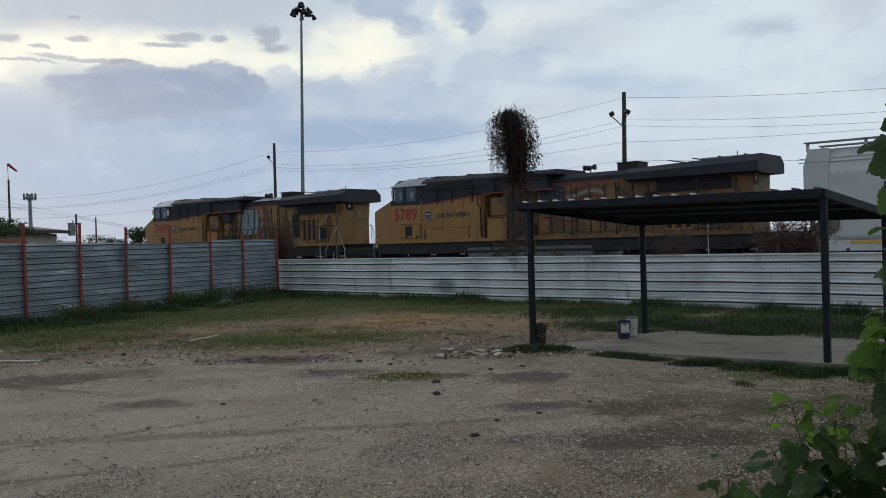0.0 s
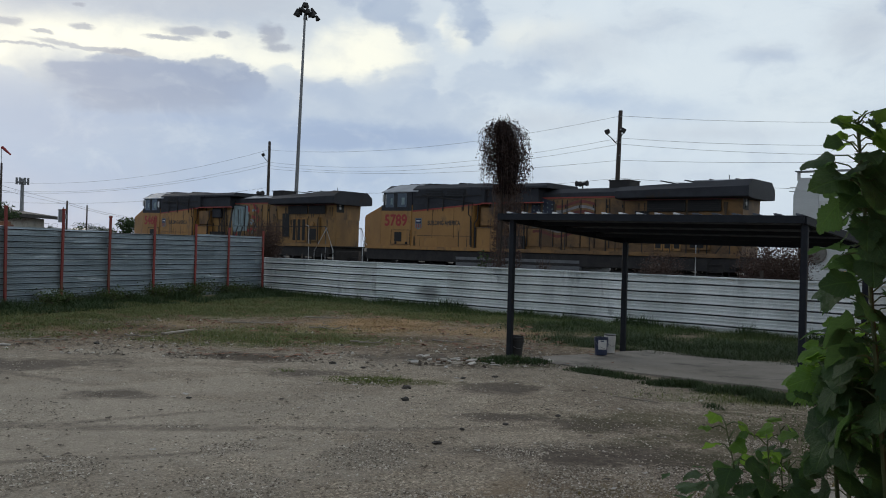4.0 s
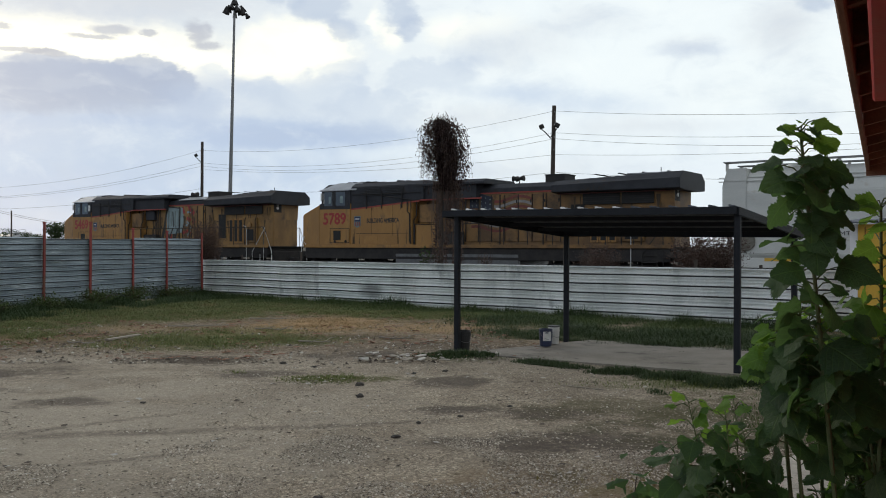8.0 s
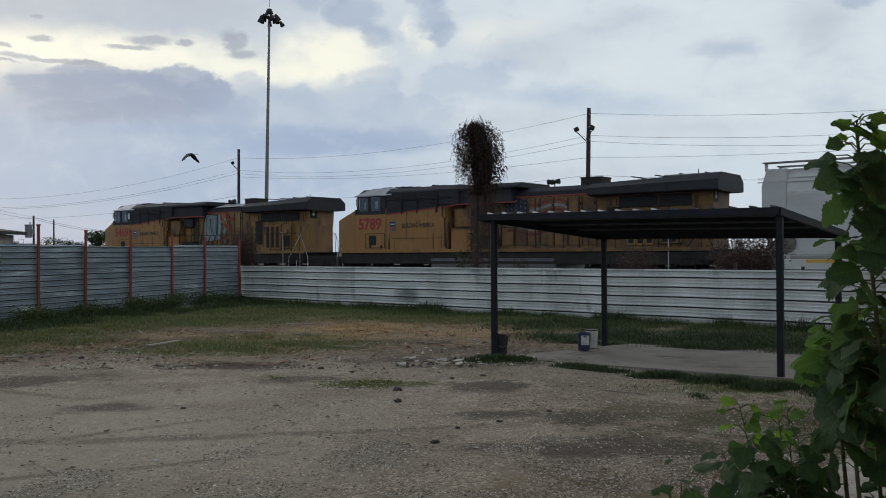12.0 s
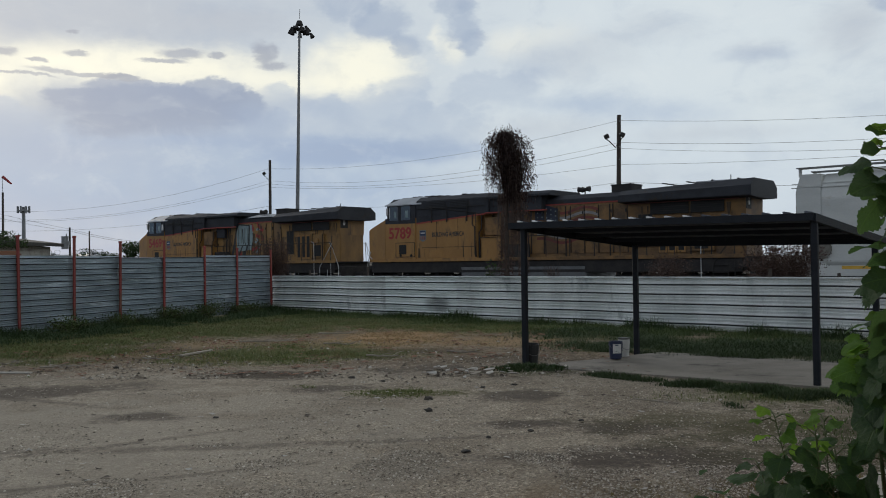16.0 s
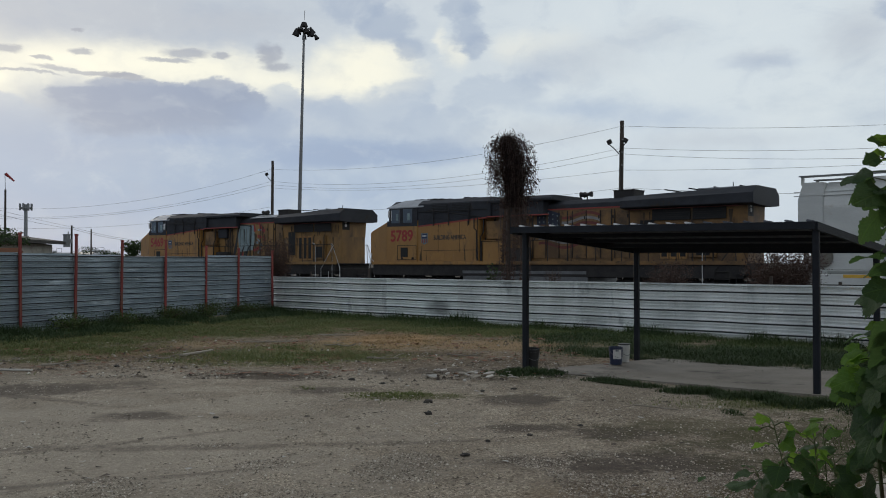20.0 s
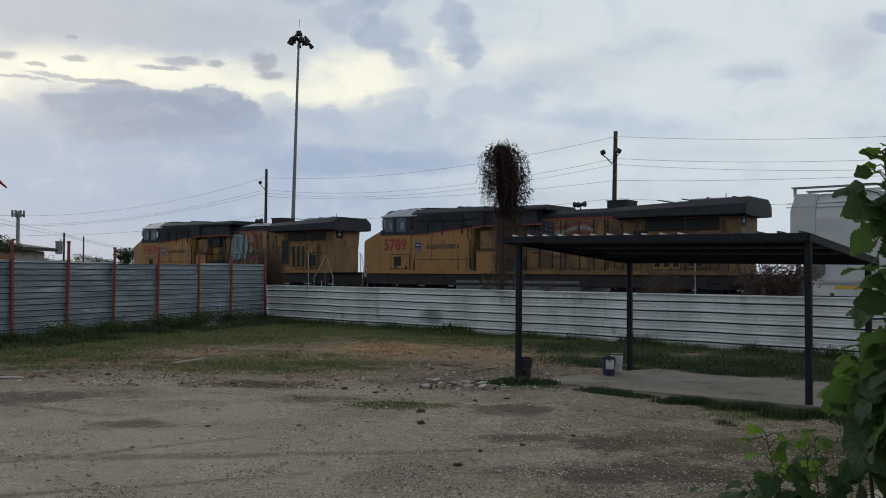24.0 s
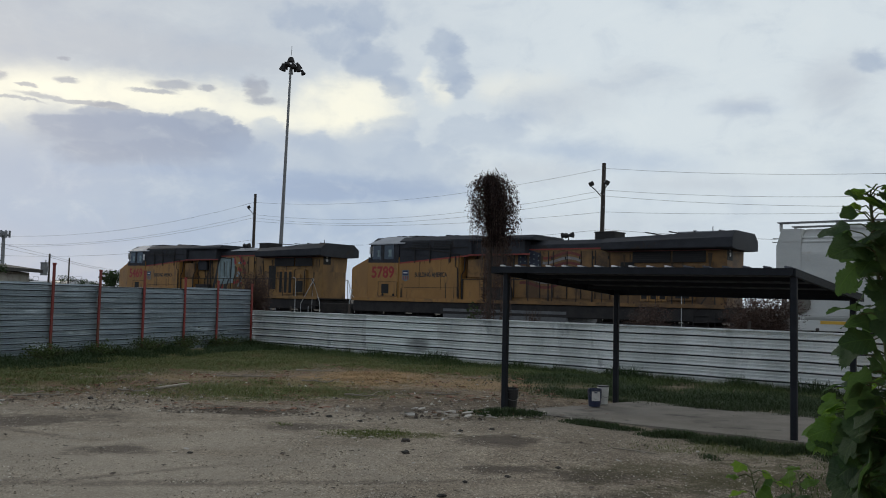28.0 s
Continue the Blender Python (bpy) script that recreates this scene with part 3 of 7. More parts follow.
def left_fence():
    root = thing("metal_fence", "tall corrugated metal fence with red posts along the yard", "fence", along(LEFT_END, CORNER))
    # the posts stand at uneven steps along it
    at = (.6, 2.45, 4.27, 6.0, 7.76, 9.46, 11.31, 13.27, 15.01, 17.08)
    rnd = random.Random(4)
    for i, (x0, x1) in enumerate(zip((-1.2,) + at, at)):
        h = 1.97 + rnd.uniform(-.04, .05)
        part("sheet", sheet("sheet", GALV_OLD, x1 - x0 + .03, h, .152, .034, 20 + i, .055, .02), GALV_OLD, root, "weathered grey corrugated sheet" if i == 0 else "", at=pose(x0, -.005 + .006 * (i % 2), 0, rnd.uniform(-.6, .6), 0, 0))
    for i, x in enumerate(at):
        h = (2.32, 2.46, 2.42, 2.55, 2.52, 2.44, 2.46, 2.34, 2.30, 2.26)[i] + rnd.uniform(-.03, .03)
        post = box(-.038, -.085, -.3, .038, -.035, h, .008)
        box(-.048, -.09, h - .05, .048, -.03, h, .005, bm=post)
        part("post", post, RUST_RED, root, "red oxide painted steel post" if i == 0 else "", at=pose(x, 0, 0, rnd.uniform(-.5, .5), rnd.uniform(-1.2, 1.2), 0))


def stained_sheet(x, z):
    """Galvanised sheet with one smoky stain at x, z."""
    m = surface("smoke_stained_sheet", c(.60, .65, .63), c(.88, .92, .89), 1.4, .42, .2, .15, 60, stretch=(.3, 1, 2.2), vary=.0)
    N = Nodes(m.node_tree)
    p = m.node_tree.nodes["Principled BSDF"]
    old = p.inputs["Base Color"].links[0].from_socket
    tex = N.add("ShaderNodeTexCoord").outputs["Object"]
    sep = N.add("ShaderNodeSeparateXYZ")
    N.put(sep.inputs[0], tex)
    dx = N.math("DIVIDE", N.math("SUBTRACT", sep.outputs[0], x), .75)
    dz = N.math("DIVIDE", N.math("SUBTRACT", sep.outputs[2], z), .34)
    d = N.math("ADD", N.math("SQRT", N.math("ADD", N.math("MULTIPLY", dx, dx), N.math("MULTIPLY", dz, dz))), N.math("MULTIPLY", N.noise(tex, 3.0, 5), .6))
    N.put(p.inputs["Base Color"], N.mix(N.math("MULTIPLY", N.step(d, 1.3, .5), .75), old, c(.12, .12, .12)))
    return m


def right_fence():
    root = thing("low_metal_fence", "low galvanised corrugated metal fence along the railway", "fence", along(CORNER, RIGHT_END))
    total = math.dist(CORNER, RIGHT_END)
    n = 9
    step = total / n
    rnd = random.Random(5)
    stained = stained_sheet(2.3, .42)
    for i in range(n):
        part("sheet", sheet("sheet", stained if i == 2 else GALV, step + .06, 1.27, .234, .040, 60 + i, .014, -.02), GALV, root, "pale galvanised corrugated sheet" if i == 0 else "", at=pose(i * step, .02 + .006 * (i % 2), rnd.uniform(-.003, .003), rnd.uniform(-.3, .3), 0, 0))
        trim = box(0, -.022, 1.235, step, .035, 1.275, .006)
        part("top_cap", trim, GALV, root, at=pose(i * step, 0, 0))
    for i in range(n * 2):
        x = (i + .35) * step / 2
        part("post", box(-.03, .12, -.3, .03, .18, 1.24 + rnd.choice((0, 0, .12, .22, .35)), .006), POLE_WOOD, root, "dark brown wooden fence post stub" if i == 0 else "", at=pose(x, 0, 0, 0, rnd.uniform(-2, 2), 0))


left_fence()
right_fence()

# ==== carport ====
FL, FR, BL, BR = Vector((1.36, 14.62, 0)), Vector((5.02, 11.93, 0)), Vector((3.53, 16.15, 0)), Vector((6.75, 13.8, 0))


def carport():
    root = thing("carport", "open black steel carport with a corrugated roof on a slab", "carport")
    for i, (p, h) in enumerate(((FL, 2.29), (FR, 2.25), (BL, 1.98), (BR, 1.95))):
        post = box(-.044, -.044, -.1, .044, .044, h, .010)
        part("post", post, BLACK_STEEL, root, "black square steel post" if i == 0 else "", at=pose(p.x, p.y, 0, 0, 0, -36.3))
    ex, ey = (FR - FL).normalized(), (BL - FL).normalized()
    a = FL - ex * .17 - ey * .12
    b = FR + ex * .06 - ey * .12
    cc = BR + ex * .06 + ey * .15
    d = BL - ex * .17 + ey * .15
    za, zb = 2.35, 2.05

    def beam(name, p, q, z0, z1, drop=.11):
        bm = bmesh.new()
        side = (q - p).normalized().cross(Vector((0, 0, 1))) * .03
        vs = [bm.verts.new(v) for v in [w + s + Vector((0, 0, zz)) for w, zt in ((p, z0), (q, z1)) for s in (side, -side) for zz in (zt, zt - drop)]]
        for f in ((0, 1, 3, 2), (4, 6, 7, 5), (0, 2, 6, 4), (1, 5, 7, 3), (0, 4, 5, 1), (2, 3, 7, 6)):
            bm.faces.new([vs[k] for k in f])
        bmesh.ops.recalc_face_normals(bm, faces=bm.faces)
        part(name, bm, BLACK_STEEL, root)

    beam("front_beam", a, b, za + .004, za - .036, .10)
    beam("rear_beam", d, cc, zb + .022, zb - .018, .12)
    beam("side_beam", a, d, za + .003, zb + .003)
    beam("side_beam", b, cc, za - .037, zb - .037)
    for i in range(1, 4):
        f = i / 4
        beam("purlin", a.lerp(b, 0).lerp(d, f) + ex * .05, b.lerp(cc, f) - ex * .05, za + (zb - za) * f - .025, za - .04 + (zb - za) * f - .025, .06)
    # roof sheet: ribs run from front to back
    n = 17
    verts, faces = [], []
    for j in range(3):
        for i in range(n):
            for k, (dx, dz) in enumerate(((0, 0), (.62, 0), (.70, .02), (.88, .02), (.96, 0))):
                s = (i + dx) / n
                p = a.lerp(b, s).lerp(d.lerp(cc, s), j / 2)
                verts.append((p.x, p.y, za - .04 * s + (zb - za) * j / 2 + dz + .006))
    w = n * 5
    for j in range(2):
        for i in range(w - 1):
            faces.append((j * w + i, j * w + i + 1, (j + 1) * w + i + 1, (j + 1) * w + i))
    back = len(verts)
    verts += [(x, y, z - .004) for x, y, z in verts]
    faces += [tuple(v + back for v in f[::-1]) for f in faces]
    part("roof_sheet", raw_mesh("roof_sheet", verts, faces, DARK_TIN), DARK_TIN, root, "dark corrugated tin roof sheet")
    # white wedges paint the sky highlight on the first rib ends; the rest stay dark
    for i in range(n):
        s = (i + .79) / n
        p = a.lerp(b, s) - ey * .015
        cap = prism([(-.055, .018), (-.03, .024), (.05, .004), (.04, -.004), (-.045, -.004)], -.012, .03)
        part("rib_end", cap, WHITE_PAINT if i < 11 else DARK_TIN, root, "white wedge painting the sky highlight on a rib end" if i == 0 else "", at=pose(p.x, p.y, za - .04 * s + .012, 0, 0, -36.3))


carport()


def slab():
    bm = bmesh.new()
    rnd = random.Random(8)
    ex, ey = (FR - FL).normalized(), (BL - FL).normalized()
    base = FL + ex * .12 - ey * .08
    L, W = (FR - FL).length + 1.6, (BL - FL).length + .55
    pts = []
    for s, e in (((0, 0), (1, 0)), ((1, 0), (1, 1)), ((1, 1), (0, 1)), ((0, 1), (0, 0))):
        for k in range(10):
            f = k / 10
            q = base + ex * L * (s[0] + (e[0] - s[0]) * f) + ey * W * (s[1] + (e[1] - s[1]) * f)
            pts.append((q.x + rnd.uniform(-.03, .03), q.y + rnd.uniform(-.03, .03)))
    top = [bm.verts.new((x, y, .006)) for x, y in pts]
    low = [bm.verts.new((x, y, -.1)) for x, y in pts]
    bm.faces.new(top)
    n = len(pts)
    for i in range(n):
        bm.faces.new((low[i], low[(i + 1) % n], top[(i + 1) % n], top[i]))
    bmesh.ops.recalc_face_normals(bm, faces=bm.faces)
    ob = part("concrete_slab", bm, CONCRETE)
    tagged(ob, "worn grey concrete slab under the carport", "slab", kind="structure")


slab()

# ==== railway ====
LOCO_YELLOW = surface("armour_yellow_paint", c(.29, .145, .040), c(.39, .203, .056), 1.3, .55, 0, .12, 40, spots=c(.15, .09, .045), vary=.05, amount=.6, stretch=(1, 1, .45))
LOCO_GREY = surface("dark_grey_loco_paint", c(.022, .024, .029), c(.042, .044, .052), 1.5, .65, 0, .12, 40, vary=.05, spots=c(.04, .028, .02), amount=.25, spec=.25)
# yellow with exhaust soot, darkened further to hold the hood's shade
LOCO_SHADE_SOOT = surface("shaded_sooty_yellow", c(.085, .047, .021), c(.25, .132, .042), 1.1, .6, 0, .12, 40, spots=c(.04, .025, .014), vary=.1, amount=.6)
LOCO_DIRTY = surface("grimy_yellow", c(.15, .082, .028), c(.32, .175, .05), .9, .55, 0, .12, 40, spots=c(.06, .037, .02), vary=.08, amount=.5, stretch=(1, 1, .4))
STREAK = surface("soot_streak", c(.045, .03, .018), c(.10, .06, .026), 2.5, .7, 0, .1, 40, stretch=(2, 1, .3))
LOCO_RED = surface("red_band_paint", c(.24, .03, .02), c(.30, .045, .03), 2, .5, 0, .1)
LOCO_UNDER = surface("grimy_underframe", c(.026, .025, .026), c(.05, .046, .044), 2, .8, 0, .3, spec=.2)
LOCO_GRILLE = surface("black_grille", c(.012), c(.02), 5, .6, .3, .2, stretch=(1, 1, 8))
# pale tone; on the cab's slanted edges it paints reflected sky
ROOF_PALE_SHEEN = surface("pale_roof_and_sky_sheen", c(.30, .31, .33), c(.42, .43, .45), 2, .45, .2, .1)
RAIL_WHITE = surface("pale_grab_rail", c(.45), c(.6), 4, .5, .1, .05)
NUMBER_RED = surface("number_red", c(.26, .02, .02), c(.32, .03, .028), 3, .5, 0, .05)
LOGO_BLUE = surface("logo_blue", c(.016, .028, .085), c(.024, .04, .11), 3, .5, 0, .05)
CANTON_BLUE = surface("sooty_blue_paint", c(.012, .016, .035), c(.03, .036, .06), 3, .6, 0, .05, spots=c(.05, .04, .03))
LETTER_BLACK = surface("letter_black", c(.02), c(.03), 3, .5, 0, .05)
HOPPER_WHITE = surface("white_hopper_paint", c(.50, .51, .49), c(.62, .625, .60), .8, .5, 0, .12, 30, spots=c(.42, .38, .32), vary=.03, amount=.2, stretch=(.5, .5, 1.6))
TANK_WHITE = surface("tank_car_paint", c(.5, .5, .5), c(.62, .62, .62), .8, .5)
PALE_BLUE = surface("pale_blue_spray_and_glint", c(.16, .22, .23), c(.25, .32, .33), 3, .6, 0, .05)
SPRAY_GREY = surface("grey_spray", c(.11, .15, .15), c(.19, .24, .24), 3, .6, 0, .05)
FLAG_RED = surface("sooty_red_paint", c(.11, .028, .022), c(.20, .04, .032), 2, .6, 0, .05, spots=c(.06, .035, .025), amount=.6)
FLAG_WHITE = surface("faded_white_paint", c(.20, .19, .19), c(.32, .31, .30), 3, .6, 0, .05, spots=c(.10, .08, .06))
SPRAY_GLINT_WHITE = surface("white_spray_and_glint", c(.5), c(.65), 3, .6, 0, .05)
GLASS = bpy.data.materials.new("window_glass")
GLASS.use_nodes = True
GLASS.node_tree.nodes["Principled BSDF"].inputs["Base Color"].default_value = (.02, .025, .03, 1)
GLASS.node_tree.nodes["Principled BSDF"].inputs["Roughness"].default_value = .06
GLASS.node_tree.nodes["Principled BSDF"].inputs["Specular IOR Level"].default_value = .8
BALLAST = surface("track_ballast", c(.13, .12, .11), c(.24, .22, .2), 2, .95, 0, .8, 18)

TRACK_YAW = 140.93
U = Vector((.7763, -.6304, 0))
NF = Vector((.6304, .7763, 0))
REAR_A, REAR_B = Vector((12.35, 35.12, 0)), Vector((-4.96, 49.17, 0))


def on_track(x, side=0.0):
    """A pose on the near track: x metres ahead of the rear of the nearer locomotive; its y axis points to the yard."""
    p = REAR_A - U * x + NF * (1.55 + side)
    return pose(p.x, p.y, 0, 0, 0, TRACK_YAW)


def sect(pts, x0, x1, bm=None, bevel=0.0):
    """A polygon in y and z, drawn out from x0 to x1."""
    bm = bm or bmesh.new()
    a = [bm.verts.new((x0, y, z)) for y, z in pts]
    b = [bm.verts.new((x1, y, z)) for y, z in pts]
    n = len(pts)
    fs = [bm.faces.new(a), bm.faces.new(b[::-1])] + [bm.faces.new((a[i], b[i], b[(i + 1) % n], a[(i + 1) % n])) for i in range(n)]
    bmesh.ops.recalc_face_normals(bm, faces=fs)
    if bevel:
        bmesh.ops.bevel(bm, geom=list({e for f in fs for e in f.edges}), offset=bevel, segments=2, affect="EDGES")
    return bm


def both(pts):
    """Mirror a half section (y positive, from bottom to top)."""
    return pts + [(-y, z) for y, z in pts[::-1]]


def lettering(name, text, height, material, parent, x, y, z, width=None, bold=0.0, label="", thick=0.0):
    """Words on the side that faces the yard, x at their left end, z at their foot."""
    cu = bpy.data.curves.new(name, "FONT")
    cu.body, cu.size, cu.extrude, cu.offset = text, height / .73, .002, bold
    tmp = new("tmp", cu)
    me = bpy.data.meshes.new_from_object(tmp.evaluated_get(bpy.context.evaluated_depsgraph_get()))
    bpy.data.objects.remove(tmp)
    me.materials.clear()
    me.materials.append(material)
    xs = [v.co.x for v in me.vertices]
    k = width / (max(xs) - min(xs)) if width else 1.0
    m = Matrix(((-k, 0, 0, x), (0, 0, 1, y), (0, 1, 0, z), (0, 0, 0, 1)))
    me.transform(m)
    me.flip_normals() if m.determinant() < 0 else None
    if thick:
        bm = bmesh.new()
        for k, (dx, dz) in enumerate(((0, 0), (thick, 0), (-thick, 0), (0, thick), (0, -thick))):
            old = set(bm.verts)
            bm.from_mesh(me)
            for v in bm.verts:
                if v not in old:
                    v.co += Vector((dx, .0006 * k, dz))
        bm.to_mesh(me)
        bm.free()
    return part(name, me, material, parent, label)


def ribbon(x0, x1, zfun, thick, y, n=14):
    """A wavy painted band on the side."""
    verts, faces = [], []
    for i in range(n + 1):
        x = x0 + (x1 - x0) * i / n
        z = zfun(x)
        verts += [(x, y, z - thick / 2), (x, y, z + thick / 2)]
    for i in range(n):
        faces.append((2 * i, 2 * i + 1, 2 * i + 3, 2 * i + 2))
    return verts, faces


def truck(root, xc):
    t = part("truck", box(xc - 2.6, 1.02, .62, xc + 2.6, 1.22, 1.0, .05), LOCO_UNDER, root)
    bm = box(xc - 2.6, -1.22, .62, xc + 2.6, -1.02, 1.0, .05)
    part("side_frame", bm, LOCO_UNDER, t)
    for dx in (-2.0, 0, 2.0):
        w = cyl((xc + dx, .74, .73), (xc + dx, .88, .73), .53, n=20)
        cyl((xc + dx, -.88, .73), (xc + dx, -.74, .73), .53, n=20, bm=w)
        cyl((xc + dx, -.8, .73), (xc + dx, .8, .73), .1, n=8, bm=w)
        part("wheelset", w, LOCO_UNDER, t)
        part("journal_box", box(xc + dx - .2, 1.22, .55, xc + dx + .2, 1.32, .92, .03), LOCO_UNDER, t)
        part("spring", cyl((xc + dx + .42, 1.14, 1.0), (xc + dx + .42, 1.14, 1.2), .1), LOCO_UNDER, t)


def locomotive(number, x_at, label, flag, view_fit_x=1.0):
    root = thing("diesel_locomotive", label, "locomotive", on_track(x_at) @ Matrix.Diagonal((view_fit_x, 1, 1, 1)), "locomotives")
    Y, G = LOCO_YELLOW, LOCO_GREY
    H = LOCO_SHADE_SOOT if flag else LOCO_DIRTY
    part("underframe", box(.45, -1.45, 1.12, 21.0, 1.45, 1.70, .03), LOCO_UNDER, root, "grimy black underframe")
    part("walkway", box(.3, -1.53, 1.70, 19.9, 1.53, 1.76, .01), LOCO_UNDER, root)
    part("side_stripe", box(12.6, 1.505, 1.70, 20.9, 1.545, 1.86, .008), Y, root, "yellow side sill stripe")
    # on the nearer locomotive this stripe's colour also holds shade
    part("side_stripe", box(.3, 1.505, 1.70, 12.6, 1.545, 1.86, .008), H, root, "grimy yellow side sill stripe, darker along the hood")
    part("fuel_tank", sect(both([(.9, .45), (1.38, .6), (1.47, 1.45)]), 7.6, 14.8, bevel=.05), STEEL_GREY, root, "grey fuel tank")
    for xc in (3.7, 18.2):
        truck(root, xc)
    # nose with sloping top, narrower in front
    bm = prism([(19.85, 1.70), (21.35, 1.70), (21.35, 3.46), (21.2, 3.55), (19.85, 4.02)], -1.5, 1.5, bevel=.06)
    for v in bm.verts:
        if v.co.x > 20.6:
            v.co.y *= .86
    nose = part("nose", bm, Y, root, "yellow sloped nose")
    part("nose_step", box(20.9, -1.2, .6, 21.5, 1.2, .75, .03), LOCO_UNDER, root)
    part("plow", prism([(21.3, .35), (21.75, .35), (21.45, 1.25), (21.25, 1.25)], -1.35, 1.35), LOCO_UNDER, root)
    part("anticlimber", box(21.2, -1.1, 1.3, 21.45, 1.1, 1.5, .03), LOCO_UNDER, root)
    # cab: yellow below, dark above, slanted roof edges paled for the sky's reflection
    part("cab_lower", sect(both([(1.53, 1.72), (1.53, 4.02)]), 17.7, 19.9, bevel=.03), Y, root)
    upper = part("cab_upper", sect(both([(1.53, 4.02), (1.51, 4.76), (.95, 5.10)]), 17.7, 19.75, bevel=.02), G, root)
    for s in (1, -1):
        bm = bmesh.new()
        vs = [bm.verts.new(v) for v in ((19.86, s * 1.56, 4.75), (17.3, s * 1.56, 4.75), (17.3, s * .97, 5.13), (19.1, s * .97, 5.13), (19.86, s * 1.56, 4.70), (17.3, s * 1.56, 4.70), (17.3, s * .97, 5.05), (19.1, s * .97, 5.05))]
        for f in ((0, 1, 2, 3), (7, 6, 5, 4), (0, 4, 5, 1), (3, 2, 6, 7), (0, 3, 7, 4), (1, 5, 6, 2)):
            bm.faces.new([vs[k] for k in f])
        bmesh.ops.recalc_face_normals(bm, faces=bm.faces)
        part("cab_roof_panel", bm, ROOF_PALE_SHEEN, root, "slanted cab roof panel, paled for the sky's reflection")
    part("cab_roof", box(17.3, -.98, 5.05, 19.1, .98, 5.14, .02), G, root)
    for dx in (17.6, 18.0, 18.5, 18.85):
        part("roof_fitting", box(dx - .12, -.2, 5.13, dx + .12, .3, 5.24, .03), LOCO_UNDER, root)
    for x0, x1 in ((18.05, 18.75), (18.95, 19.6)):
        w = part("side_window", box(x0, 1.515, 3.90, x1, 1.545, 4.66, .01), GLASS, upper, "dark cab window")
        part("window_frame", box(x0 - .04, 1.52, 4.66, x1 + .04, 1.55, 4.70), LOCO_UNDER, w)
        part("window_bar", box(x1 - .03, 1.52, 3.88, x1 + .03, 1.555, 4.68), LOCO_UNDER, w)
    # pale boxes paint the glints and bright gaps of the cab windows
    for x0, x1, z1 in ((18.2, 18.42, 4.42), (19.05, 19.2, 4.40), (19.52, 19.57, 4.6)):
        part("window_pane", box(x0, 1.540, 4.04, x1, 1.549, z1, .004), SPRAY_GLINT_WHITE if x0 > 19.4 else PALE_BLUE, upper, "pale glint painted on the cab window")
    if not flag:
        part("window_pane", box(17.8, 1.536, 4.10, 17.98, 1.55, 4.5, .02), WHITE_PAINT, upper, "small bright window gap painted white behind the cab door")
    for y0, y1 in ((-1.3, -.1), (.1, 1.3)):
        part("windshield", box(19.74, y0, 4.12, 19.77, y1, 4.66, .01), GLASS, upper)
    part("mirror", box(19.62, 1.56, 4.2, 19.70, 1.66, 4.6, .02), RAIL_WHITE, upper, "pale mirror")
    # equipment cabinet behind the cab
    part("cabinet_lower", sect(both([(1.50, 1.76), (1.50, 4.05)]), 13.7, 17.7, bevel=.02), Y, root, "flat yellow equipment cabinet")
    part("cabinet_upper", sect(both([(1.50, 4.05), (1.50, 4.85), (1.1, 5.08)]), 13.0, 17.7, bevel=.03), G, root)
    # the grey paint comes lower towards the cab; a thin red line follows its edge
    part("red_band", box(9.6, 1.50, 4.03, 13.2, 1.512, 4.09), LOCO_RED, root, "red line between grey and yellow")
    part("red_band", prism([(13.2, 3.99), (17.66, 3.66), (17.66, 3.73), (13.2, 4.06)], 1.503, 1.514), LOCO_RED, root)
    part("grey_panel", prism([(13.72, 4.03), (17.66, 3.73), (17.66, 4.06), (13.72, 4.06)], 1.498, 1.509), G, root)
    part("grey_panel", prism([(17.72, 3.72), (19.86, 3.74), (19.86, 4.03), (17.72, 4.03)], 1.52, 1.5355), G, root)
    part("brake_roof", sect(both([(1.52, 4.74), (1.52, 4.84), (1.3, 4.99)]), 9.46, 13.6, bevel=.02), G, root, "overhanging dark roof slab")
    part("brake_hood", sect(both([(1.35, 4.05), (1.35, 4.78)]), 10.0, 13.6), G, root)
    for x0, x1 in ((14.2, 15.4), (15.7, 16.8)):
        v = part("vent", box(x0, 1.50, 4.35, x1, 1.525, 4.80, .01), LOCO_GRILLE, root)
        for i in range(5):
            part("louvre", box(x0 + .03, 1.525, 4.38 + i * .085, x1 - .03, 1.545, 4.41 + i * .085), G, v)
    part("cabinet_door", box(17.75, 1.505, 1.95, 19.1, 1.56, 2.72, .02), Y, root)
    for x0, z0, x1, z1 in ((17.75, 2.70, 19.1, 2.725), (17.75, 1.95, 19.1, 1.975), (17.75, 1.95, 17.78, 2.72), (19.07, 1.95, 19.1, 2.72)):
        part("door_frame", box(x0, 1.556, z0, x1, 1.568, z1), LOCO_UNDER, root)
    for x0 in (18.0, 18.75):
        part("door_latch", cyl((x0, 1.56, 2.03), (x0, 1.59, 2.03), .07, n=10), LOCO_UNDER, root)
    for i in range(11):
        part("door_seam", box(5.70 + i * .73, .985, 2.0, 5.735 + i * .73, 1.006, 4.2), LOCO_UNDER, root)
    part("battery_window", box(18.35, 1.56, 2.1, 18.85, 1.57, 2.6, .01), LOCO_GRILLE, root)
    part("seam", box(13.75, 1.50, 2.42, 17.3, 1.508, 2.44), LOCO_UNDER, root)
    for k, xs in enumerate((14.9, 16.3)):
        part("seam", box(xs, 1.50, 1.9, xs + .015, 1.506, 4.0), LOCO_UNDER, root)
    # soot and rust that has run down the cabinet side
    rs = random.Random(5 if flag else 6)
    for k in range(9):
        x0 = rs.uniform(13.8, 17.6)
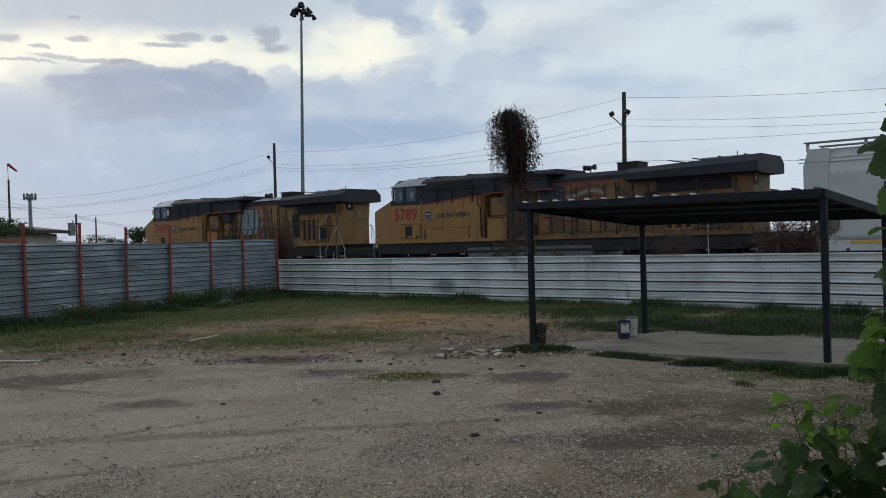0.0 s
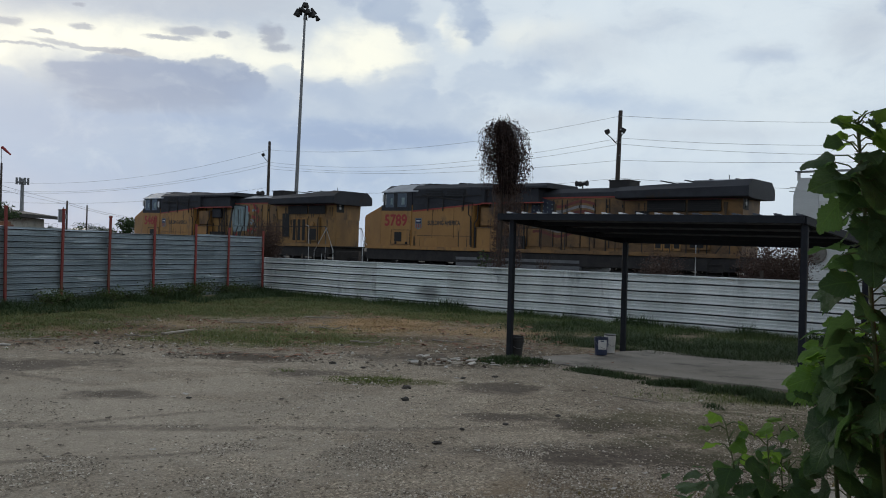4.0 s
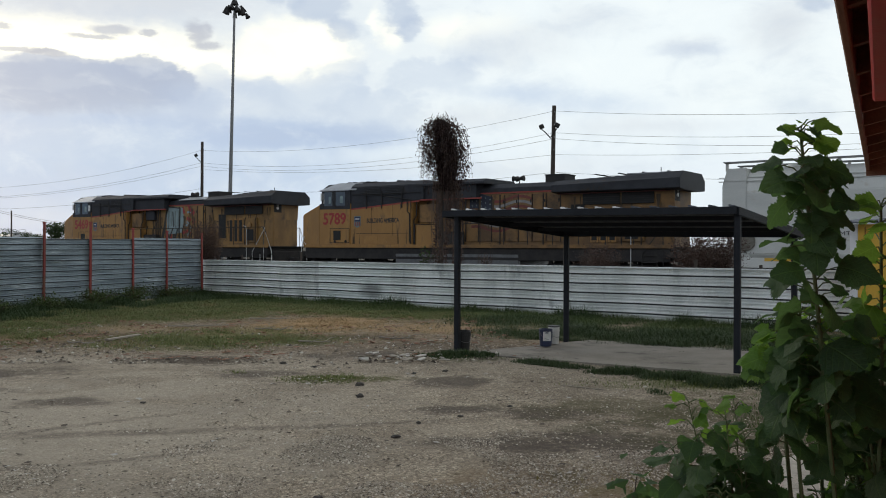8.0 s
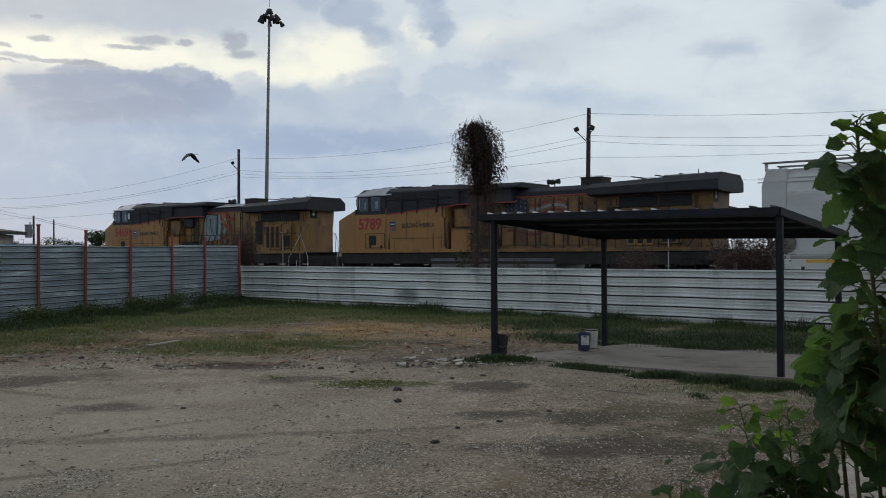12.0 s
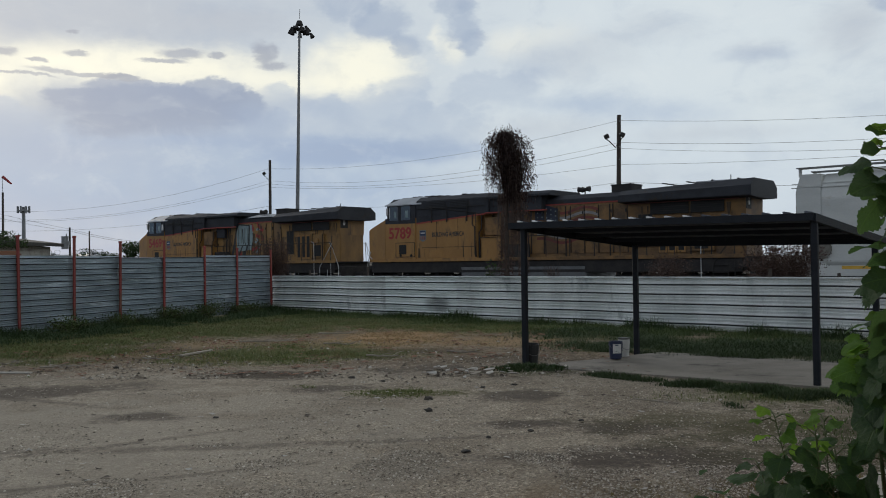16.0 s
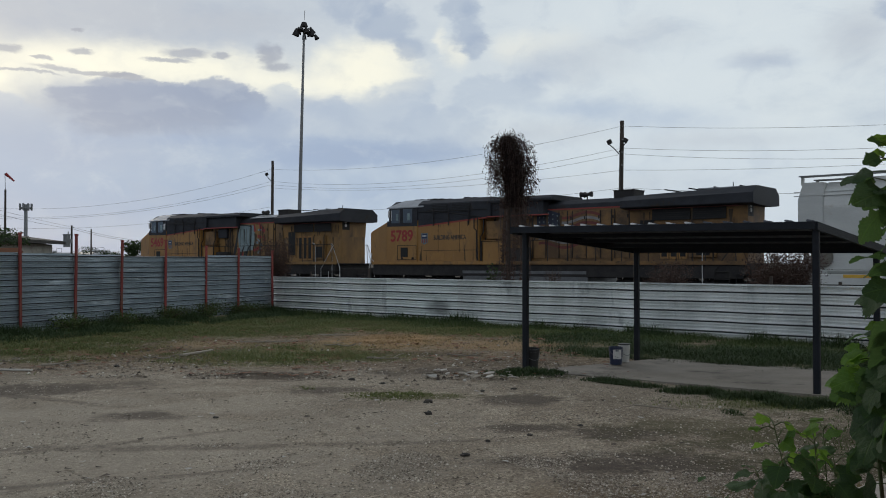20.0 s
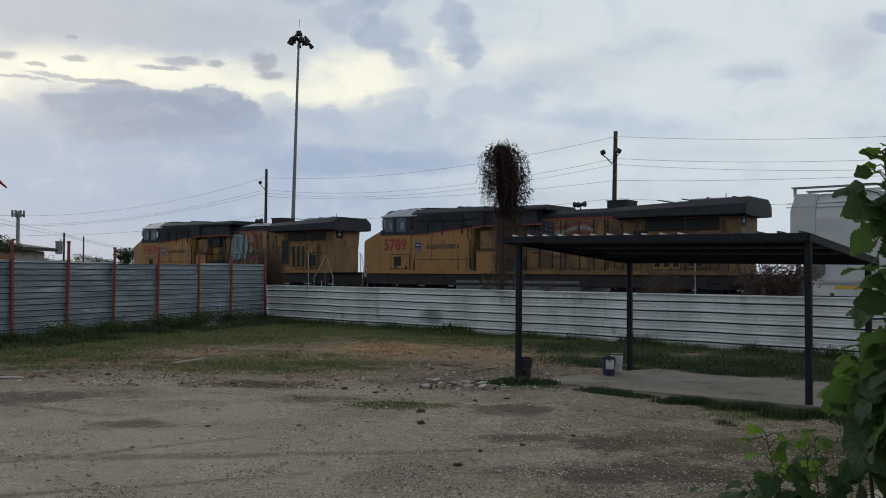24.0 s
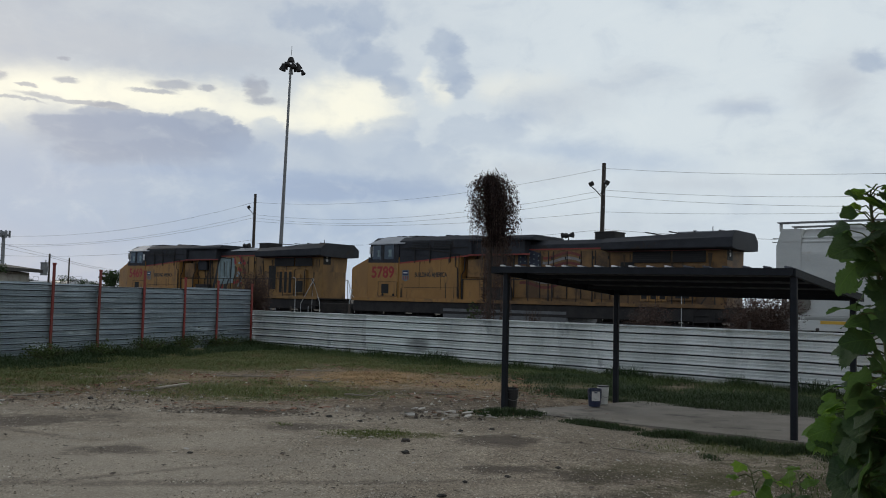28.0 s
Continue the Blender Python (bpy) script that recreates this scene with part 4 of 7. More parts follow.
        w, z1 = rs.uniform(.015, .06), rs.uniform(3.6, 3.98)
        part("soot_run", prism([(x0 - w, 4.03), (x0 + w, 4.03), (x0 + w * .3, z1), (x0 - w * .2, z1 - .05)], 1.5005, 1.5025), STREAK, root)
    for k in range(8):
        x0 = rs.uniform(13.8, 17.6)
        w, z1 = rs.uniform(.015, .05), rs.uniform(2.2, 2.9)
        part("rust_run", prism([(x0 - w, 1.9), (x0 + w, 1.9), (x0 + w * .4, z1), (x0 - w * .2, z1)], 1.5005, 1.5025), STREAK, root)
    for k in range(30):
        x0 = rs.uniform(.6, 5.4)
        w, z1 = rs.uniform(.03, .12), rs.uniform(2.4, 3.6)
        part("soot_run", prism([(x0 - w, 4.0), (x0 + w, 4.0), (x0 + w * .3, z1), (x0 - w * .2, z1)], 1.021, 1.024), STREAK, root) if z1 > 3.32 else part("soot_run", prism([(x0 - w, 3.28), (x0 + w, 3.28), (x0 + w * .3, z1), (x0 - w * .2, z1)], .951, .954), STREAK, root)
    # long hood
    part("hood", sect(both([(.95, 1.76), (.95, 4.30)]), .45, 13.7, bevel=.02), H, root)
    part("hood_roof", sect(both([(.97, 4.30), (.97, 4.52), (.6, 4.74)]), .45, 10.2, bevel=.02), G, root)
    part("red_band", box(5.6, .955, 4.27, 10.2, .985, 4.33), LOCO_RED, root)
    x = 5.75
    while x < 13.4:
        d = part("hood_door", box(x, .95, 2.0, x + .66, .985, 4.2, .012), H, root)
        part("latch", box(x + .57, .985, 2.9, x + .62, 1.01, 3.05), LOCO_UNDER, d)
        part("hinge", box(x + .02, .985, 3.8, x + .08, 1.0, 3.95), LOCO_UNDER, d)
        x += .73
    big = part("vent_door", box(4.5, .95, 2.2, 5.25, .985, 3.7, .012), H, root)
    part("vent_slot", box(4.55, .985, 2.25, 5.2, .995, 3.65), LOCO_GRILLE, big, "large dark louvre")
    for x in (3.1, 3.52, 3.95):
        d = part("vent_door", box(x - .06, .95, 1.95, x + .31, .99, 3.4, .012), Y, root)
        part("vent_slot", box(x, .99, 2.05, x + .25, 1.0, 3.3), LOCO_GRILLE, d, "dark slotted vent")
    part("sander_box", box(1.75, .95, 2.0, 2.9, 1.08, 3.4, .02), H, root)
    part("sander_hatch", box(2.0, 1.08, 2.1, 2.6, 1.1, 2.75, .01), LOCO_GRILLE, root)
    part("sander_valve", cyl((2.3, 1.08, 3.0), (2.3, 1.16, 3.0), .16, n=12), Y, root)
    for x in (1.85, 2.75):
        part("sand_pipe", tube([(x, 1.1, 1.8), (x, 1.1, 3.3), (x - .1, 1.1, 3.45)], .025), LOCO_UNDER, root)
    part("number_board", box(.42, .35, 3.7, .445, .95, 4.15, .01), LOCO_GRILLE, root)
    # radiator wings
    wing = part("radiator", sect(both([(1.0, 4.14), (1.54, 4.19), (1.56, 4.22), (1.56, 4.62), (1.15, 4.92)]), 0, 5.9, bevel=.008), G, root, "dark overhanging radiator wing")
    for v in wing.data.vertices:
        if v.co.x > 3 and v.co.z > 4.5:
            v.co.z -= .2 if v.co.z > 4.8 else .12
    part("radiator_slope", sect(both([(.95, 3.3), (1.02, 4.14)]), .43, 5.7), H, root)
    for x0, x1 in ((1.3, 2.75), (2.85, 4.6)):
        gr = part("radiator_grille", box(x0, 1.02, 3.62, x1, 1.06, 4.12, .01), LOCO_GRILLE, root, "black radiator grille")
        for i in range(5):
            part("slat", box(x0, 1.06, 3.66 + i * .09, x1, 1.075, 3.69 + i * .09), LOCO_UNDER, gr)
    part("roof_hatch", box(.6, -.9, 4.88, 2.6, .9, 4.94, .02), ROOF_PALE_SHEEN, root)
    part("wing_lip", box(.6, 1.03, 4.11, 5.7, 1.3, 4.135), FLAG_RED, root, "faded red line under the wing")
    if not flag:
        part("hood_hatch", sect([(.2, 4.78), (.98, 4.60), (.98, 4.63), (.2, 4.83)], 6.3, 9.0), ROOF_PALE_SHEEN, root, "pale grey hood roof hatch")
    part("exhaust_box", box(5.75, -.55, 4.7, 6.75, .55, 5.08, .04), LOCO_UNDER, root, "dark square exhaust stack")
    part("stack_rim", box(5.73, -.57, 5.05, 6.77, .57, 5.10, .01), LOCO_UNDER, root)
    h = part("horn", cyl((8.3, .2, 4.7), (8.3, .2, 4.92), .03), LOCO_UNDER, root)
    for dx, dy in ((.28, 0), (-.25, .12), (.2, -.18)):
        part("bell_mouth", cyl((8.3, .2 + dy, 4.98), (8.3 + dx * 1.25, .2 + dy, 5.0), .04, .14), LOCO_UNDER, h)
    # hand rails
    for i in range(11):
        x = .75 + i * 1.28
        part("stanchion", cyl((x, 1.47, 1.76), (x, 1.47, 2.86), .02, n=6), LOCO_UNDER, root)
    part("handrail", tube([(.5, 1.47, 2.5), (.75, 1.47, 2.86), (13.6, 1.47, 2.86)], .022), LOCO_UNDER, root)
    part("pipe", tube([(13.75, 1.53, 1.9), (13.75, 1.53, 4.1), (17.0, 1.53, 4.55)], .03), LOCO_UNDER, root)
    for x in (14.3, 15.6, 16.6):
        part("stanchion", cyl((x, 1.55, 3.7), (x, 1.55, 4.6), .03, n=6), LOCO_UNDER, root)
    part("handrail", tube([(13.2, 1.56, 4.45), (17.6, 1.56, 4.45)], .02), LOCO_UNDER, root)
    for y in (1.45, -1.45):
        part("grab_rail", tube([(.1, y, .55), (.1, y, 1.5), (.75, y, 2.85), (.95, y, 2.85)], .025), LOCO_UNDER if flag else RAIL_WHITE, root, "pale stair grab rail")
        part("grab_rail", tube([(.75, y, .55), (.75, y, 1.9), (.8, y, 2.9)], .02), LOCO_UNDER if flag else RAIL_WHITE, root)
        part("grab_rail", tube([(21.35, y * .95, .55), (21.35, y * .95, 1.6), (21.15, y * .95, 2.3)], .025), RAIL_WHITE, root)
        for k in range(3):
            part("step", box(.05, y - .3, .55 + k * .38, .75, y + .1, .59 + k * .38), LOCO_UNDER, root)
    part("rear_coupler", box(-.55, -.15, .85, .4, .15, 1.15, .04), LOCO_UNDER, root)
    part("front_coupler", box(21.2, -.15, .85, 22.0, .15, 1.15, .04), LOCO_UNDER, root)
    part("rear_pilot", box(.05, -1.3, .45, .2, 1.3, 1.5, .03), LOCO_UNDER, root)
    part("marker_light", box(.42, .55, 3.75, .46, .8, 4.3, .03), LOCO_UNDER, root)
    part("head_light", cyl((.39, .68, 3.95), (.42, .68, 3.95), .09), RAIL_WHITE, root)
    part("head_light", cyl((.39, .68, 4.15), (.42, .68, 4.15), .09), RAIL_WHITE, root)
    # writing and shield
    lettering("road_number", number, .60, NUMBER_RED, root, 19.62, 1.535, 2.95, 1.55, 0.0, "red painted road number", .024)
    lettering("slogan", "BUILDING AMERICA", .24, LETTER_BLACK, root, 16.62, 1.503, 2.98, 2.1, 0.0, "small dark lettering", .006)
    sh = part("shield", prism([(17.02, 2.84), (17.02, 3.34), (17.46, 3.34), (17.46, 2.84), (17.24, 2.74)], 1.50, 1.506), SPRAY_GREY, root, "small blue and white shield emblem")
    part("shield_top", prism([(17.05, 3.06), (17.05, 3.31), (17.43, 3.31), (17.43, 3.06)], 1.506, 1.51), LOGO_BLUE, sh)
    part("shield_mark", box(17.1, 1.51, 3.16, 17.38, 1.513, 3.22), SPRAY_GLINT_WHITE, sh)
    for k in range(3):
        part("shield_bar", box(17.08 + k * .13, 1.506, 2.84, 17.13 + k * .13, 1.51, 3.03), NUMBER_RED, sh)
    # more fittings: air pipes, lockers, roof gear, stair rails
    part("air_pipe", tube([(13.8, 1.56, 2.0), (13.8, 1.56, 3.4), (13.95, 1.56, 3.5), (13.95, 1.56, 4.0)], .028), LOCO_UNDER, root)
    part("locker", box(12.3, .99, 1.78, 13.55, 1.42, 2.9, .03), Y, root, "yellow walkway locker")
    part("locker", box(12.35, .99, 2.95, 13.35, 1.34, 3.85, .03), LOCO_SHADE_SOOT, root, "dark brown upper locker")
    part("locker", box(10.9, .99, 1.78, 12.2, 1.30, 2.5, .03), LOCO_UNDER, root)
    for x0 in (10.7, 12.25, 13.62):
        part("locker_pipe", tube([(x0, 1.44, 1.8), (x0, 1.44, 3.1), (x0 - .12, 1.40, 3.3), (x0 - .12, 1.36, 4.0)], .03), LOCO_UNDER, root)
    part("intake_box", box(11.2, .99, 3.4, 12.1, 1.2, 4.0, .03), G, root, "dark intake box")
    for k in range(7):
        part("roof_fitting", box(14.0 + k * .55, .2 - .3 * (k % 2), 5.07, 14.25 + k * .55, .6, 5.13 + .03 * (k % 3), .02), LOCO_UNDER, root)
    for k in range(4):
        part("roof_rib", box(.7 + k * 1.1, -.95, 4.93, .78 + k * 1.1, .95, 4.97), LOCO_UNDER, root)
    part("antenna", cyl((1.4, 0, 4.93), (1.4, 0, 5.2), .02, n=5), LOCO_UNDER, root)
    for x0 in (6.6, 8.9, 11.0):
        part("drain_pipe", cyl((x0, 1.0, 1.8), (x0, 1.0, 4.2), .03, n=6), LOCO_UNDER, root)
    part("grab_rail", tube([(2.15, 1.5, .8), (2.15, 1.5, 2.7), (2.2, 1.5, 2.9), (2.4, 1.5, 2.95)], .02), RAIL_WHITE, root)
    stair = LOCO_UNDER if flag else RAIL_WHITE
    part("grab_rail", tube([(1.65, 1.5, .75), (1.65, 1.5, 1.45), (.6, 1.5, 2.8)], .02), stair, root)
    part("grab_rail", tube([(1.0, 1.5, .75), (1.0, 1.5, 1.3)], .016), stair, root)
    for k in range(3):
        part("stair_tread", box(1.0, 1.3, .8 + k * .3, 1.65, 1.54, .83 + k * .3), LOCO_UNDER, root)
    part("grab_rail", tube([(20.9, 1.42, 1.0), (21.0, 1.42, 1.9), (21.3, 1.42, 2.1), (21.4, 1.42, 2.7)], .018), RAIL_WHITE, root)
    for x0, z0, w in ((18.0, 1.8, .5), (14.6, 1.9, .7), (15.9, 1.9, .9)):
        part("access_panel", box(x0, 1.50, z0, x0 + w, 1.54 if x0 > 17.7 else 1.512, z0 + .42, .008), Y, root)
    if flag:
        wave = lambda x: .12 * math.sin(x * 2.6)
        for k in range(7):
            v, f = ribbon(7.2, 10.5, lambda x: 2.62 + k * .23 + wave(x), .13, .992)
            part("flag_stripe", raw_mesh("flag_stripe", v, f, FLAG_RED if k % 2 == 0 else FLAG_WHITE), NUMBER_RED, root, "wavy red and white painted flag" if k == 0 else "")
        v, f = ribbon(9.3, 10.6, lambda x: 3.85 + wave(x), .72, .996)
        canton = part("flag_canton", raw_mesh("flag_canton", v, f, CANTON_BLUE), CANTON_BLUE, root, "dark blue star field")
        for i in range(5):
            for j in range(3):
                x, z = 9.45 + i * .25, 3.62 + j * .22
                part("star", cyl((x, .997, z + wave(x)), (x, 1.0, z + wave(x)), .04, n=5), SPRAY_GREY, canton)
    else:
        rnd = random.Random(3)
        part("graffiti_ground", prism([(10.15, 2.85), (10.2, 3.6), (10.0, 4.15), (9.5, 4.22), (8.6, 4.15), (8.5, 3.3), (8.7, 2.6), (10.0, 2.5)], .9855, 1.0075), PALE_BLUE, root, "pale blue-grey sprayed patch")
        for k in range(4):
            x = 10.0 - k * .32
            part("graffiti_letter", prism([(x - .05, 3.0), (x + .06, 3.05), (x + .02, 4.0), (x - .1, 3.95)], 1.0075, 1.0085), SPRAY_GREY, root, "grey sprayed letter shape" if k == 0 else "")
        part("graffiti_outline", prism([(10.15, 4.1), (10.28, 4.0), (10.5, 3.1), (10.85, 2.1), (10.55, 2.1), (10.3, 3.0)], .986, .990), LETTER_BLACK, root, "black sprayed outline stroke")
        for k in range(3):
            x = 10.05 - k * .27
            part("graffiti_letter", prism([(x - .1, 2.15), (x + .1, 2.2), (x + .08, 2.8), (x - .08, 2.75 - .1 * k)], .986, .990), NUMBER_RED if k % 2 else LETTER_BLACK, root)
        for k in range(22):
            x = 8.6 - rnd.random() * 1.2
            z = 2.5 + rnd.random() * 1.5
            a = rnd.uniform(-.9, 1.2)
            l, w = rnd.uniform(.2, .5), rnd.uniform(.04, .09)
            ca, sa = math.cos(a), math.sin(a)
            pts = [(x - w * sa, z + w * ca), (x + l * ca - w * sa, z + l * sa + w * ca), (x + l * ca + w * sa, z + l * sa - w * ca), (x + w * sa, z - w * ca)]
            part("graffiti_stroke", prism(pts, .990, .994 + k * .0004), NUMBER_RED if k % 3 else PALE_BLUE, root, "red and pale sprayed stroke" if k == 0 else "")
        # outlines round the pale letters
        for k, pts in enumerate((((8.85, 2.9), (9.0, 2.85), (8.9, 4.1), (8.78, 4.12)), ((9.45, 2.95), (9.52, 2.95), (9.6, 3.9), (9.52, 3.95)), ((8.8, 4.08), (10.15, 4.2), (10.1, 4.27), (8.78, 4.15)), ((9.9, 2.2), (10.0, 2.2), (9.6, 2.9), (9.5, 2.88)), ((9.3, 2.2), (9.42, 2.15), (9.15, 2.85), (9.05, 2.8)))):
            part("graffiti_outline", prism(list(pts), 1.0 + k * .0005, 1.013 + k * .0005), LETTER_BLACK, root)
    # old oil and dust that has crept over the doors
    rq = random.Random(15 if flag else 16)
    for k in range(16):
        x0, z0 = rq.uniform(5.8, 13.2), rq.uniform(3.2, 4.15)
        w, h = rq.uniform(.03, .10), rq.uniform(.4, 1.6)
        part("soot_run", prism([(x0 - w, z0), (x0 + w, z0), (x0 + w * .4, z0 - h * .7), (x0, z0 - h), (x0 - w * .5, z0 - h * .6)], 1.0, 1.0012 + k * .0001), STREAK, root)
    return root


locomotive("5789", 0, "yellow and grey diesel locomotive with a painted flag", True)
# squeezed along the track so that both ends fit the camera's view
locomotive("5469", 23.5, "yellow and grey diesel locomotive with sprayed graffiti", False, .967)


def hopper_car():
    root = thing("hopper_car", "white covered hopper railway wagon behind the locomotives", "wagon", on_track(-1.75))
    W = HOPPER_WHITE
    L = -17.5
    half = both([(1.05, 1.0), (1.5, 1.5), (1.55, 3.9), (1.42, 4.5), (.9, 4.88)])
    part("body", sect(half, -.9, L + .9, bevel=.03), W, root, "smooth white wagon body")
    for s, x0 in ((1, -.9), (-1, L + .9)):
        part("end_sheet", prism([(x0, 2.2), (x0, 4.86), (x0 + s * .75, 4.86), (x0 + s * .95, 4.2), (x0 + s * .95, 3.2)], -1.5, 1.5, bevel=.02), W, root)
    part("side_sill", box(L, 1.42, .95, 0, 1.56, 1.35, .02), W, root)
    part("side_sill", box(L, -1.56, .95, 0, -1.42, 1.35, .02), W, root)
    part("yellow_mark", box(-2.8, 1.562, 1.22, -1.6, 1.57, 1.34), YELLOW_PAINT, root, "yellow reflective strip")
    for z in (4.35, 4.5):
        part("body_rib", box(L + .4, 1.40, z - .015, .2, 1.50 - (z - 4.35) * .3, z + .015), W, root)
    for y in (.95, -.95):
        part("running_board", box(L, y - .25, 5.12, .1, y + .25, 5.16), STEEL_GREY, root)
        for i in range(9):
            x = .02 - i * 2.1
            part("board_bracket", box(x - .05, y - .05, 4.8, x + .05, y + .05, 5.12), W, root)
    for i in range(4):
        part("roof_hatch", cyl((-2.5 - i * 4.0, 0, 4.85), (-2.5 - i * 4.0, 0, 5.05), .4, n=16), W, root)
    part("centre_sill", box(L - .4, -.2, .8, .7, .2, 1.1, .02), LOCO_UNDER, root)
    part("coupler", box(.6, -.12, .85, 1.3, .12, 1.1, .03), LOCO_UNDER, root)
    lad = part("end_ladder", box(.40, 1.35, 1.0, .44, 1.40, 3.4), RAIL_WHITE, root, "white end ladder")
    part("ladder_rail", box(.0, 1.35, 1.0, .04, 1.40, 3.4), RAIL_WHITE, lad)
    for i in range(7):
        part("rung", cyl((.02, 1.37, 1.2 + i * .33), (.42, 1.37, 1.2 + i * .33), .014, n=6), RAIL_WHITE, lad)
    part("end_gusset", prism([(-1.0, 1.35), (-.1, 1.35), (-.45, 2.1), (-1.0, 2.4)], 1.40, 1.47), W, root)
    part("hand_brake", cyl((-.05, .7, 2.0), (0, .7, 2.0), .28, n=18), STEEL_GREY, root)
    part("end_cylinder", cyl((-.85, 1.5, 2.0), (-.85, 1.62, 2.0), .40, n=22), surface("grimy_drum", c(.10, .09, .075), c(.2, .19, .165), 3, .8), root, "grimy grey round drum")
    lettering("load_mark", "LD LMT", .16, LETTER_BLACK, root, -3.7, 1.572, 2.2, .95, 0.0, "small black load lettering")
    lettering("load_mark", "LT WT", .16, LETTER_BLACK, root, -3.7, 1.572, 1.95, .8)
    lettering("car_mark", "NO", .36, LETTER_BLACK, root, -2.75, 1.572, 3.15, .9, 0.0, "black wagon lettering")
    for xc in (-2.2, L + 2.2):
        t = part("truck", box(xc - 1.2, 1.0, .5, xc + 1.2, 1.15, .85, .05), LOCO_UNDER, root)
        for dx in (-.85, .85):
            w = cyl((xc + dx, .74, .66), (xc + dx, .86, .66), .46, n=18)
            cyl((xc + dx, -.86, .66), (xc + dx, -.74, .66), .46, n=18, bm=w)
            cyl((xc + dx, -.8, .66), (xc + dx, .8, .66), .08, n=8, bm=w)
            part("wheelset", w, LOCO_UNDER, t)


hopper_car()


def tank_car(p, yaw):
    root = thing("tank_car", "pale grey railway tank wagon far behind the fence", "wagon", pose(p[0], p[1], 0, 0, 0, yaw), "tank cars")
    part("tank", cyl((-7.5, 0, 2.75), (7.5, 0, 2.75), 1.5, n=24), TANK_WHITE, root, smooth=True)
    for s in (1, -1):
        part("tank_end", cyl((s * 7.5, 0, 2.75), (s * 8.0, 0, 2.75), 1.5, .9, n=24), TANK_WHITE, root, smooth=True)
    part("dome", cyl((0, 0, 4.1), (0, 0, 4.7), .5, n=16), TANK_WHITE, root)
    pl = part("platform", box(-1.2, -1.0, 4.3, 1.2, 1.0, 4.36), LOCO_UNDER, root)
    for x in (-1.2, 1.2):
        for y in (-1, 1):
            part("rail_post", cyl((x, y, 4.3), (x, y, 5.2), .03, n=6), LOCO_UNDER, pl)
    for y in (-1, 1):
        part("rail", tube([(-1.2, y, 5.2), (1.2, y, 5.2)], .03), LOCO_UNDER, pl)
    part("sill", box(-8.3, -1.3, .95, 8.3, 1.3, 1.2, .03), LOCO_UNDER, root)
    for xc in (-6, 6):
        part("truck", box(xc - 1.3, -1.1, .25, xc + 1.3, 1.1, .9, .05), LOCO_UNDER, root)


for k in range(3):
    tank_car((-75.0 - k * 14.2, 190.0 + k * 11.5), TRACK_YAW)


def track_bed():
    bm = sect(both([(2.6, -.1), (1.7, .06)]), -60, 140)
    ob = part("ballast", bm, BALLAST, None, at=on_track(0))
    tagged(ob, "grey crushed-stone ballast of the railway", "ballast", kind="structure")
    for y in (.76, -.76):
        ob = part("rail", box(-60, y - .04, .05, 140, y + .04, .2, .01), STEEL_GREY, None, at=on_track(0))
        tagged(ob, "steel running rail under the train", "rail", kind="structure")


track_bed()

# ==== poles, masts and wires ====


def flood_mast():
    root = thing("flood_light_mast", "tall grey steel mast with a ring of floodlights", "light mast", pose(-19.9, 120, 0))
    part("mast", cyl((0, 0, 0), (.75, 0, 33.6), .30, .15, 12), STEEL_GREY, root)
    head = part("head_ring", cyl((.75, 0, 33.5), (.75, 0, 33.75), .42, .42, 14), LOCO_UNDER, root, "dark lamp carrier ring")
    part("winch_cap", cyl((.75, 0, 34.2), (.75, 0, 34.8), .55, .32, 12), LOCO_UNDER, root)
    part("lightning_rod", cyl((.78, 0, 35.1), (.82, 0, 36.4), .03, n=5), LOCO_UNDER, root)
    for k in range(9):
        a = 6.2832 * k / 9 + .3
        r = .80 if k % 2 else 1.02
        x, y = .75 + r * math.cos(a), r * math.sin(a)
        arm = part("lamp_arm", tube([(.75, 0, 33.8), (x, y, 33.9)], .05), LOCO_UNDER, head)
        part("floodlight", cyl((x, y, 34.0), (x + .32 * math.cos(a), y + .32 * math.sin(a), 33.35 - .3 * (k % 3)), .13, .33, 10), LOCO_UNDER, root, "dark bell-shaped floodlight" if k == 0 else "")
    part("floodlight", cyl((2.3, -.3, 33.0), (2.6, -.4, 32.4), .14, .34, 10), LOCO_UNDER, root)


flood_mast()


def pole_lamp(root, x, y, z, s):
    a = part("lamp_arm", tube([(0, 0, z - .5), (x * .6, y, z - .2), (x, y, z)], .03), LOCO_UNDER, root)
    bm = box(-.14, -.07, -.13, .14, .07, .13, .02, m=pose(x, y, z + .15, 18 * s, -28 * s, 0))
    part("lamp_head", bm, LOCO_UNDER, root, "boxy dark yard lamp")


def wood_pole(x, y, h, lean, label, lamps, r=.16):
    root = thing("utility_pole", label, "utility pole", pose(x, y, 0), "utility poles")
    part("pole", cyl((0, 0, -.3), (lean, 0, h), r, r * .75, 10), POLE_WOOD, root)
    for dx, z in lamps:
        pole_lamp(root, lean + dx, -.25, z, 1 if dx < 0 else -1)
    for k in range(4):
        z = h - .4 - k * .75
        part("insulator", cyl((lean * z / h, -.2, z), (lean * z / h, -.32, z), .045, n=8), STEEL_GREY, root)
    return root


wood_pole(10.36, 52, 10.2, .2, "dark wooden pole with two yard lamps", ((-.8, 8.75), (.14, 8.85)))
wood_pole(-15.64, 80, 11.1, .06, "dark wooden pole with one yard lamp", ((-.5, 9.7),))
wood_pole(-50.8, 120, 6.95, 0, "far wooden utility pole with a transformer", ())
wood_pole(-64.2, 160, 8.0, 0, "far thin wooden utility pole", ())
wood_pole(-74.9, 150, 14.4, 0, "far dark pole that carries a windsock", (), .22)


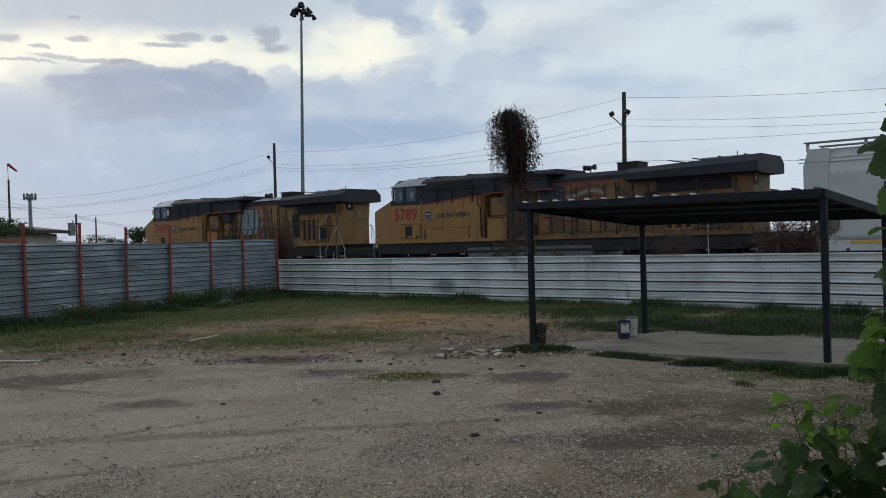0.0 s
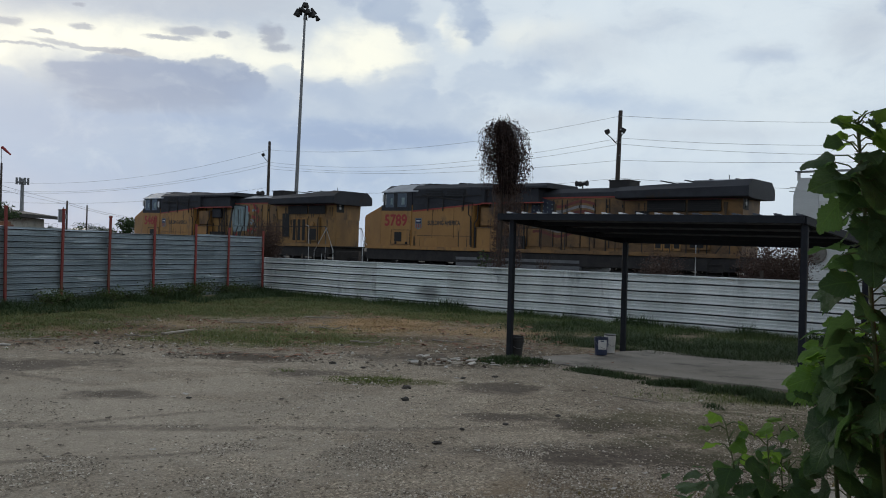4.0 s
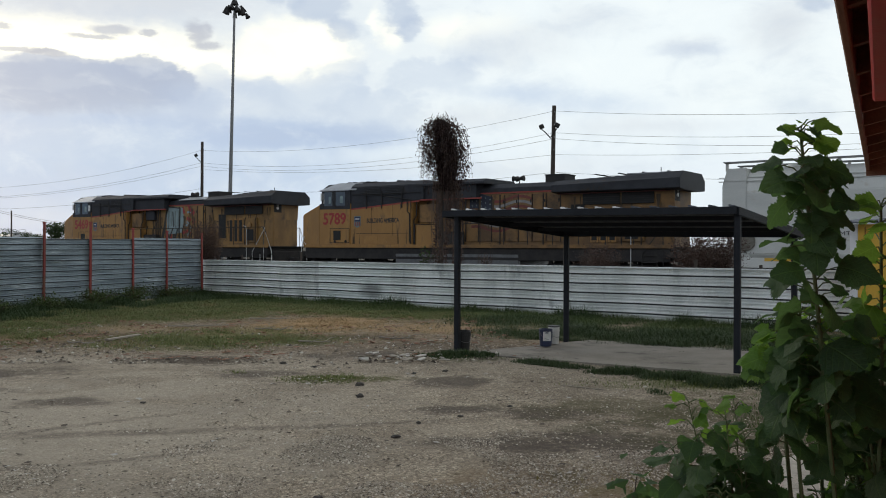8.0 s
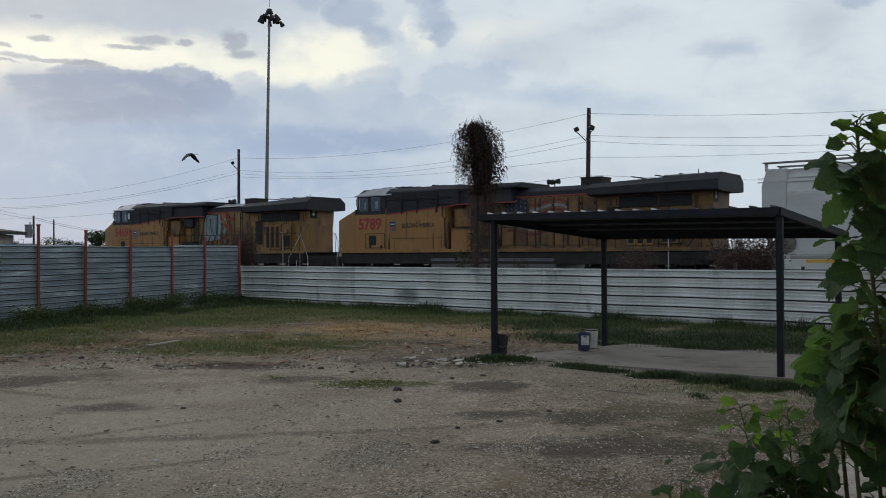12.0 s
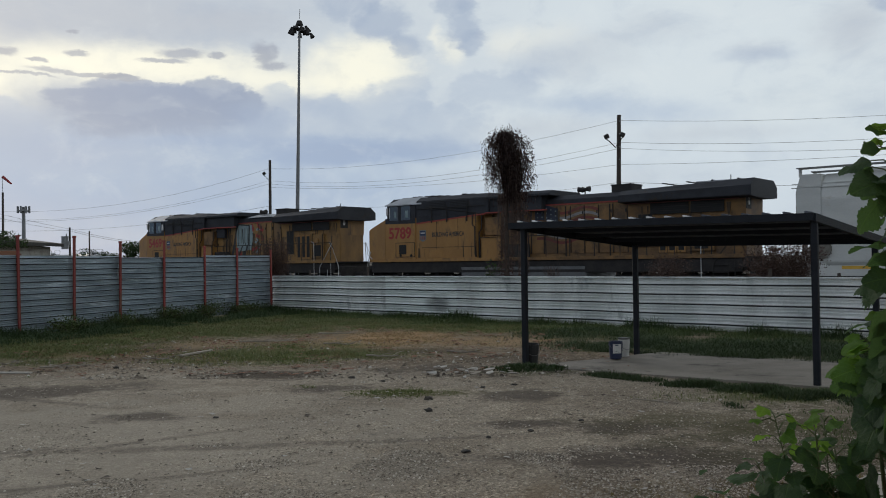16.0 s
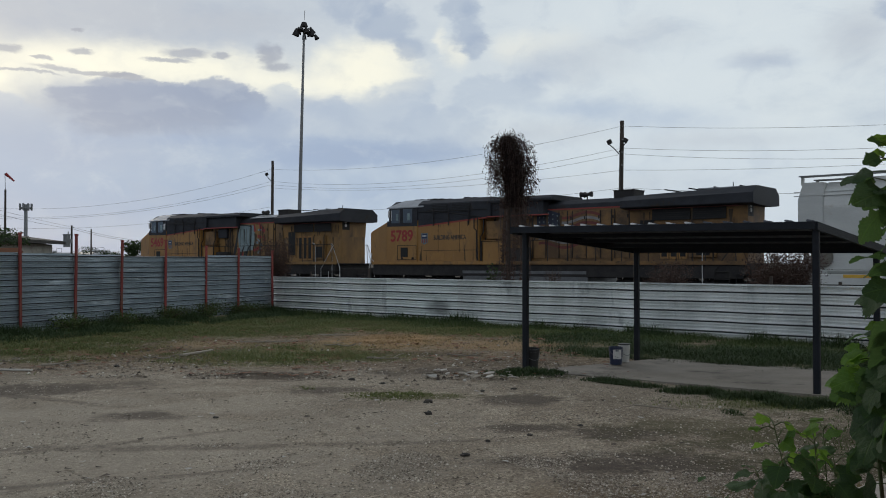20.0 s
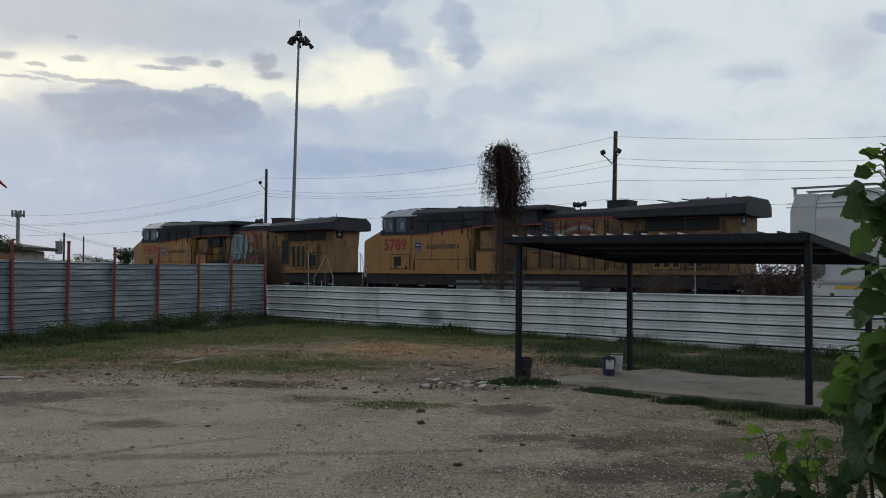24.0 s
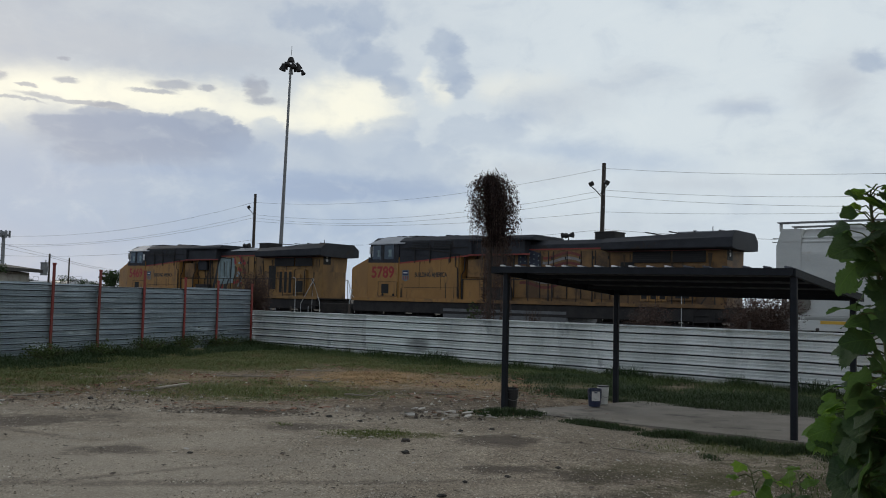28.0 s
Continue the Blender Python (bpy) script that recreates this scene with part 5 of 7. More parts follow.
def small_far_things():
    t = thing("transformer", "pale grey pole transformer drum", "transformer", pose(-51.3, 119.6, 4.0))
    part("drum", cyl((0, 0, 0), (0, 0, 1.6), .45, n=12), STEEL_GREY, t)
    part("lid", cyl((0, 0, 1.6), (0, 0, 1.75), .5, n=12), STEEL_GREY, t)
    part("bushing", cyl((.2, 0, 1.75), (.2, 0, 2.1), .07, n=6), STEEL_GREY, t)
    part("drum_bracket", box(.4, -.1, .5, .62, .1, 1.1), STEEL_GREY, t)
    w = thing("windsock", "red windsock on a thin staff", "windsock", pose(-74.9, 150, 14.3))
    part("staff", cyl((0, 0, 0), (-.1, 0, 2.9), .05, n=6), STEEL_GREY, w)
    part("sock", cyl((0, 0, 2.8), (1.4, .2, 1.55), .27, .14, 10), NUMBER_RED, w, "faded red cloth sock")
    m = thing("antenna_tower", "grey telephone mast with a crown of antennas", "antenna mast", pose(-119, 250, 0))
    part("shaft", cyl((0, 0, 0), (0, 0, 18.6), .6, .45, 10), STEEL_GREY, m)
    part("crown", cyl((0, 0, 17.4), (0, 0, 17.7), 1.6, n=12), STEEL_GREY, m)
    for k in range(8):
        a = 6.2832 * k / 8
        x, y = 1.6 * math.cos(a), 1.6 * math.sin(a)
        part("antenna", box(x - .25, y - .15, 16.9, x + .25, y + .15, 18.8, .03), STEEL_GREY, m)


small_far_things()


def wire(p, q, sag, r=.018):
    p, q = Vector(p), Vector(q)
    pts = [p.lerp(q, i / 14) - Vector((0, 0, sag * 4 * (i / 14) * (1 - i / 14))) for i in range(15)]
    ob = part("overhead_wire", tube(pts, r, 4), CABLE)
    tagged(ob, "thin black overhead wire between the poles", "wire", "overhead wires")


HI = (10.54, 51.75)
LO = (-15.6, 79.7)
NEXT = (38.0, 29.0)
for zh, zl, zn, sag in ((9.85, 10.3, 8.6, .9), (8.55, 9.2, 8.0, 1.0), (8.2, 8.9, 7.3, 1.0), (7.25, 8.6, 7.0, .6), (6.2, 6.6, 4.6, .5)):
    wire((*HI, zh), (*LO, zl), sag, .008)
    wire((*HI, zh), (*NEXT, zn), sag, .008)
for zl, zn, sag in ((10.3, 9.4, 2.6), (9.2, 8.4, 2.4), (8.9, 8.0, 2.2), (6.9, 6.8, 1.6)):
    wire((*LO, zl), (-60, 95, zn), sag, .009)
for z, s in ((6.75, .25), (6.5, .4)):
    wire((-50.8, 120, z), (-31.5, 44.2, z + .3), s, .014)
    wire((-50.8, 120, z), (-51.0, 150.2, z - 1.15), .3, .02)

# ==== vegetation ====


def leaf_material(name, a, b, clear, glow, veins=False):
    m = bpy.data.materials.new(name)
    m.use_nodes = True
    N = Nodes(m.node_tree)
    p = m.node_tree.nodes["Principled BSDF"]
    out = m.node_tree.nodes["Material Output"]
    isle = N.add("ShaderNodeNewGeometry").outputs["Random Per Island"]
    info = N.add("ShaderNodeObjectInfo").outputs["Random"]
    tex = N.add("ShaderNodeTexCoord").outputs["Object"]
    f = N.math("FRACT", N.math("ADD", isle, info))
    col = N.mix(f, a, b)
    col = N.mix(N.math("MULTIPLY", N.step(N.noise(tex, 45, 3), .4, .7), .35), col, a)
    p.inputs["Roughness"].default_value = .58
    p.inputs["Specular IOR Level"].default_value = .22
    if veins:
        # midrib and side veins, and a blotchy blade
        sep = N.add("ShaderNodeSeparateXYZ")
        N.put(sep.inputs[0], tex)
        side = N.math("ABSOLUTE", sep.outputs[1])
        wave = N.math("ABSOLUTE", N.math("SUBTRACT", N.math("FRACT", N.math("MULTIPLY", N.math("SUBTRACT", sep.outputs[0], N.math("MULTIPLY", side, .75)), 6.5)), .5))
        vein = N.math("MAXIMUM", N.step(side, .028, .008), N.math("MULTIPLY", N.step(wave, .09, .02), .7))
        col = N.mix(N.math("MULTIPLY", N.step(N.noise(tex, 5, 5, .7), .42, .66), .55), col, a)
        col = N.mix(N.math("MULTIPLY", vein, .4), col, glow)
        bn = N.add("ShaderNodeBump")
        bn.inputs["Strength"].default_value = .5
        bn.inputs["Distance"].default_value = .03
        N.put(bn.inputs["Height"], N.math("SUBTRACT", N.noise(tex, 9, 4), vein))
        N.put(p.inputs["Normal"], bn.outputs[0])
    N.put(p.inputs["Base Color"], col)
    tr = N.add("ShaderNodeBsdfTranslucent")
    N.put(tr.inputs[0], N.mix(.6, col, glow))
    mx = N.add("ShaderNodeMixShader")
    mx.inputs[0].default_value = clear
    N.put(mx.inputs[1], p.outputs[0])
    N.put(mx.inputs[2], tr.outputs[0])
    N.put(out.inputs[0], mx.outputs[0])
    return m


TURF_BLADE = leaf_material("turf_blades", c(.075, .105, .034), c(.22, .235, .095), .2, c(.25, .28, .09))
GRASS = leaf_material("grass_blades", c(.045, .075, .026), c(.115, .145, .055), .2, c(.18, .24, .07))
DRY_GRASS = leaf_material("dry_grass", c(.14, .115, .05), c(.30, .24, .12), .2, c(.35, .3, .12))
STRAW = leaf_material("straw", c(.32, .21, .11), c(.54, .39, .22), .15, c(.4, .3, .14))
WEED = leaf_material("dark_weeds", c(.028, .05, .02), c(.062, .092, .036), .15, c(.1, .15, .05))
SHRUB_LEAF = leaf_material("shrub_leaf", c(.042, .082, .038), c(.092, .150, .062), .44, c(.13, .25, .06), True)
YOUNG_LEAF = leaf_material("young_leaf", c(.09, .20, .03), c(.17, .31, .05), .5, c(.3, .5, .07), True)
DEAD_LEAF = leaf_material("dead_vine_leaf", c(.014, .008, .008), c(.036, .019, .016), .12, c(.10, .04, .03))
DRAPE_LEAF = leaf_material("dry_brown_leaf", c(.045, .028, .024), c(.10, .062, .05), .15, c(.14, .08, .06))
TREE_LEAF = leaf_material("tree_leaf", c(.02, .038, .014), c(.045, .07, .025), .2, c(.08, .13, .03))
STEM = surface("green_stem", c(.07, .10, .035), c(.13, .15, .06), 8, .7, 0, .1)
TWIG = surface("dry_twig", c(.05, .032, .024), c(.10, .065, .05), 8, .85, 0, .1)


def blades(name, spots, material, label, lean=.5, width=.008, category="grass"):
    """Grass: rows of x, y, z, height."""
    rng = np.random.default_rng(len(name) + len(spots))
    s = np.array(spots)
    n = len(s)
    a = rng.uniform(0, 6.2832, n)
    w = width * rng.uniform(.6, 1.5, n) * (1 + s[:, 3] * 1.2)
    tilt = rng.uniform(.05, lean, n) * s[:, 3]
    side = np.stack([np.cos(a), np.sin(a), np.zeros(n)], 1) * w[:, None]
    out = np.stack([-np.sin(a), np.cos(a), np.zeros(n)], 1) * tilt[:, None]
    base = s[:, :3]
    up = np.array([0, 0, 1.0])
    v = np.stack([base - side, base + side, base + out * .35 + up * (s[:, 3] * .6)[:, None] + side * .7, base + out * .35 + up * (s[:, 3] * .6)[:, None] - side * .7,
                  base + out + up * s[:, 3][:, None] * .98], 1).reshape(-1, 3)
    k = np.arange(n)[:, None] * 5
    quads = (k + np.array([0, 1, 2, 3])).tolist()
    tris = (k + np.array([3, 2, 4])).tolist()
    ob = new(name, raw_mesh(name, v.tolist(), quads + tris, material))
    tagged(ob, label, category, kind="stuff")


def strip(p, q, n, w0, w1, h0, h1, seed, gaps=.0, edge=1.0):
    """Spots beside the line from p to q, w0 to w1 metres to its right; higher near the line."""
    rng = random.Random(seed)
    p, q = Vector((*p, 0)), Vector((*q, 0))
    d = (q - p).normalized()
    side = Vector((d.y, -d.x, 0))
    rows = []
    while len(rows) < n:
        s, w = rng.random(), w0 + (w1 - w0) * rng.random() ** edge
        o = p.lerp(q, s) + side * w
        k = noise.noise(Vector((o.x * .9, o.y * .9, seed)))
        if rng.random() > (k - gaps + .45) * 2.2:
            continue
        h = (h0 + (h1 - h0) * rng.random() ** 1.6) * (.75 + .7 * k) * (1 - .5 * (w - w0) / max(.01, w1 - w0))
        rows.append((o.x, o.y, bumpy(o.x, o.y), max(.03, h)))
    return rows


blades("fence_weeds", strip(LEFT_END, CORNER, 30000, .02, 2.2, .06, .46, 3, .15, 1.6), WEED, "dark green weeds along the metal fence", 1.7, .0045, "weeds")
blades("fence_grass", strip(CORNER, RIGHT_END, 52000, .02, 2.4, .04, .24, 4, .05, 1.5), GRASS, "long green grass along the low fence", 1.7, .004)
blades("fence_weeds", strip(CORNER, RIGHT_END, 7000, .02, .8, .08, .40, 9, .45, 1.3), WEED, "dark weeds at the foot of the low fence", 1.6, .0045, "weeds")


def field(n, test, h0, h1, seed, x0, x1, y0, y1):
    rng = random.Random(seed)
    rows, tries = [], 0
    while len(rows) < n and tries < n * 30:
        tries += 1
        x, y = rng.uniform(x0, x1), rng.uniform(y0, y1)
        k = test(x, y) * (1 + 1.6 * noise.noise(Vector((x * 1.3, y * 1.3, seed)))) + noise.noise(Vector((x * 3.1, y * 3.1, seed))) * .35
        if rng.random() < k:
            rows.append((x, y, bumpy(x, y), h0 + (h1 - h0) * rng.random() * min(1, max(.2, k))))
    return rows


def inside(x, y):
    """Inside the yard's two fences."""
    t = (y - 32.4) / -.9244
    left = -6.25 - .3866 * t
    right = CORNER[1] + (x - CORNER[0]) * (RIGHT_END[1] - CORNER[1]) / (RIGHT_END[0] - CORNER[0])
    return x > left + .1 and y < right - .1


def turf_cover(x, y):
    if not inside(x, y):
        return 0.0
    return max(k * (1.15 - math.hypot((x - cx) / rx, (y - cy) / ry)) for cx, cy, rx, ry, k in TURF)


def dark_turf_cover(x, y):
    return inside(x, y) * max(k * (1.15 - math.hypot((x - cx) / rx, (y - cy) / ry)) for cx, cy, rx, ry, k in DARK_TURF)


blades("short_grass", field(110000, turf_cover, .02, .10, 11, -13, 12, 10, 31), TURF_BLADE, "thin short yellow-green grass on bare soil", 1.8, .004)
blades("short_grass", field(26000, dark_turf_cover, .03, .15, 26, 1, 12, 12, 23), WEED, "soft green grass behind the carport", 1.7, .004)
blades("dry_short_grass", field(34000, lambda x, y: inside(x, y) * min(.4, max(0, (y - 15.2) * .1)), .015, .06, 12, -12, 5, 14.3, 28), DRY_GRASS, "straw-coloured dry grass on soil", 1.6, .004)
near = lambda cx, cy, rx, ry: (lambda x, y: 1.0 - math.hypot((x - cx) / rx, (y - cy) / ry))
blades("dry_short_grass", field(26000, lambda x, y: .8 * turf_cover(x, y), .02, .09, 19, -13, 6, 13, 30), DRY_GRASS, "yellowed stalks among the short grass", 1.8, .0035)
blades("dry_short_grass", field(7000, lambda x, y: .7 * near(-1.2, 20.4, 1.7, 2.2)(x, y), .01, .06, 18, -4, 2, 17, 24), STRAW, "orange-tan straw on a low mound", 2.2, .005)
blades("grass_patch", field(1300, near(-.55, 12.0, .85, .65), .012, .045, 13, -2, 1, 11.2, 12.8), TURF_BLADE, "small flat grass patch in the gravel", 1.1, .006)
blades("grass_patch", field(1800, near(1.25, 14.15, .85, .4), .03, .12, 14, .2, 2.4, 13.5, 14.9), WEED, "green tuft round the carport post", .9, .007)
blades("grass_patch", field(3200, near(4.9, 8.4, 2.0, 2.2), .02, .08, 25, 2, 7, 6, 11), GRASS, "thin green grass beside the shrubs", 1.6, .004)
blades("grass_patch", field(700, near(1.2, 5.15, .4, .35), .02, .08, 28, .6, 2.0, 4.4, 5.7), GRASS, "green tuft beside the broken path", 1.2, .004)
blades("grass_patch", field(900, near(2.9, 6.2, 1.3, 1.1), .02, .10, 15, 1.2, 4.4, 5, 7.6), DRY_GRASS, "sparse grass beside the path", 1.0, .006)
blades("slab_edge_grass", strip((1.75, 14.0), (2.9, 13.0), 2600, -.05, .3, .015, .10, 27, .3, 1.2), WEED, "thin tufts at the slab corner", 1.5, .0045)
SLAB_TUFTS = ((2.95, 12.75, .35, .2), (3.5, 12.3, .6, .3), (4.1, 11.8, .7, .36), (4.7, 11.25, .75, .4), (5.3, 10.75, .7, .45))
blades("slab_edge_grass", field(11000, lambda x, y: 1.5 * max(near(*e)(x, y) for e in SLAB_TUFTS), .02, .12, 16, 2.4, 6.2, 10, 13.2), WEED, "grass along the edge of the slab", 1.5, .0045)
blades("slab_edge_grass", strip((2.6, 16.9), (8.2, 12.9), 34000, -2.4, -.05, .04, .24, 17, .0, 1.0), WEED, "tall grass behind the slab", 1.6, .0045, "weeds")


def leafy(name, spots, size, material, label, category, droop=.6, seed=1, parent=None):
    """Many small leaves, each a folded pair of quads: rows of x, y, z."""
    rng = np.random.default_rng(seed)
    s = np.array(spots)
    n = len(s)
    q = rng.normal(size=(n, 3))
    q[:, 2] = q[:, 2] * .5 - droop
    q /= np.linalg.norm(q, axis=1)[:, None]
    r = rng.normal(size=(n, 3))
    w = np.cross(q, r)
    w /= np.linalg.norm(w, axis=1)[:, None] + 1e-9
    nrm = np.cross(q, w)
    L = size * rng.uniform(.6, 1.5, n)[:, None]
    v = np.stack([s, s + q * L * .5 + w * L * .33 + nrm * L * .1, s + q * L, s + q * L * .5 - w * L * .33 + nrm * L * .1], 1).reshape(-1, 3)
    k = np.arange(n)[:, None] * 4
    me = raw_mesh(name, v.tolist(), (k + np.array([0, 1, 2])).tolist() + (k + np.array([0, 2, 3])).tolist(), material)
    ob = new(name, me)
    ob.parent = parent
    return tagged(ob, label, category)


def vine_post(x, y, post_h, top, bottom, width, n, seed, label):
    """A post under a hanging head of dead vine."""
    rng = random.Random(seed)
    root = thing("vine_covered_post", label, "overgrown post", pose(x, y, 0))
    part("post", cyl((0, 0, 0), (.02, 0, post_h), .07, .06, 8), POLE_WOOD, root)
    spots, low = [], []
    H = top - bottom

    def half(f):
        """Half width: a shaggy head, a waist, and a thin curtain below."""
        if f < .05:
            return width * (.35 + .55 * f / .05)
        if f < .20:
            return width * (.9 + .1 * (f - .05) / .15)
        if f < .40:
            return width * (1.0 - .38 * (f - .20) / .20)
        return width * (.62 + .12 * min(1, (f - .40) / .2))

    def shift(f):
        return .10 * width * math.sin(min(1.0, f / .4) * 3.1) + (.26 * width * min(1.0, max(0.0, (f - .12) / .3)))

    while len(spots) < n:
        f = rng.random() ** .9 * .46
        a = rng.uniform(0, 6.2832)
        lump = .85 + .6 * noise.noise(Vector((math.cos(a) * 1.3, math.sin(a) * 1.3, f * 9 + seed)))
        core = .56 if rng.random() < .74 else 1.15
        r = half(f) * core * math.sqrt(rng.random())
        spots.append((shift(f) + r * lump * math.cos(a), r * lump * math.sin(a), top - H * f))
    while len(low) < n * .16:
        f = .40 + .60 * rng.random()
        a = rng.uniform(0, 6.2832)
        r = half(f) * math.sqrt(rng.random())
        x = shift(f) + r * math.cos(a)
        if noise.noise(Vector((x * 6, f * 3, seed))) > -.1:
            low.append((x, r * math.sin(a), top - H * f))
    leafy("vine_leaf_mass", spots, .052, DEAD_LEAF, "dark brown tangled dead leaves", "", 1.3, seed, root)
    leafy("vine_curtain", low, .05, DRAPE_LEAF, "thin brown curtain of dry leaves", "", 1.3, seed + 5, root)
    part("vine_core", tube([(shift(f), 0, top - H * f) for f in (.05, .12, .2, .3, .42)], width * .28, 9, None, .8), DEAD_LEAF, root)
    bm = bmesh.new()
    tips = []
    for k in range(170):
        a = rng.uniform(0, 6.2832)
        f0 = rng.uniform(0, .30)
        r = half(f0)
        p = Vector((shift(f0) + r * .5 * math.cos(a), r * .5 * math.sin(a), top - H * f0))
        pts = [p]
        out = Vector((math.cos(a), math.sin(a), 0)) * rng.uniform(.2, .42) * width
        L = rng.uniform(.2, .8) * H * .30
        for i in range(1, 7):
            f = i / 6
            q = p + out * (1 - (1 - f) ** 2) * 1.6 + Vector((rng.uniform(-.04, .04), rng.uniform(-.04, .04), rng.uniform(.1, .3) * math.sin(f * 2.4) - L * f * f))
            pts.append(q)
            for _ in range(3):
                tips.append((q.x + rng.gauss(0, .03), q.y + rng.gauss(0, .03), q.z + rng.gauss(0, .04)))
        tube(pts, .005, 3, bm, .5)
    for k in range(90):
        a, rr = rng.uniform(0, 6.2832), math.sqrt(rng.random())
        f0, f1 = rng.uniform(.3, .5), rng.uniform(.6, 1.0)
        pts = []
        for i in range(7):
            f = f0 + (f1 - f0) * i / 6
            pts.append((shift(f) + half(f) * rr * math.cos(a) + rng.gauss(0, .02), half(f) * rr * math.sin(a) + rng.gauss(0, .02), top - H * f))
        tube(pts, .006, 3, bm, .5)
    tagged(part("hanging_twig", bm, TWIG, root), "thin hanging twigs", kind="stuff")
    leafy("loose_vine_leaf", tips, .046, DEAD_LEAF, "", "", 1.3, seed + 1, root)


vine_post(1.90, 26.0, 4.9, 5.52, 1.0, .72, 22000, 21, "tall post smothered in dark dead vine")
vine_post(-11.44, 20.42, 3.2, 3.5, 2.05, .28, 2400, 22, "fence post topped with dead vine")


def dry_bush(x, y, h, w, seed, label, leaves, material, size=.05, z0=0.0):
    rng = random.Random(seed)
    root = thing("dry_bush" if material in (DEAD_LEAF, DRAPE_LEAF) else "bush", label, "bush", pose(x, y, z0))
    bm = bmesh.new()
    spots = []
    stems = 110 if material in (DEAD_LEAF, DRAPE_LEAF) else 40
    for k in range(stems):
        a, b = rng.uniform(0, 6.2832), rng.uniform(.2, 1)
        p = Vector((rng.uniform(-.1, .1), rng.uniform(-.1, .1), 0))
        pts = [p]
        goal = Vector((math.cos(a) * w * b, math.sin(a) * w * b, h * rng.uniform(.6, 1)))
        for i in range(1, 6):
            f = i / 5
            pts.append(Vector((goal.x * f ** 1.3, goal.y * f ** 1.3, goal.z * f)) + Vector((rng.uniform(-.08, .08), rng.uniform(-.08, .08), rng.uniform(-.05, .05))))
        tube(pts, .009, 4, bm, .3)
        for _ in range(leaves // stems):
            f = rng.uniform(.3, 1)
            i = min(4, int(f * 5))
            q = pts[i].lerp(pts[i + 1], f * 5 - i)
            spots.append((q.x + rng.gauss(0, .13 * w), q.y + rng.gauss(0, .13 * w), max(.02, q.z + rng.gauss(0, .1))))
    tagged(part("branch", bm, TWIG, root), "thin bare branches", kind="stuff")
    leafy("foliage", spots, size, material, "", "", .3, seed, root)


dry_bush(5.75, 22.6, 1.8, .7, 31, "brown leafless bush behind the low fence", 7000, DRAPE_LEAF, .04)
dry_bush(8.05, 20.9, 2.2, .95, 32, "brown twiggy bush behind the low fence", 26000, DRAPE_LEAF, .04)
dry_bush(-6.55, 34.2, 2.75, .72, 33, "brown dry bush by the fence corner", 13000, DRAPE_LEAF, .045)
dry_bush(1.5, 26.4, 1.8, .22, 34, "small green plant behind the low fence", 350, WEED, .09)
dry_bush(3.1, 25.0, 1.6, .25, 37, "small grey plant behind the low fence", 200, DEAD_LEAF, .06)
dry_bush(1.50, 4.74, .42, .17, 38, "small leafy weed beside the broken path", 160, SHRUB_LEAF, .085)
for k, (x, y, h, w) in enumerate(((-8.75, 27.0, .42, .9), (-8.0, 28.6, .5, 1.1), (-9.4, 25.0, .3, .8), (-7.2, 30.2, .36, 1.0), (-10.1, 23.2, .3, .9))):
    dry_bush(x + .35, y - .1, h, w, 40 + k, "dark leafy weed clump at the fence", 1900, GRASS, .05)


def far_tree(x, y, h, w, seed, n=1500, trunk=True):
    rng = random.Random(seed)
    root = thing("tree", "dark green tree far behind the fence", "tree", pose(x, y, 0), "far trees")
    bm = cyl((0, 0, 0), (0, 0, h * .6), .14, .08, 7)
    for k in range(6):
        a = k * 1.05
        tube([(0, 0, h * .35), (math.cos(a) * w * .4, math.sin(a) * w * .4, h * .65), (math.cos(a) * w * .7, math.sin(a) * w * .7, h * .8)], .05, 4, bm, .4)
    part("trunk", bm, POLE_WOOD, root)
    spots = []
    lobes = [(rng.gauss(0, w * .42), rng.gauss(0, w * .42), h * rng.uniform(.45, .86), w * rng.uniform(.3, .5)) for _ in range(9)]
    for _ in range(n):
        lx, ly, lz, lr = rng.choice(lobes)
        v = Vector((rng.gauss(0, 1), rng.gauss(0, 1), rng.gauss(0, .8))).normalized() * lr * rng.uniform(.55, 1.1)
        spots.append((lx + v.x, ly + v.y, lz + v.z))
    leafy("crown", spots, .22 if n > 1000 else .3, TREE_LEAF, "", "", .2, seed, root)


for k, (x, y, h, w) in enumerate(((-33.6, 95, 5.0, 1.7), (-76, 190, 5.2, 2.6), (-72, 186, 4.8, 2.2), (-80, 195, 5.0, 2.6), (-104, 190, 7.0, 4), (-112, 196, 7.4, 4), (-68, 200, 4.8, 3))):
    far_tree(x, y, h, w, 50 + k)


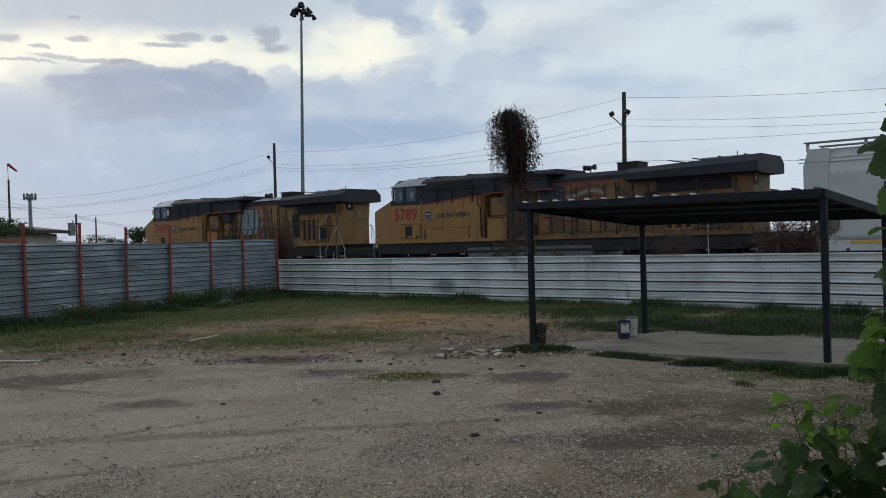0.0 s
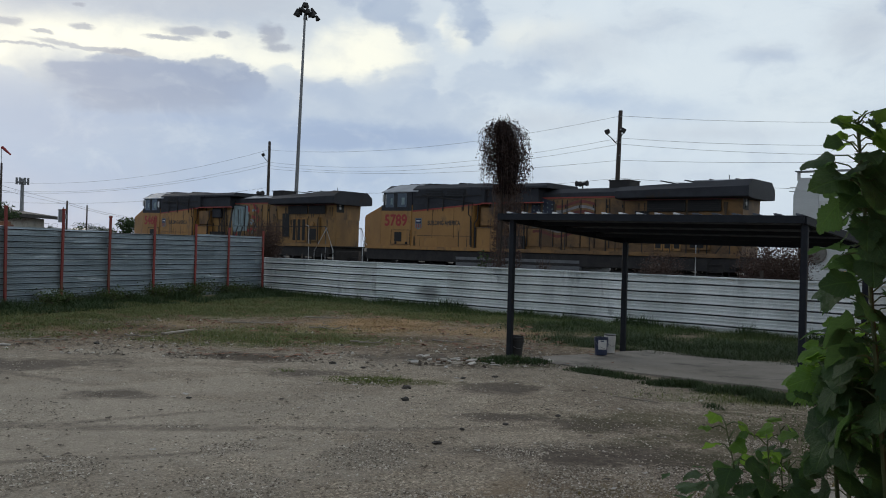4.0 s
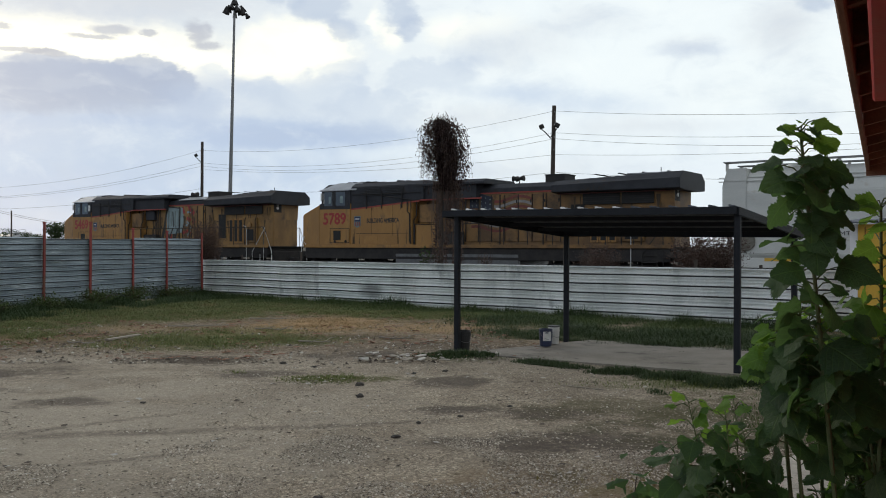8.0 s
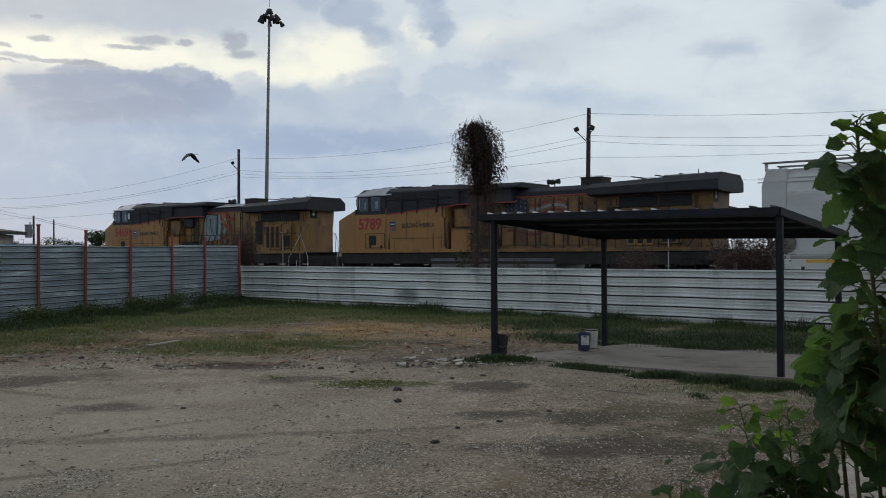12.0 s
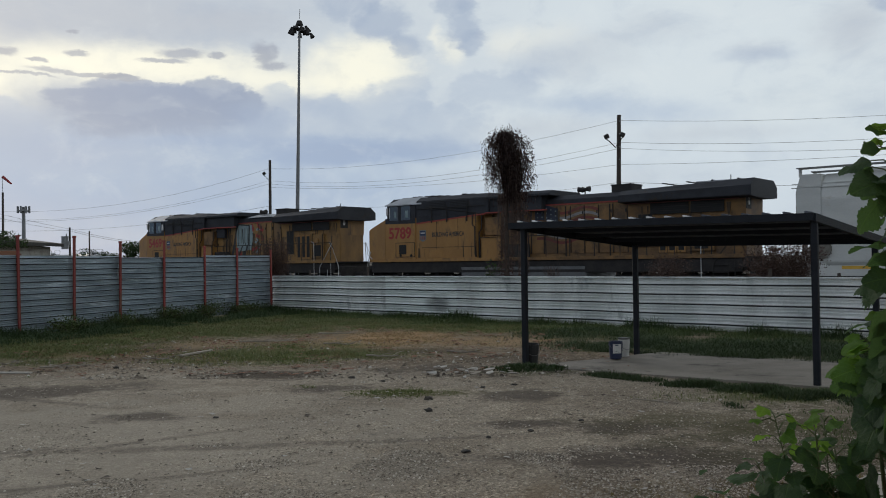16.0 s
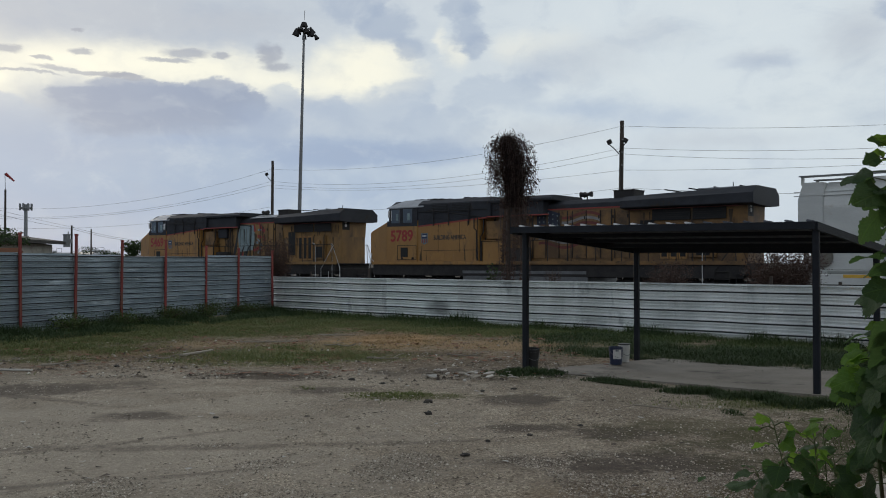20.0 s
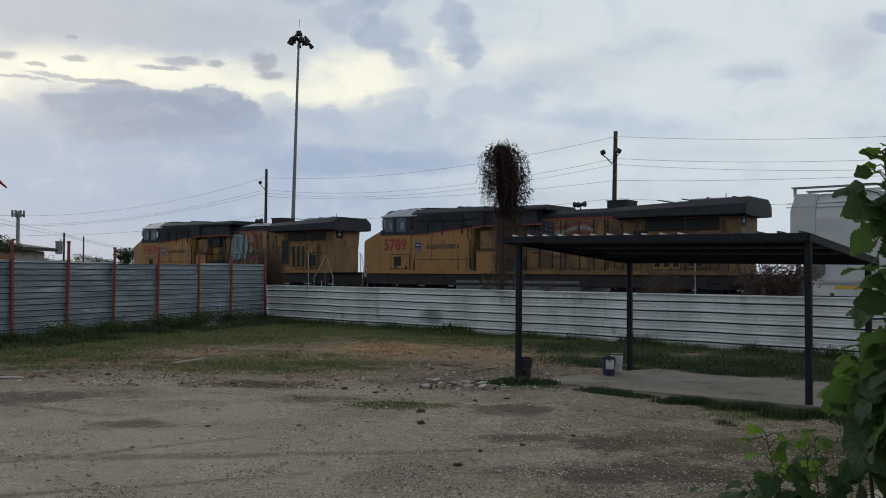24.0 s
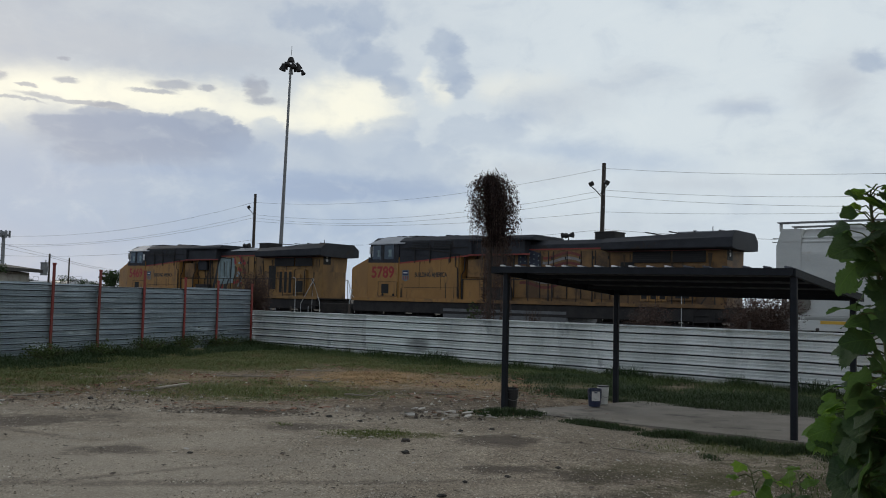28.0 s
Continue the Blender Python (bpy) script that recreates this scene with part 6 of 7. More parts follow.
# ==== buildings beyond and beside the yard ====


def left_building():
    root = thing("warehouse", "low pale warehouse with an overgrown dark roof", "building")
    part("wall", prism([(-38, 0), (-20.9, 0), (-20.9, 2.76), (-38, 5.0)], 40, 47), surface("pale_render", c(.38, .36, .32), c(.5, .48, .43), 1.5, .9, 0, .2, 30, spots=c(.25, .22, .18)), root, "stained pale wall")
    part("roof", prism([(-38.4, 5.05), (-20.4, 2.77), (-20.4, 2.94), (-38.4, 5.25)], 39.5, 47.5), surface("dark_roofing", c(.035, .032, .03), c(.06, .055, .05), 3, .85), root, "dark sloping roof edge")
    part("band", box(-38, 39.94, 1.9, -20, 39.99, 2.2), WOOD_BROWN, root)
    v = thing("roof_creeper", "dark green creeper spread over the roof edge", "creeper")
    rng = random.Random(71)
    spots = []
    for _ in range(9000):
        x = rng.uniform(-27.6, -20.1)
        z = 2.42 + (-17.3 - x) * .1265
        b = .55 + .55 * noise.noise(Vector((x * .9, 2, 3))) if x < -20.5 else .4
        if x > -23.1:
            b *= 1.0 + .9 * math.sin(max(0.0, min(1.0, (-20.3 - x) / 2.8)) * 3.14)
        spots.append((x + rng.gauss(0, .12), rng.uniform(39.3, 43), z + rng.uniform(-.35, .8) * b * .75))
    leafy("foliage", spots, .11, WEED, "", "", .3, 71, v)
    part("stem", tube([(-20.6, 39.4, 0), (-21.0, 39.4, 1.6), (-21.9, 39.6, 2.9)], .04, 5), TWIG, v)
    b = thing("beam_stack", "brown timber beams stacked by the warehouse", "timber", pose(-21.3, 37.5, 0))
    for k in range(3):
        part("beam", box(-3.2, k * .25, 2.2 - .12 * k, 3.2, k * .25 + .2, 2.42 - .12 * k, .02), WOOD_BROWN, b)
    for x in (-2.6, 2.6):
        part("stack_leg", box(x - .08, 0, 0, x + .08, .7, 1.98), WOOD_BROWN, b)


left_building()
EAVE0, EAVE1 = Vector((-1.02, -1.46, 0)), Vector((4.56, 7.92, 0))


def porch():
    d = (EAVE1 - EAVE0)
    L = d.length
    root = thing("porch", "red-painted timber porch roof with exposed rafters", "porch", along(EAVE0, EAVE1))
    # x runs along the eave, minus y goes to the house
    part("fascia", box(0, -.03, 2.47, L, 0, 2.66, .006), WOOD_BROWN, root, "weathered red-brown fascia board")
    part("fascia_end", prism([(L, 2.42), (L + .03, 2.42), (L + .03, 2.7), (L, 2.7)], -.22, 0), WOOD_BROWN, root)
    bm = bmesh.new()
    vs = [bm.verts.new(v) for v in ((0, -.03, 2.62), (L, -.03, 2.62), (L, -2.6, 3.25), (0, -2.6, 3.25), (0, -.03, 2.66), (L, -.03, 2.66), (L, -2.6, 3.29), (0, -2.6, 3.29))]
    for f in ((0, 3, 2, 1), (4, 5, 6, 7), (0, 1, 5, 4), (2, 3, 7, 6), (0, 4, 7, 3), (1, 2, 6, 5)):
        bm.faces.new([vs[k] for k in f])
    part("roof_deck", bm, WOOD_BROWN, root, "brown boarded roof underside")
    n = int(L / .6)
    for i in range(n + 1):
        x = .1 + (L - .2) * i / n
        bm = bmesh.new()
        vs = [bm.verts.new((x + s, y, z)) for s in (-.022, .022) for y, z in ((-.03, 2.5), (-2.6, 3.13), (-2.6, 3.25), (-.03, 2.62))]
        for f in ((0, 1, 2, 3), (7, 6, 5, 4), (0, 4, 5, 1), (2, 6, 7, 3), (0, 3, 7, 4), (1, 5, 6, 2)):
            bm.faces.new([vs[k] for k in f])
        part("rafter", bm, WOOD_BROWN, root)
    part("beam", box(0, -.20, 2.40, 6.2, -.09, 2.56, .01), RED_PAINT, root, "red porch beam")
    p = along(EAVE0, EAVE1).inverted() @ Vector((.614, .905, 0))
    part("post", box(p.x - .05, p.y - .05, 0, p.x + .05, p.y + .05, 2.6, .006), RED_PAINT, root, "red-painted square porch post")
    part("house_wall", box(-.5, -2.75, 0, L, -2.6, 3.3), RED_PAINT, root)


porch()


def yellow_shed():
    root = thing("yellow_shed", "small yellow shed with white corner trim and a tin roof", "shed", along((9.2, 16.4), (12.2, 13.75)))
    part("wall", box(0, 0, 0, 4.0, 1.0, 2.2), YELLOW_PAINT, root)
    for x in (0, 1.9, 3.9):
        part("corner_trim", box(x - .06, -.03, 0, x + .08, .0, 2.2, .005), WHITE_PAINT, root, "white corner board" if x == 0 else "")
    for i in range(8):
        part("siding_seam", box(.2 + i * .48, -.008, .1, .215 + i * .48, 0, 2.15), WOOD_BROWN, root)
    n = 24
    verts = [(-.25 + 4.5 * i / n, y, 2.24 + (.02 if i % 2 else 0) + (y + .3) * .06) for y in (-.3, 1.2) for i in range(n + 1)]
    faces = [(i, i + 1, n + 2 + i, n + 1 + i) for i in range(n)]
    k = len(verts)
    verts += [(x, y, z - .03) for x, y, z in verts]
    faces += [tuple(v + k for v in f[::-1]) for f in faces] + [(i, i + k, i + 1 + k, i + 1) for i in range(n)]
    part("roof", raw_mesh("shed_roof", verts, faces, DARK_TIN), DARK_TIN, root, "dark corrugated tin roof")


yellow_shed()

# ==== near shrubs ====


def leaf_mesh(name, seed, material, lobes=1.0):
    """A broad leaf with a pointed tip, shallow lobes and coarse teeth, folded at its midrib and drooping: x along it, 1 long."""
    rnd = random.Random(seed)
    n = 23
    mid, rims = [], ([], [])
    bend, fold, twist, phase = rnd.uniform(.15, .55), rnd.uniform(-.12, .22), rnd.uniform(-.25, .25), rnd.uniform(0, 6.28)
    for i in range(n):
        f = i / (n - 1)
        w = .50 * math.sin(math.pi * f ** .72) ** .62 * (1 - .16 * f)
        lobe = .13 * math.cos(6.2832 * (f * 2.1 - .15)) * lobes
        tooth = (.11 if i % 2 else -.10) * lobes
        x0 = f + .03 - .14 * (1 - f) * math.sin(math.pi * f)
        z = -bend * f * f
        for s, side in ((1, rims[0]), (-1, rims[1])):
            ww = w * (1 + (tooth + lobe) * rnd.uniform(.5, 1.4)) if 0 < i < n - 1 else 0.0
            side.append((x0 if 0 < i < n - 1 else f, s * ww, z + ww * (fold + s * twist * f) + .07 * math.sin(f * 10 + phase * s) * (ww / .45) - .25 * ww * ww))
        mid.append((f, 0, z))
    faces = []
    for i in range(n - 1):
        faces.append((i, i + 1, n + i + 1, n + i))
        faces.append((i + 1, i, 2 * n + i, 2 * n + i + 1))
    return raw_mesh(name, mid + rims[0] + rims[1], faces, material, True)


LEAVES = [leaf_mesh("leaf", k, SHRUB_LEAF, 1 if k % 3 else .5) for k in range(9)]
YOUNG = [leaf_mesh("leaf", 20 + k, YOUNG_LEAF, 1) for k in range(3)]
for me in LEAVES + YOUNG:
    me.transform(Matrix.Diagonal((1, 1.12, 1, 1)))


def stem_leaves(root, pts, n, size0, size1, seed, young=.15, start=.15, spread=.10, thick=.009):
    """A stem with leaves all round it, larger towards its foot."""
    rnd = random.Random(seed)
    n = int(n * .8)
    pts = [Vector(p) for p in pts]
    part("stem", tube(pts, thick, 6, None, .45), STEM, root)
    twig = bmesh.new()
    for k in range(n):
        f = min(.999, start + (1.03 - start) * (k + .3 + rnd.random() * .6) / n)
        i = min(len(pts) - 2, int(f * (len(pts) - 1)))
        p = pts[i].lerp(pts[i + 1], f * (len(pts) - 1) - i)
        a = k * 2.4 + rnd.uniform(-.5, .5)
        size = size1 + (size0 - size1) * f + rnd.uniform(-.15, .2) * size1
        size *= rnd.uniform(.8, 1.4) * (1.0 if f < .93 else .75)
        reach = spread * rnd.uniform(.5, 1.35) * (1.15 - .75 * f)
        way = Vector((math.cos(a), math.sin(a), rnd.uniform(.1, .7)))
        q = p + way * reach
        tube([p, p + way * reach * .5 + Vector((0, 0, .01)), q], .0025, 3, twig, .8)
        new_leaf = f > 1 - young and rnd.random() < .8
        me = rnd.choice(YOUNG if new_leaf else LEAVES)
        ob = new("leaf", me)
        ob.parent = root
        tip = rnd.uniform(-50, 10) if f < .93 else rnd.uniform(-20, 45)
        ob.matrix_basis = pose(q.x, q.y, q.z, rnd.uniform(-55, 55), -tip, math.degrees(a) + rnd.uniform(-25, 25)) @ Matrix.Scale(size, 4)
    tagged(part("leaf_stalk", twig, STEM, root), "thin green leaf stalks", kind="stuff")


def tall_shrub():
    root = thing("tall_shrub", "tall green broad-leaved shrub beside the porch", "shrub")
    stem_leaves(root, [(1.52, 2.75, 0), (1.47, 2.68, .7), (1.36, 2.58, 1.3), (1.27, 2.5, 1.8), (1.225, 2.47, 2.08)], 110, .06, .105, 101, .06, .48, .10)
    stem_leaves(root, [(1.52, 2.75, 0), (1.42, 2.8, .7), (1.34, 2.72, 1.15), (1.30, 2.62, 1.56)], 66, .062, .098, 102, .05, .6, .085)
    stem_leaves(root, [(1.55, 2.75, 0), (1.60, 2.72, .8), (1.58, 2.66, 1.35), (1.54, 2.6, 1.88)], 76, .062, .098, 103, .22, .5, .09)
    stem_leaves(root, [(1.55, 2.8, 0), (1.56, 2.95, .7), (1.55, 3.0, 1.2), (1.52, 3.0, 1.5)], 60, .062, .098, 104, .1, .62, .09)
    stem_leaves(root, [(1.50, 2.85, 0), (1.42, 2.9, .8), (1.36, 2.85, 1.2), (1.33, 2.8, 1.47)], 44, .065, .102, 105, .16, .82, .10)


def low_shrub():
    root = thing("low_shrub", "low green broad-leaved shrub with bright young tips", "shrub")
    tips = ((1.05, 2.88, 1.25), (1.04, 3.0, 1.07), (1.16, 2.84, 1.21), (1.25, 2.9, 1.12), (1.15, 3.05, 1.09), (1.10, 2.72, .99), (1.30, 3.1, 1.19), (1.08, 2.8, .95), (1.32, 2.95, .98), (1.22, 2.86, 1.02))
    for k, (x, y, z) in enumerate(tips):
        stem_leaves(root, [(1.26, 2.95, 0), ((x + 1.26) / 2 + .02, (y + 2.95) / 2, z * .6), (x, y, z)], 26, .062, .104, 120 + k, .10 if k in (0, 2, 6) else .0, .58, .10, .004)


def back_shrub():
    root = thing("bushy_shrub", "dense dark green shrub close to the porch post", "shrub")
    tips = ((1.80, 2.62, 1.64), (1.95, 2.85, 1.78), (1.72, 2.9, 1.3), (1.85, 2.55, 1.2), (2.05, 3.05, 1.5), (1.65, 2.6, .95), (1.5, 2.85, .9), (1.95, 3.1, 1.1), (1.75, 2.7, 1.0), (2.1, 2.9, 1.65), (1.54, 2.76, 1.42), (1.6, 2.84, 1.58), (1.56, 2.7, 1.2), (1.66, 3.1, 1.2), (1.5, 2.9, .92), (1.66, 2.95, 1.02), (1.62, 2.95, 1.4), (1.7, 3.2, 1.3))
    for k, (x, y, z) in enumerate(tips):
        stem_leaves(root, [(1.8, 2.85, 0), ((x + 1.8) / 2, (y + 2.85) / 2, z * .55), (x, y, z)], 27, .066, .10, 140 + k, .4 if k in (0, 1, 9, 13) else .05, .5, .11)


tall_shrub()
low_shrub()
back_shrub()


# ==== loose things in the yard ====


def bucket(x, y, z, material, label, r=.145, h=.36, lid=False, lean=0, mark=None):
    root = thing("bucket", label, "bucket", pose(x, y, z, lean, 0, 20), "paint buckets")
    bm = bmesh.new()
    prof = [(.0, .0), (r * .84, 0), (r * .86, .01), (r * .98, h - .07), (r * 1.04, h - .07), (r * 1.04, h - .05), (r, h - .05), (r, h), (r * .93, h), (r * .80, .02), (0, .02)]
    n = 20
    rings = [[bm.verts.new((p * math.cos(6.2832 * k / n), p * math.sin(6.2832 * k / n), zz)) for k in range(n)] if p > 0 else [bm.verts.new((0, 0, zz))] for p, zz in prof]
    for a, b in zip(rings, rings[1:]):
        for k in range(n):
            q = [a[k % len(a)], a[(k + 1) % len(a)], b[(k + 1) % len(b)], b[k % len(b)]]
            bm.faces.new(list(dict.fromkeys(q)))
    bmesh.ops.recalc_face_normals(bm, faces=bm.faces)
    part("shell", bm, material, root)
    pts = [(r * 1.04 * math.cos(a), r * 1.04 * math.sin(a), h - .06 - .12 * math.sin(a)) for a in (i * math.pi / 10 for i in range(11))]
    part("handle", tube([(px, -abs(py), pz) for px, py, pz in pts], .004, 5), STEEL_GREY, root, "bent wire handle")
    if lid:
        part("lid", cyl((0, 0, h), (0, 0, h + .02), r * 1.06, n=20), LETTER_BLACK, root, "dark lid rim")
    if mark:
        part("label_patch", sect([(-.07, .1), (.07, .1), (.07, .26), (-.07, .26)], r * .99, r * 1.005), mark, root, at=pose(0, 0, 0, 0, 0, -110))
    return root


BLUE_PLASTIC = surface("blue_plastic", c(.016, .024, .06), c(.024, .036, .085), 4, .4, 0, .05)
WHITE_PLASTIC = surface("white_plastic", c(.5, .5, .47), c(.66, .66, .63), 4, .45, 0, .05, spots=c(.3, .28, .24))
BLACK_PLASTIC = surface("black_plastic", c(.015), c(.025), 4, .5, 0, .05)
bucket(2.97, 15.25, .022, BLUE_PLASTIC, "dark blue plastic bucket with a white label on the slab", .118, .30, mark=WHITE_PLASTIC)
bucket(3.19, 15.62, .022, WHITE_PLASTIC, "white plastic bucket with a dark rim", .10, .30, True)
bucket(1.47, 14.82, .0, BLACK_PLASTIC, "black plastic pail beside the carport post", .13, .34, lean=4)
bucket(-10.95, 20.3, .0, WHITE_PLASTIC, "small white plastic pail standing by the fence", .11, .21, mark=LETTER_BLACK)


WOOD_PALE = surface("pale_wood", c(.36, .33, .29), c(.54, .51, .46), 4, .85, 0, .3, 60, stretch=(.2, 1, 1))


def plank(x, y, yaw, length, material, label, w=.09, h=.035):
    ob = part("plank", box(-length / 2, -w / 2, 0, length / 2, w / 2, h, .006), material, None, at=pose(x, y, bumpy(x, y) + .005, 0, 0, yaw))
    tagged(ob, label, "plank")


plank(-7.22, 14.75, -8, .82, WOOD_PALE, "pale wooden plank lying on the gravel", .07, .028)
plank(-4.8, 17.25, 70, 1.0, WOOD_GREY, "weathered grey plank lying in the grass")
plank(2.6, 10.9, -42, .62, WOOD_GREY, "thin pale stick lying on the gravel", .018, .015)
plank(-8.3, 14.2, 4, .7, ROCK_DARK, "dark strip of wood on the gravel", .07)


def branch(x, y, yaw, length, label):
    """A crooked dry stick with two side twigs."""
    rnd = random.Random(int(length * 100) + int(yaw))
    pts = [(-length / 2 + length * i / 5, rnd.uniform(-.05, .05) * length, .02 + rnd.uniform(0, .03)) for i in range(6)]
    root = thing("dry_branch", label, "branch", pose(x, y, bumpy(x, y), 0, 0, yaw))
    part("limb", tube(pts, .018, 6, None, .5), WOOD_GREY, root)
    for i in (2, 4):
        px, py, pz = pts[i]
        part("twig", tube([pts[i], (px + .12, py + .12 * (i - 3), pz + .05), (px + .22, py + .2 * (i - 3), pz + .06)], .008, 5, None, .5), WOOD_GREY, root)


for x, y, yaw, length in ((-6.6, 15.5, 12, .8), (-5.3, 16.4, -20, .6), (-3.9, 19.8, 5, 1.3), (-2.2, 18.7, -14, .7), (-7.9, 15.1, 30, .5), (-1.1, 16.2, 8, .6), (.4, 16.9, -25, .7), (-2.6, 21.6, 3, .9)):
    branch(x, y, yaw, length, "grey dry branch lying on the bare soil")


def lump(name, x, y, s, material, label, category, seed, flat=.6):
    rnd = random.Random(seed)
    bm = bmesh.new()
    bmesh.ops.create_icosphere(bm, subdivisions=2, radius=s)
    for v in bm.verts:
        v.co *= 1 + .6 * noise.noise(v.co / s * 1.5 + Vector((seed * 3.1, 0, 0)))
        v.co.z = max(-s * .3, v.co.z * flat)
        v.co.x *= 1.2
    ob = part(name, bm, material, None, at=pose(x, y, bumpy(x, y) + s * .25, 0, 0, rnd.uniform(0, 180)))
    tagged(ob, label, category)


lump("stone", -.17, 10.45, .045, ROCK_DARK, "black lump of rubble on the gravel", "stone", 1)
lump("stone", -.19, 11.3, .05, ROCK_DARK, "dark brown lump of rubble on the gravel", "stone", 2)
lump("stone", -.38, 6.3, .035, ROCK_DARK, "small dark clod on the gravel", "stone", 3, .4)
for k, (x, y, s) in enumerate(((.9, 9.2, .03), (.45, 8.9, .028), (1.5, 9.7, .03), (-2.6, 10.2, .03), (.2, 8.2, .035), (1.0, 12.6, .035), (.55, 12.4, .035), (-.9, 13.2, .04), (-1.4, 13.6, .05), (-5.6, 15.2, .05))):
    lump("stone", x, y, s, ROCK_DARK, "dark flat clod lying on the gravel", "stone", 10 + k, .45)


def debris_pile():
    root = thing("rubble_pile", "scatter of pale broken board and tile pieces", "rubble", pose(.35, 13.7, 0))
    rnd = random.Random(77)
    for k in range(26):
        x, y = rnd.gauss(0, .35), rnd.gauss(0, .3)
        s = rnd.uniform(.04, .13)
        pts = [(s * math.cos(a + rnd.uniform(-.3, .3)) * rnd.uniform(.7, 1.2), s * .6 * math.sin(a)) for a in (0, 1.2, 2.4, 3.7, 5.0)]
        bm = prism(pts, 0, .015)
        part("shard", bm, WOOD_PALE if k % 3 else WOOD_GREY, root, at=pose(x, y, .02 + rnd.uniform(0, .03), 90 + rnd.uniform(-14, 14), rnd.uniform(-12, 12), rnd.uniform(0, 360)))


debris_pile()


def flat_pad(name, pts, z, material, label, category, seed):
    """A thin broken slab with an uneven outline."""
    rnd = random.Random(seed)
    ring = []
    for (ax, ay), (bx, by) in zip(pts, pts[1:] + pts[:1]):
        k = max(2, int(math.hypot(bx - ax, by - ay) / .12))
        for i in range(k):
            f = i / k
            ring.append((ax + (bx - ax) * f + rnd.uniform(-.035, .035), ay + (by - ay) * f + rnd.uniform(-.035, .035)))
    bm = bmesh.new()
    top = [bm.verts.new((x, y, z + noise.noise(Vector((x * 2, y * 2, seed))) * .006)) for x, y in ring]
    low = [bm.verts.new((x * 1.0, y, -.08)) for x, y in ring]
    bm.faces.new(top)
    n = len(ring)
    for i in range(n):
        bm.faces.new((low[i], low[(i + 1) % n], top[(i + 1) % n], top[i]))
    bmesh.ops.recalc_face_normals(bm, faces=bm.faces)
    ob = part(name, bm, material)
    tagged(ob, label, category, kind="structure")


ASPHALT = surface("worn_asphalt", c(.14, .125, .10), c(.30, .27, .225), 2.5, .95, 0, 1.0, 70, spots=c(.075, .07, .06), spot_scale=9, amount=.6)
flat_pad("pavement", [(-4.5, 2.2), (-2.2, 3.1), (-1.3, 4.1), (-.85, 4.6), (-.62, 4.86), (-.48, 4.98), (-.22, 4.9), (.0, 4.78), (.4, 4.6), (.9, 4.55), (1.25, 4.4), (1.7, 4.2), (1.5, 1.0), (.5, -2), (-5, -2)], .008, ASPHALT, "crumbling grey asphalt edge in front of the porch", "pavement", 5)
flat_pad("path", [(1.33, 4.85), (1.5, 4.5), (2.4, 4.2), (3.3, 5.5), (4.1, 6.6), (3.9, 7.1), (3.5, 7.05), (2.76, 6.55), (2.28, 6.26), (1.95, 5.7), (1.66, 5.21)], .06, surface("pale_concrete", c(.42, .385, .32), c(.56, .52, .445), 5, .9, 0, .9, 40, spots=c(.17, .15, .12), spot_scale=4, amount=.6), "pale broken concrete path beside the shrubs", "path", 6)


def gravel(name, n, x0, x1, y0, y1, s0, s1, material, label, seed, bias=1.6, mask=None):
    rng = np.random.default_rng(seed)
    y = y0 + (y1 - y0) * rng.random(n) ** bias
    x = x0 + (x1 - x0) * rng.random(n)
    x = x * (.35 + .65 * (y - y0 + 2) / (y1 - y0 + 2)) if mask is None else x
    s = s0 + (s1 - s0) * rng.random(n) ** 2.2
    z = np.array([bumpy(float(a), float(b)) for a, b in zip(x, y)])
    if mask:
        keep = np.array([mask(float(a), float(b)) for a, b in zip(x, y)])
        x, y, s, z = x[keep], y[keep], s[keep], z[keep]
    m = len(x)
    base = np.array([(1, 0, 0), (0, 1, 0), (-1, 0, 0), (0, -1, 0), (0, 0, .7), (0, 0, -.5)])
    a = rng.uniform(0, 6.28, m)
    v = base[None] * rng.uniform(.55, 1.3, (m, 6, 3)) * s[:, None, None]
    ca, sa = np.cos(a)[:, None], np.sin(a)[:, None]
    vx = v[:, :, 0] * ca - v[:, :, 1] * sa + x[:, None]
    vy = v[:, :, 0] * sa + v[:, :, 1] * ca + y[:, None]
    vz = v[:, :, 2] + z[:, None] + (s * .15)[:, None]
    verts = np.stack([vx, vy, vz], 2).reshape(-1, 3)
    f = np.array([(0, 1, 4), (1, 2, 4), (2, 3, 4), (3, 0, 4)])
    faces = (np.arange(m)[:, None, None] * 6 + f[None]).reshape(-1, 3)
    ob = new(name, raw_mesh(name, verts.tolist(), faces.tolist(), material))
    tagged(ob, label, "gravel", kind="stuff")


def pebble_material(name, tones):
    m = surface(name, c(.25, .22, .18), c(.42, .38, .31), 6, .9, 0, 0)
    N = Nodes(m.node_tree)
    p = m.node_tree.nodes["Principled BSDF"]
    isle = N.add("ShaderNodeNewGeometry").outputs["Random Per Island"]
    N.put(p.inputs["Base Color"], N.ramp(isle, tones))
    return m


PEBBLE = pebble_material("pebbles", [(0, c(.105, .083, .062)), (.2, c(.23, .192, .145)), (.5, c(.36, .305, .235)), (.85, c(.48, .42, .335)), (1, c(.72, .66, .56))])
RUBBLE = pebble_material("rubble_pieces", [(0, c(.06, .047, .036)), (.35, c(.15, .12, .09)), (.7, c(.27, .23, .18)), (.92, c(.38, .34, .28)), (1, c(.62, .58, .5))])
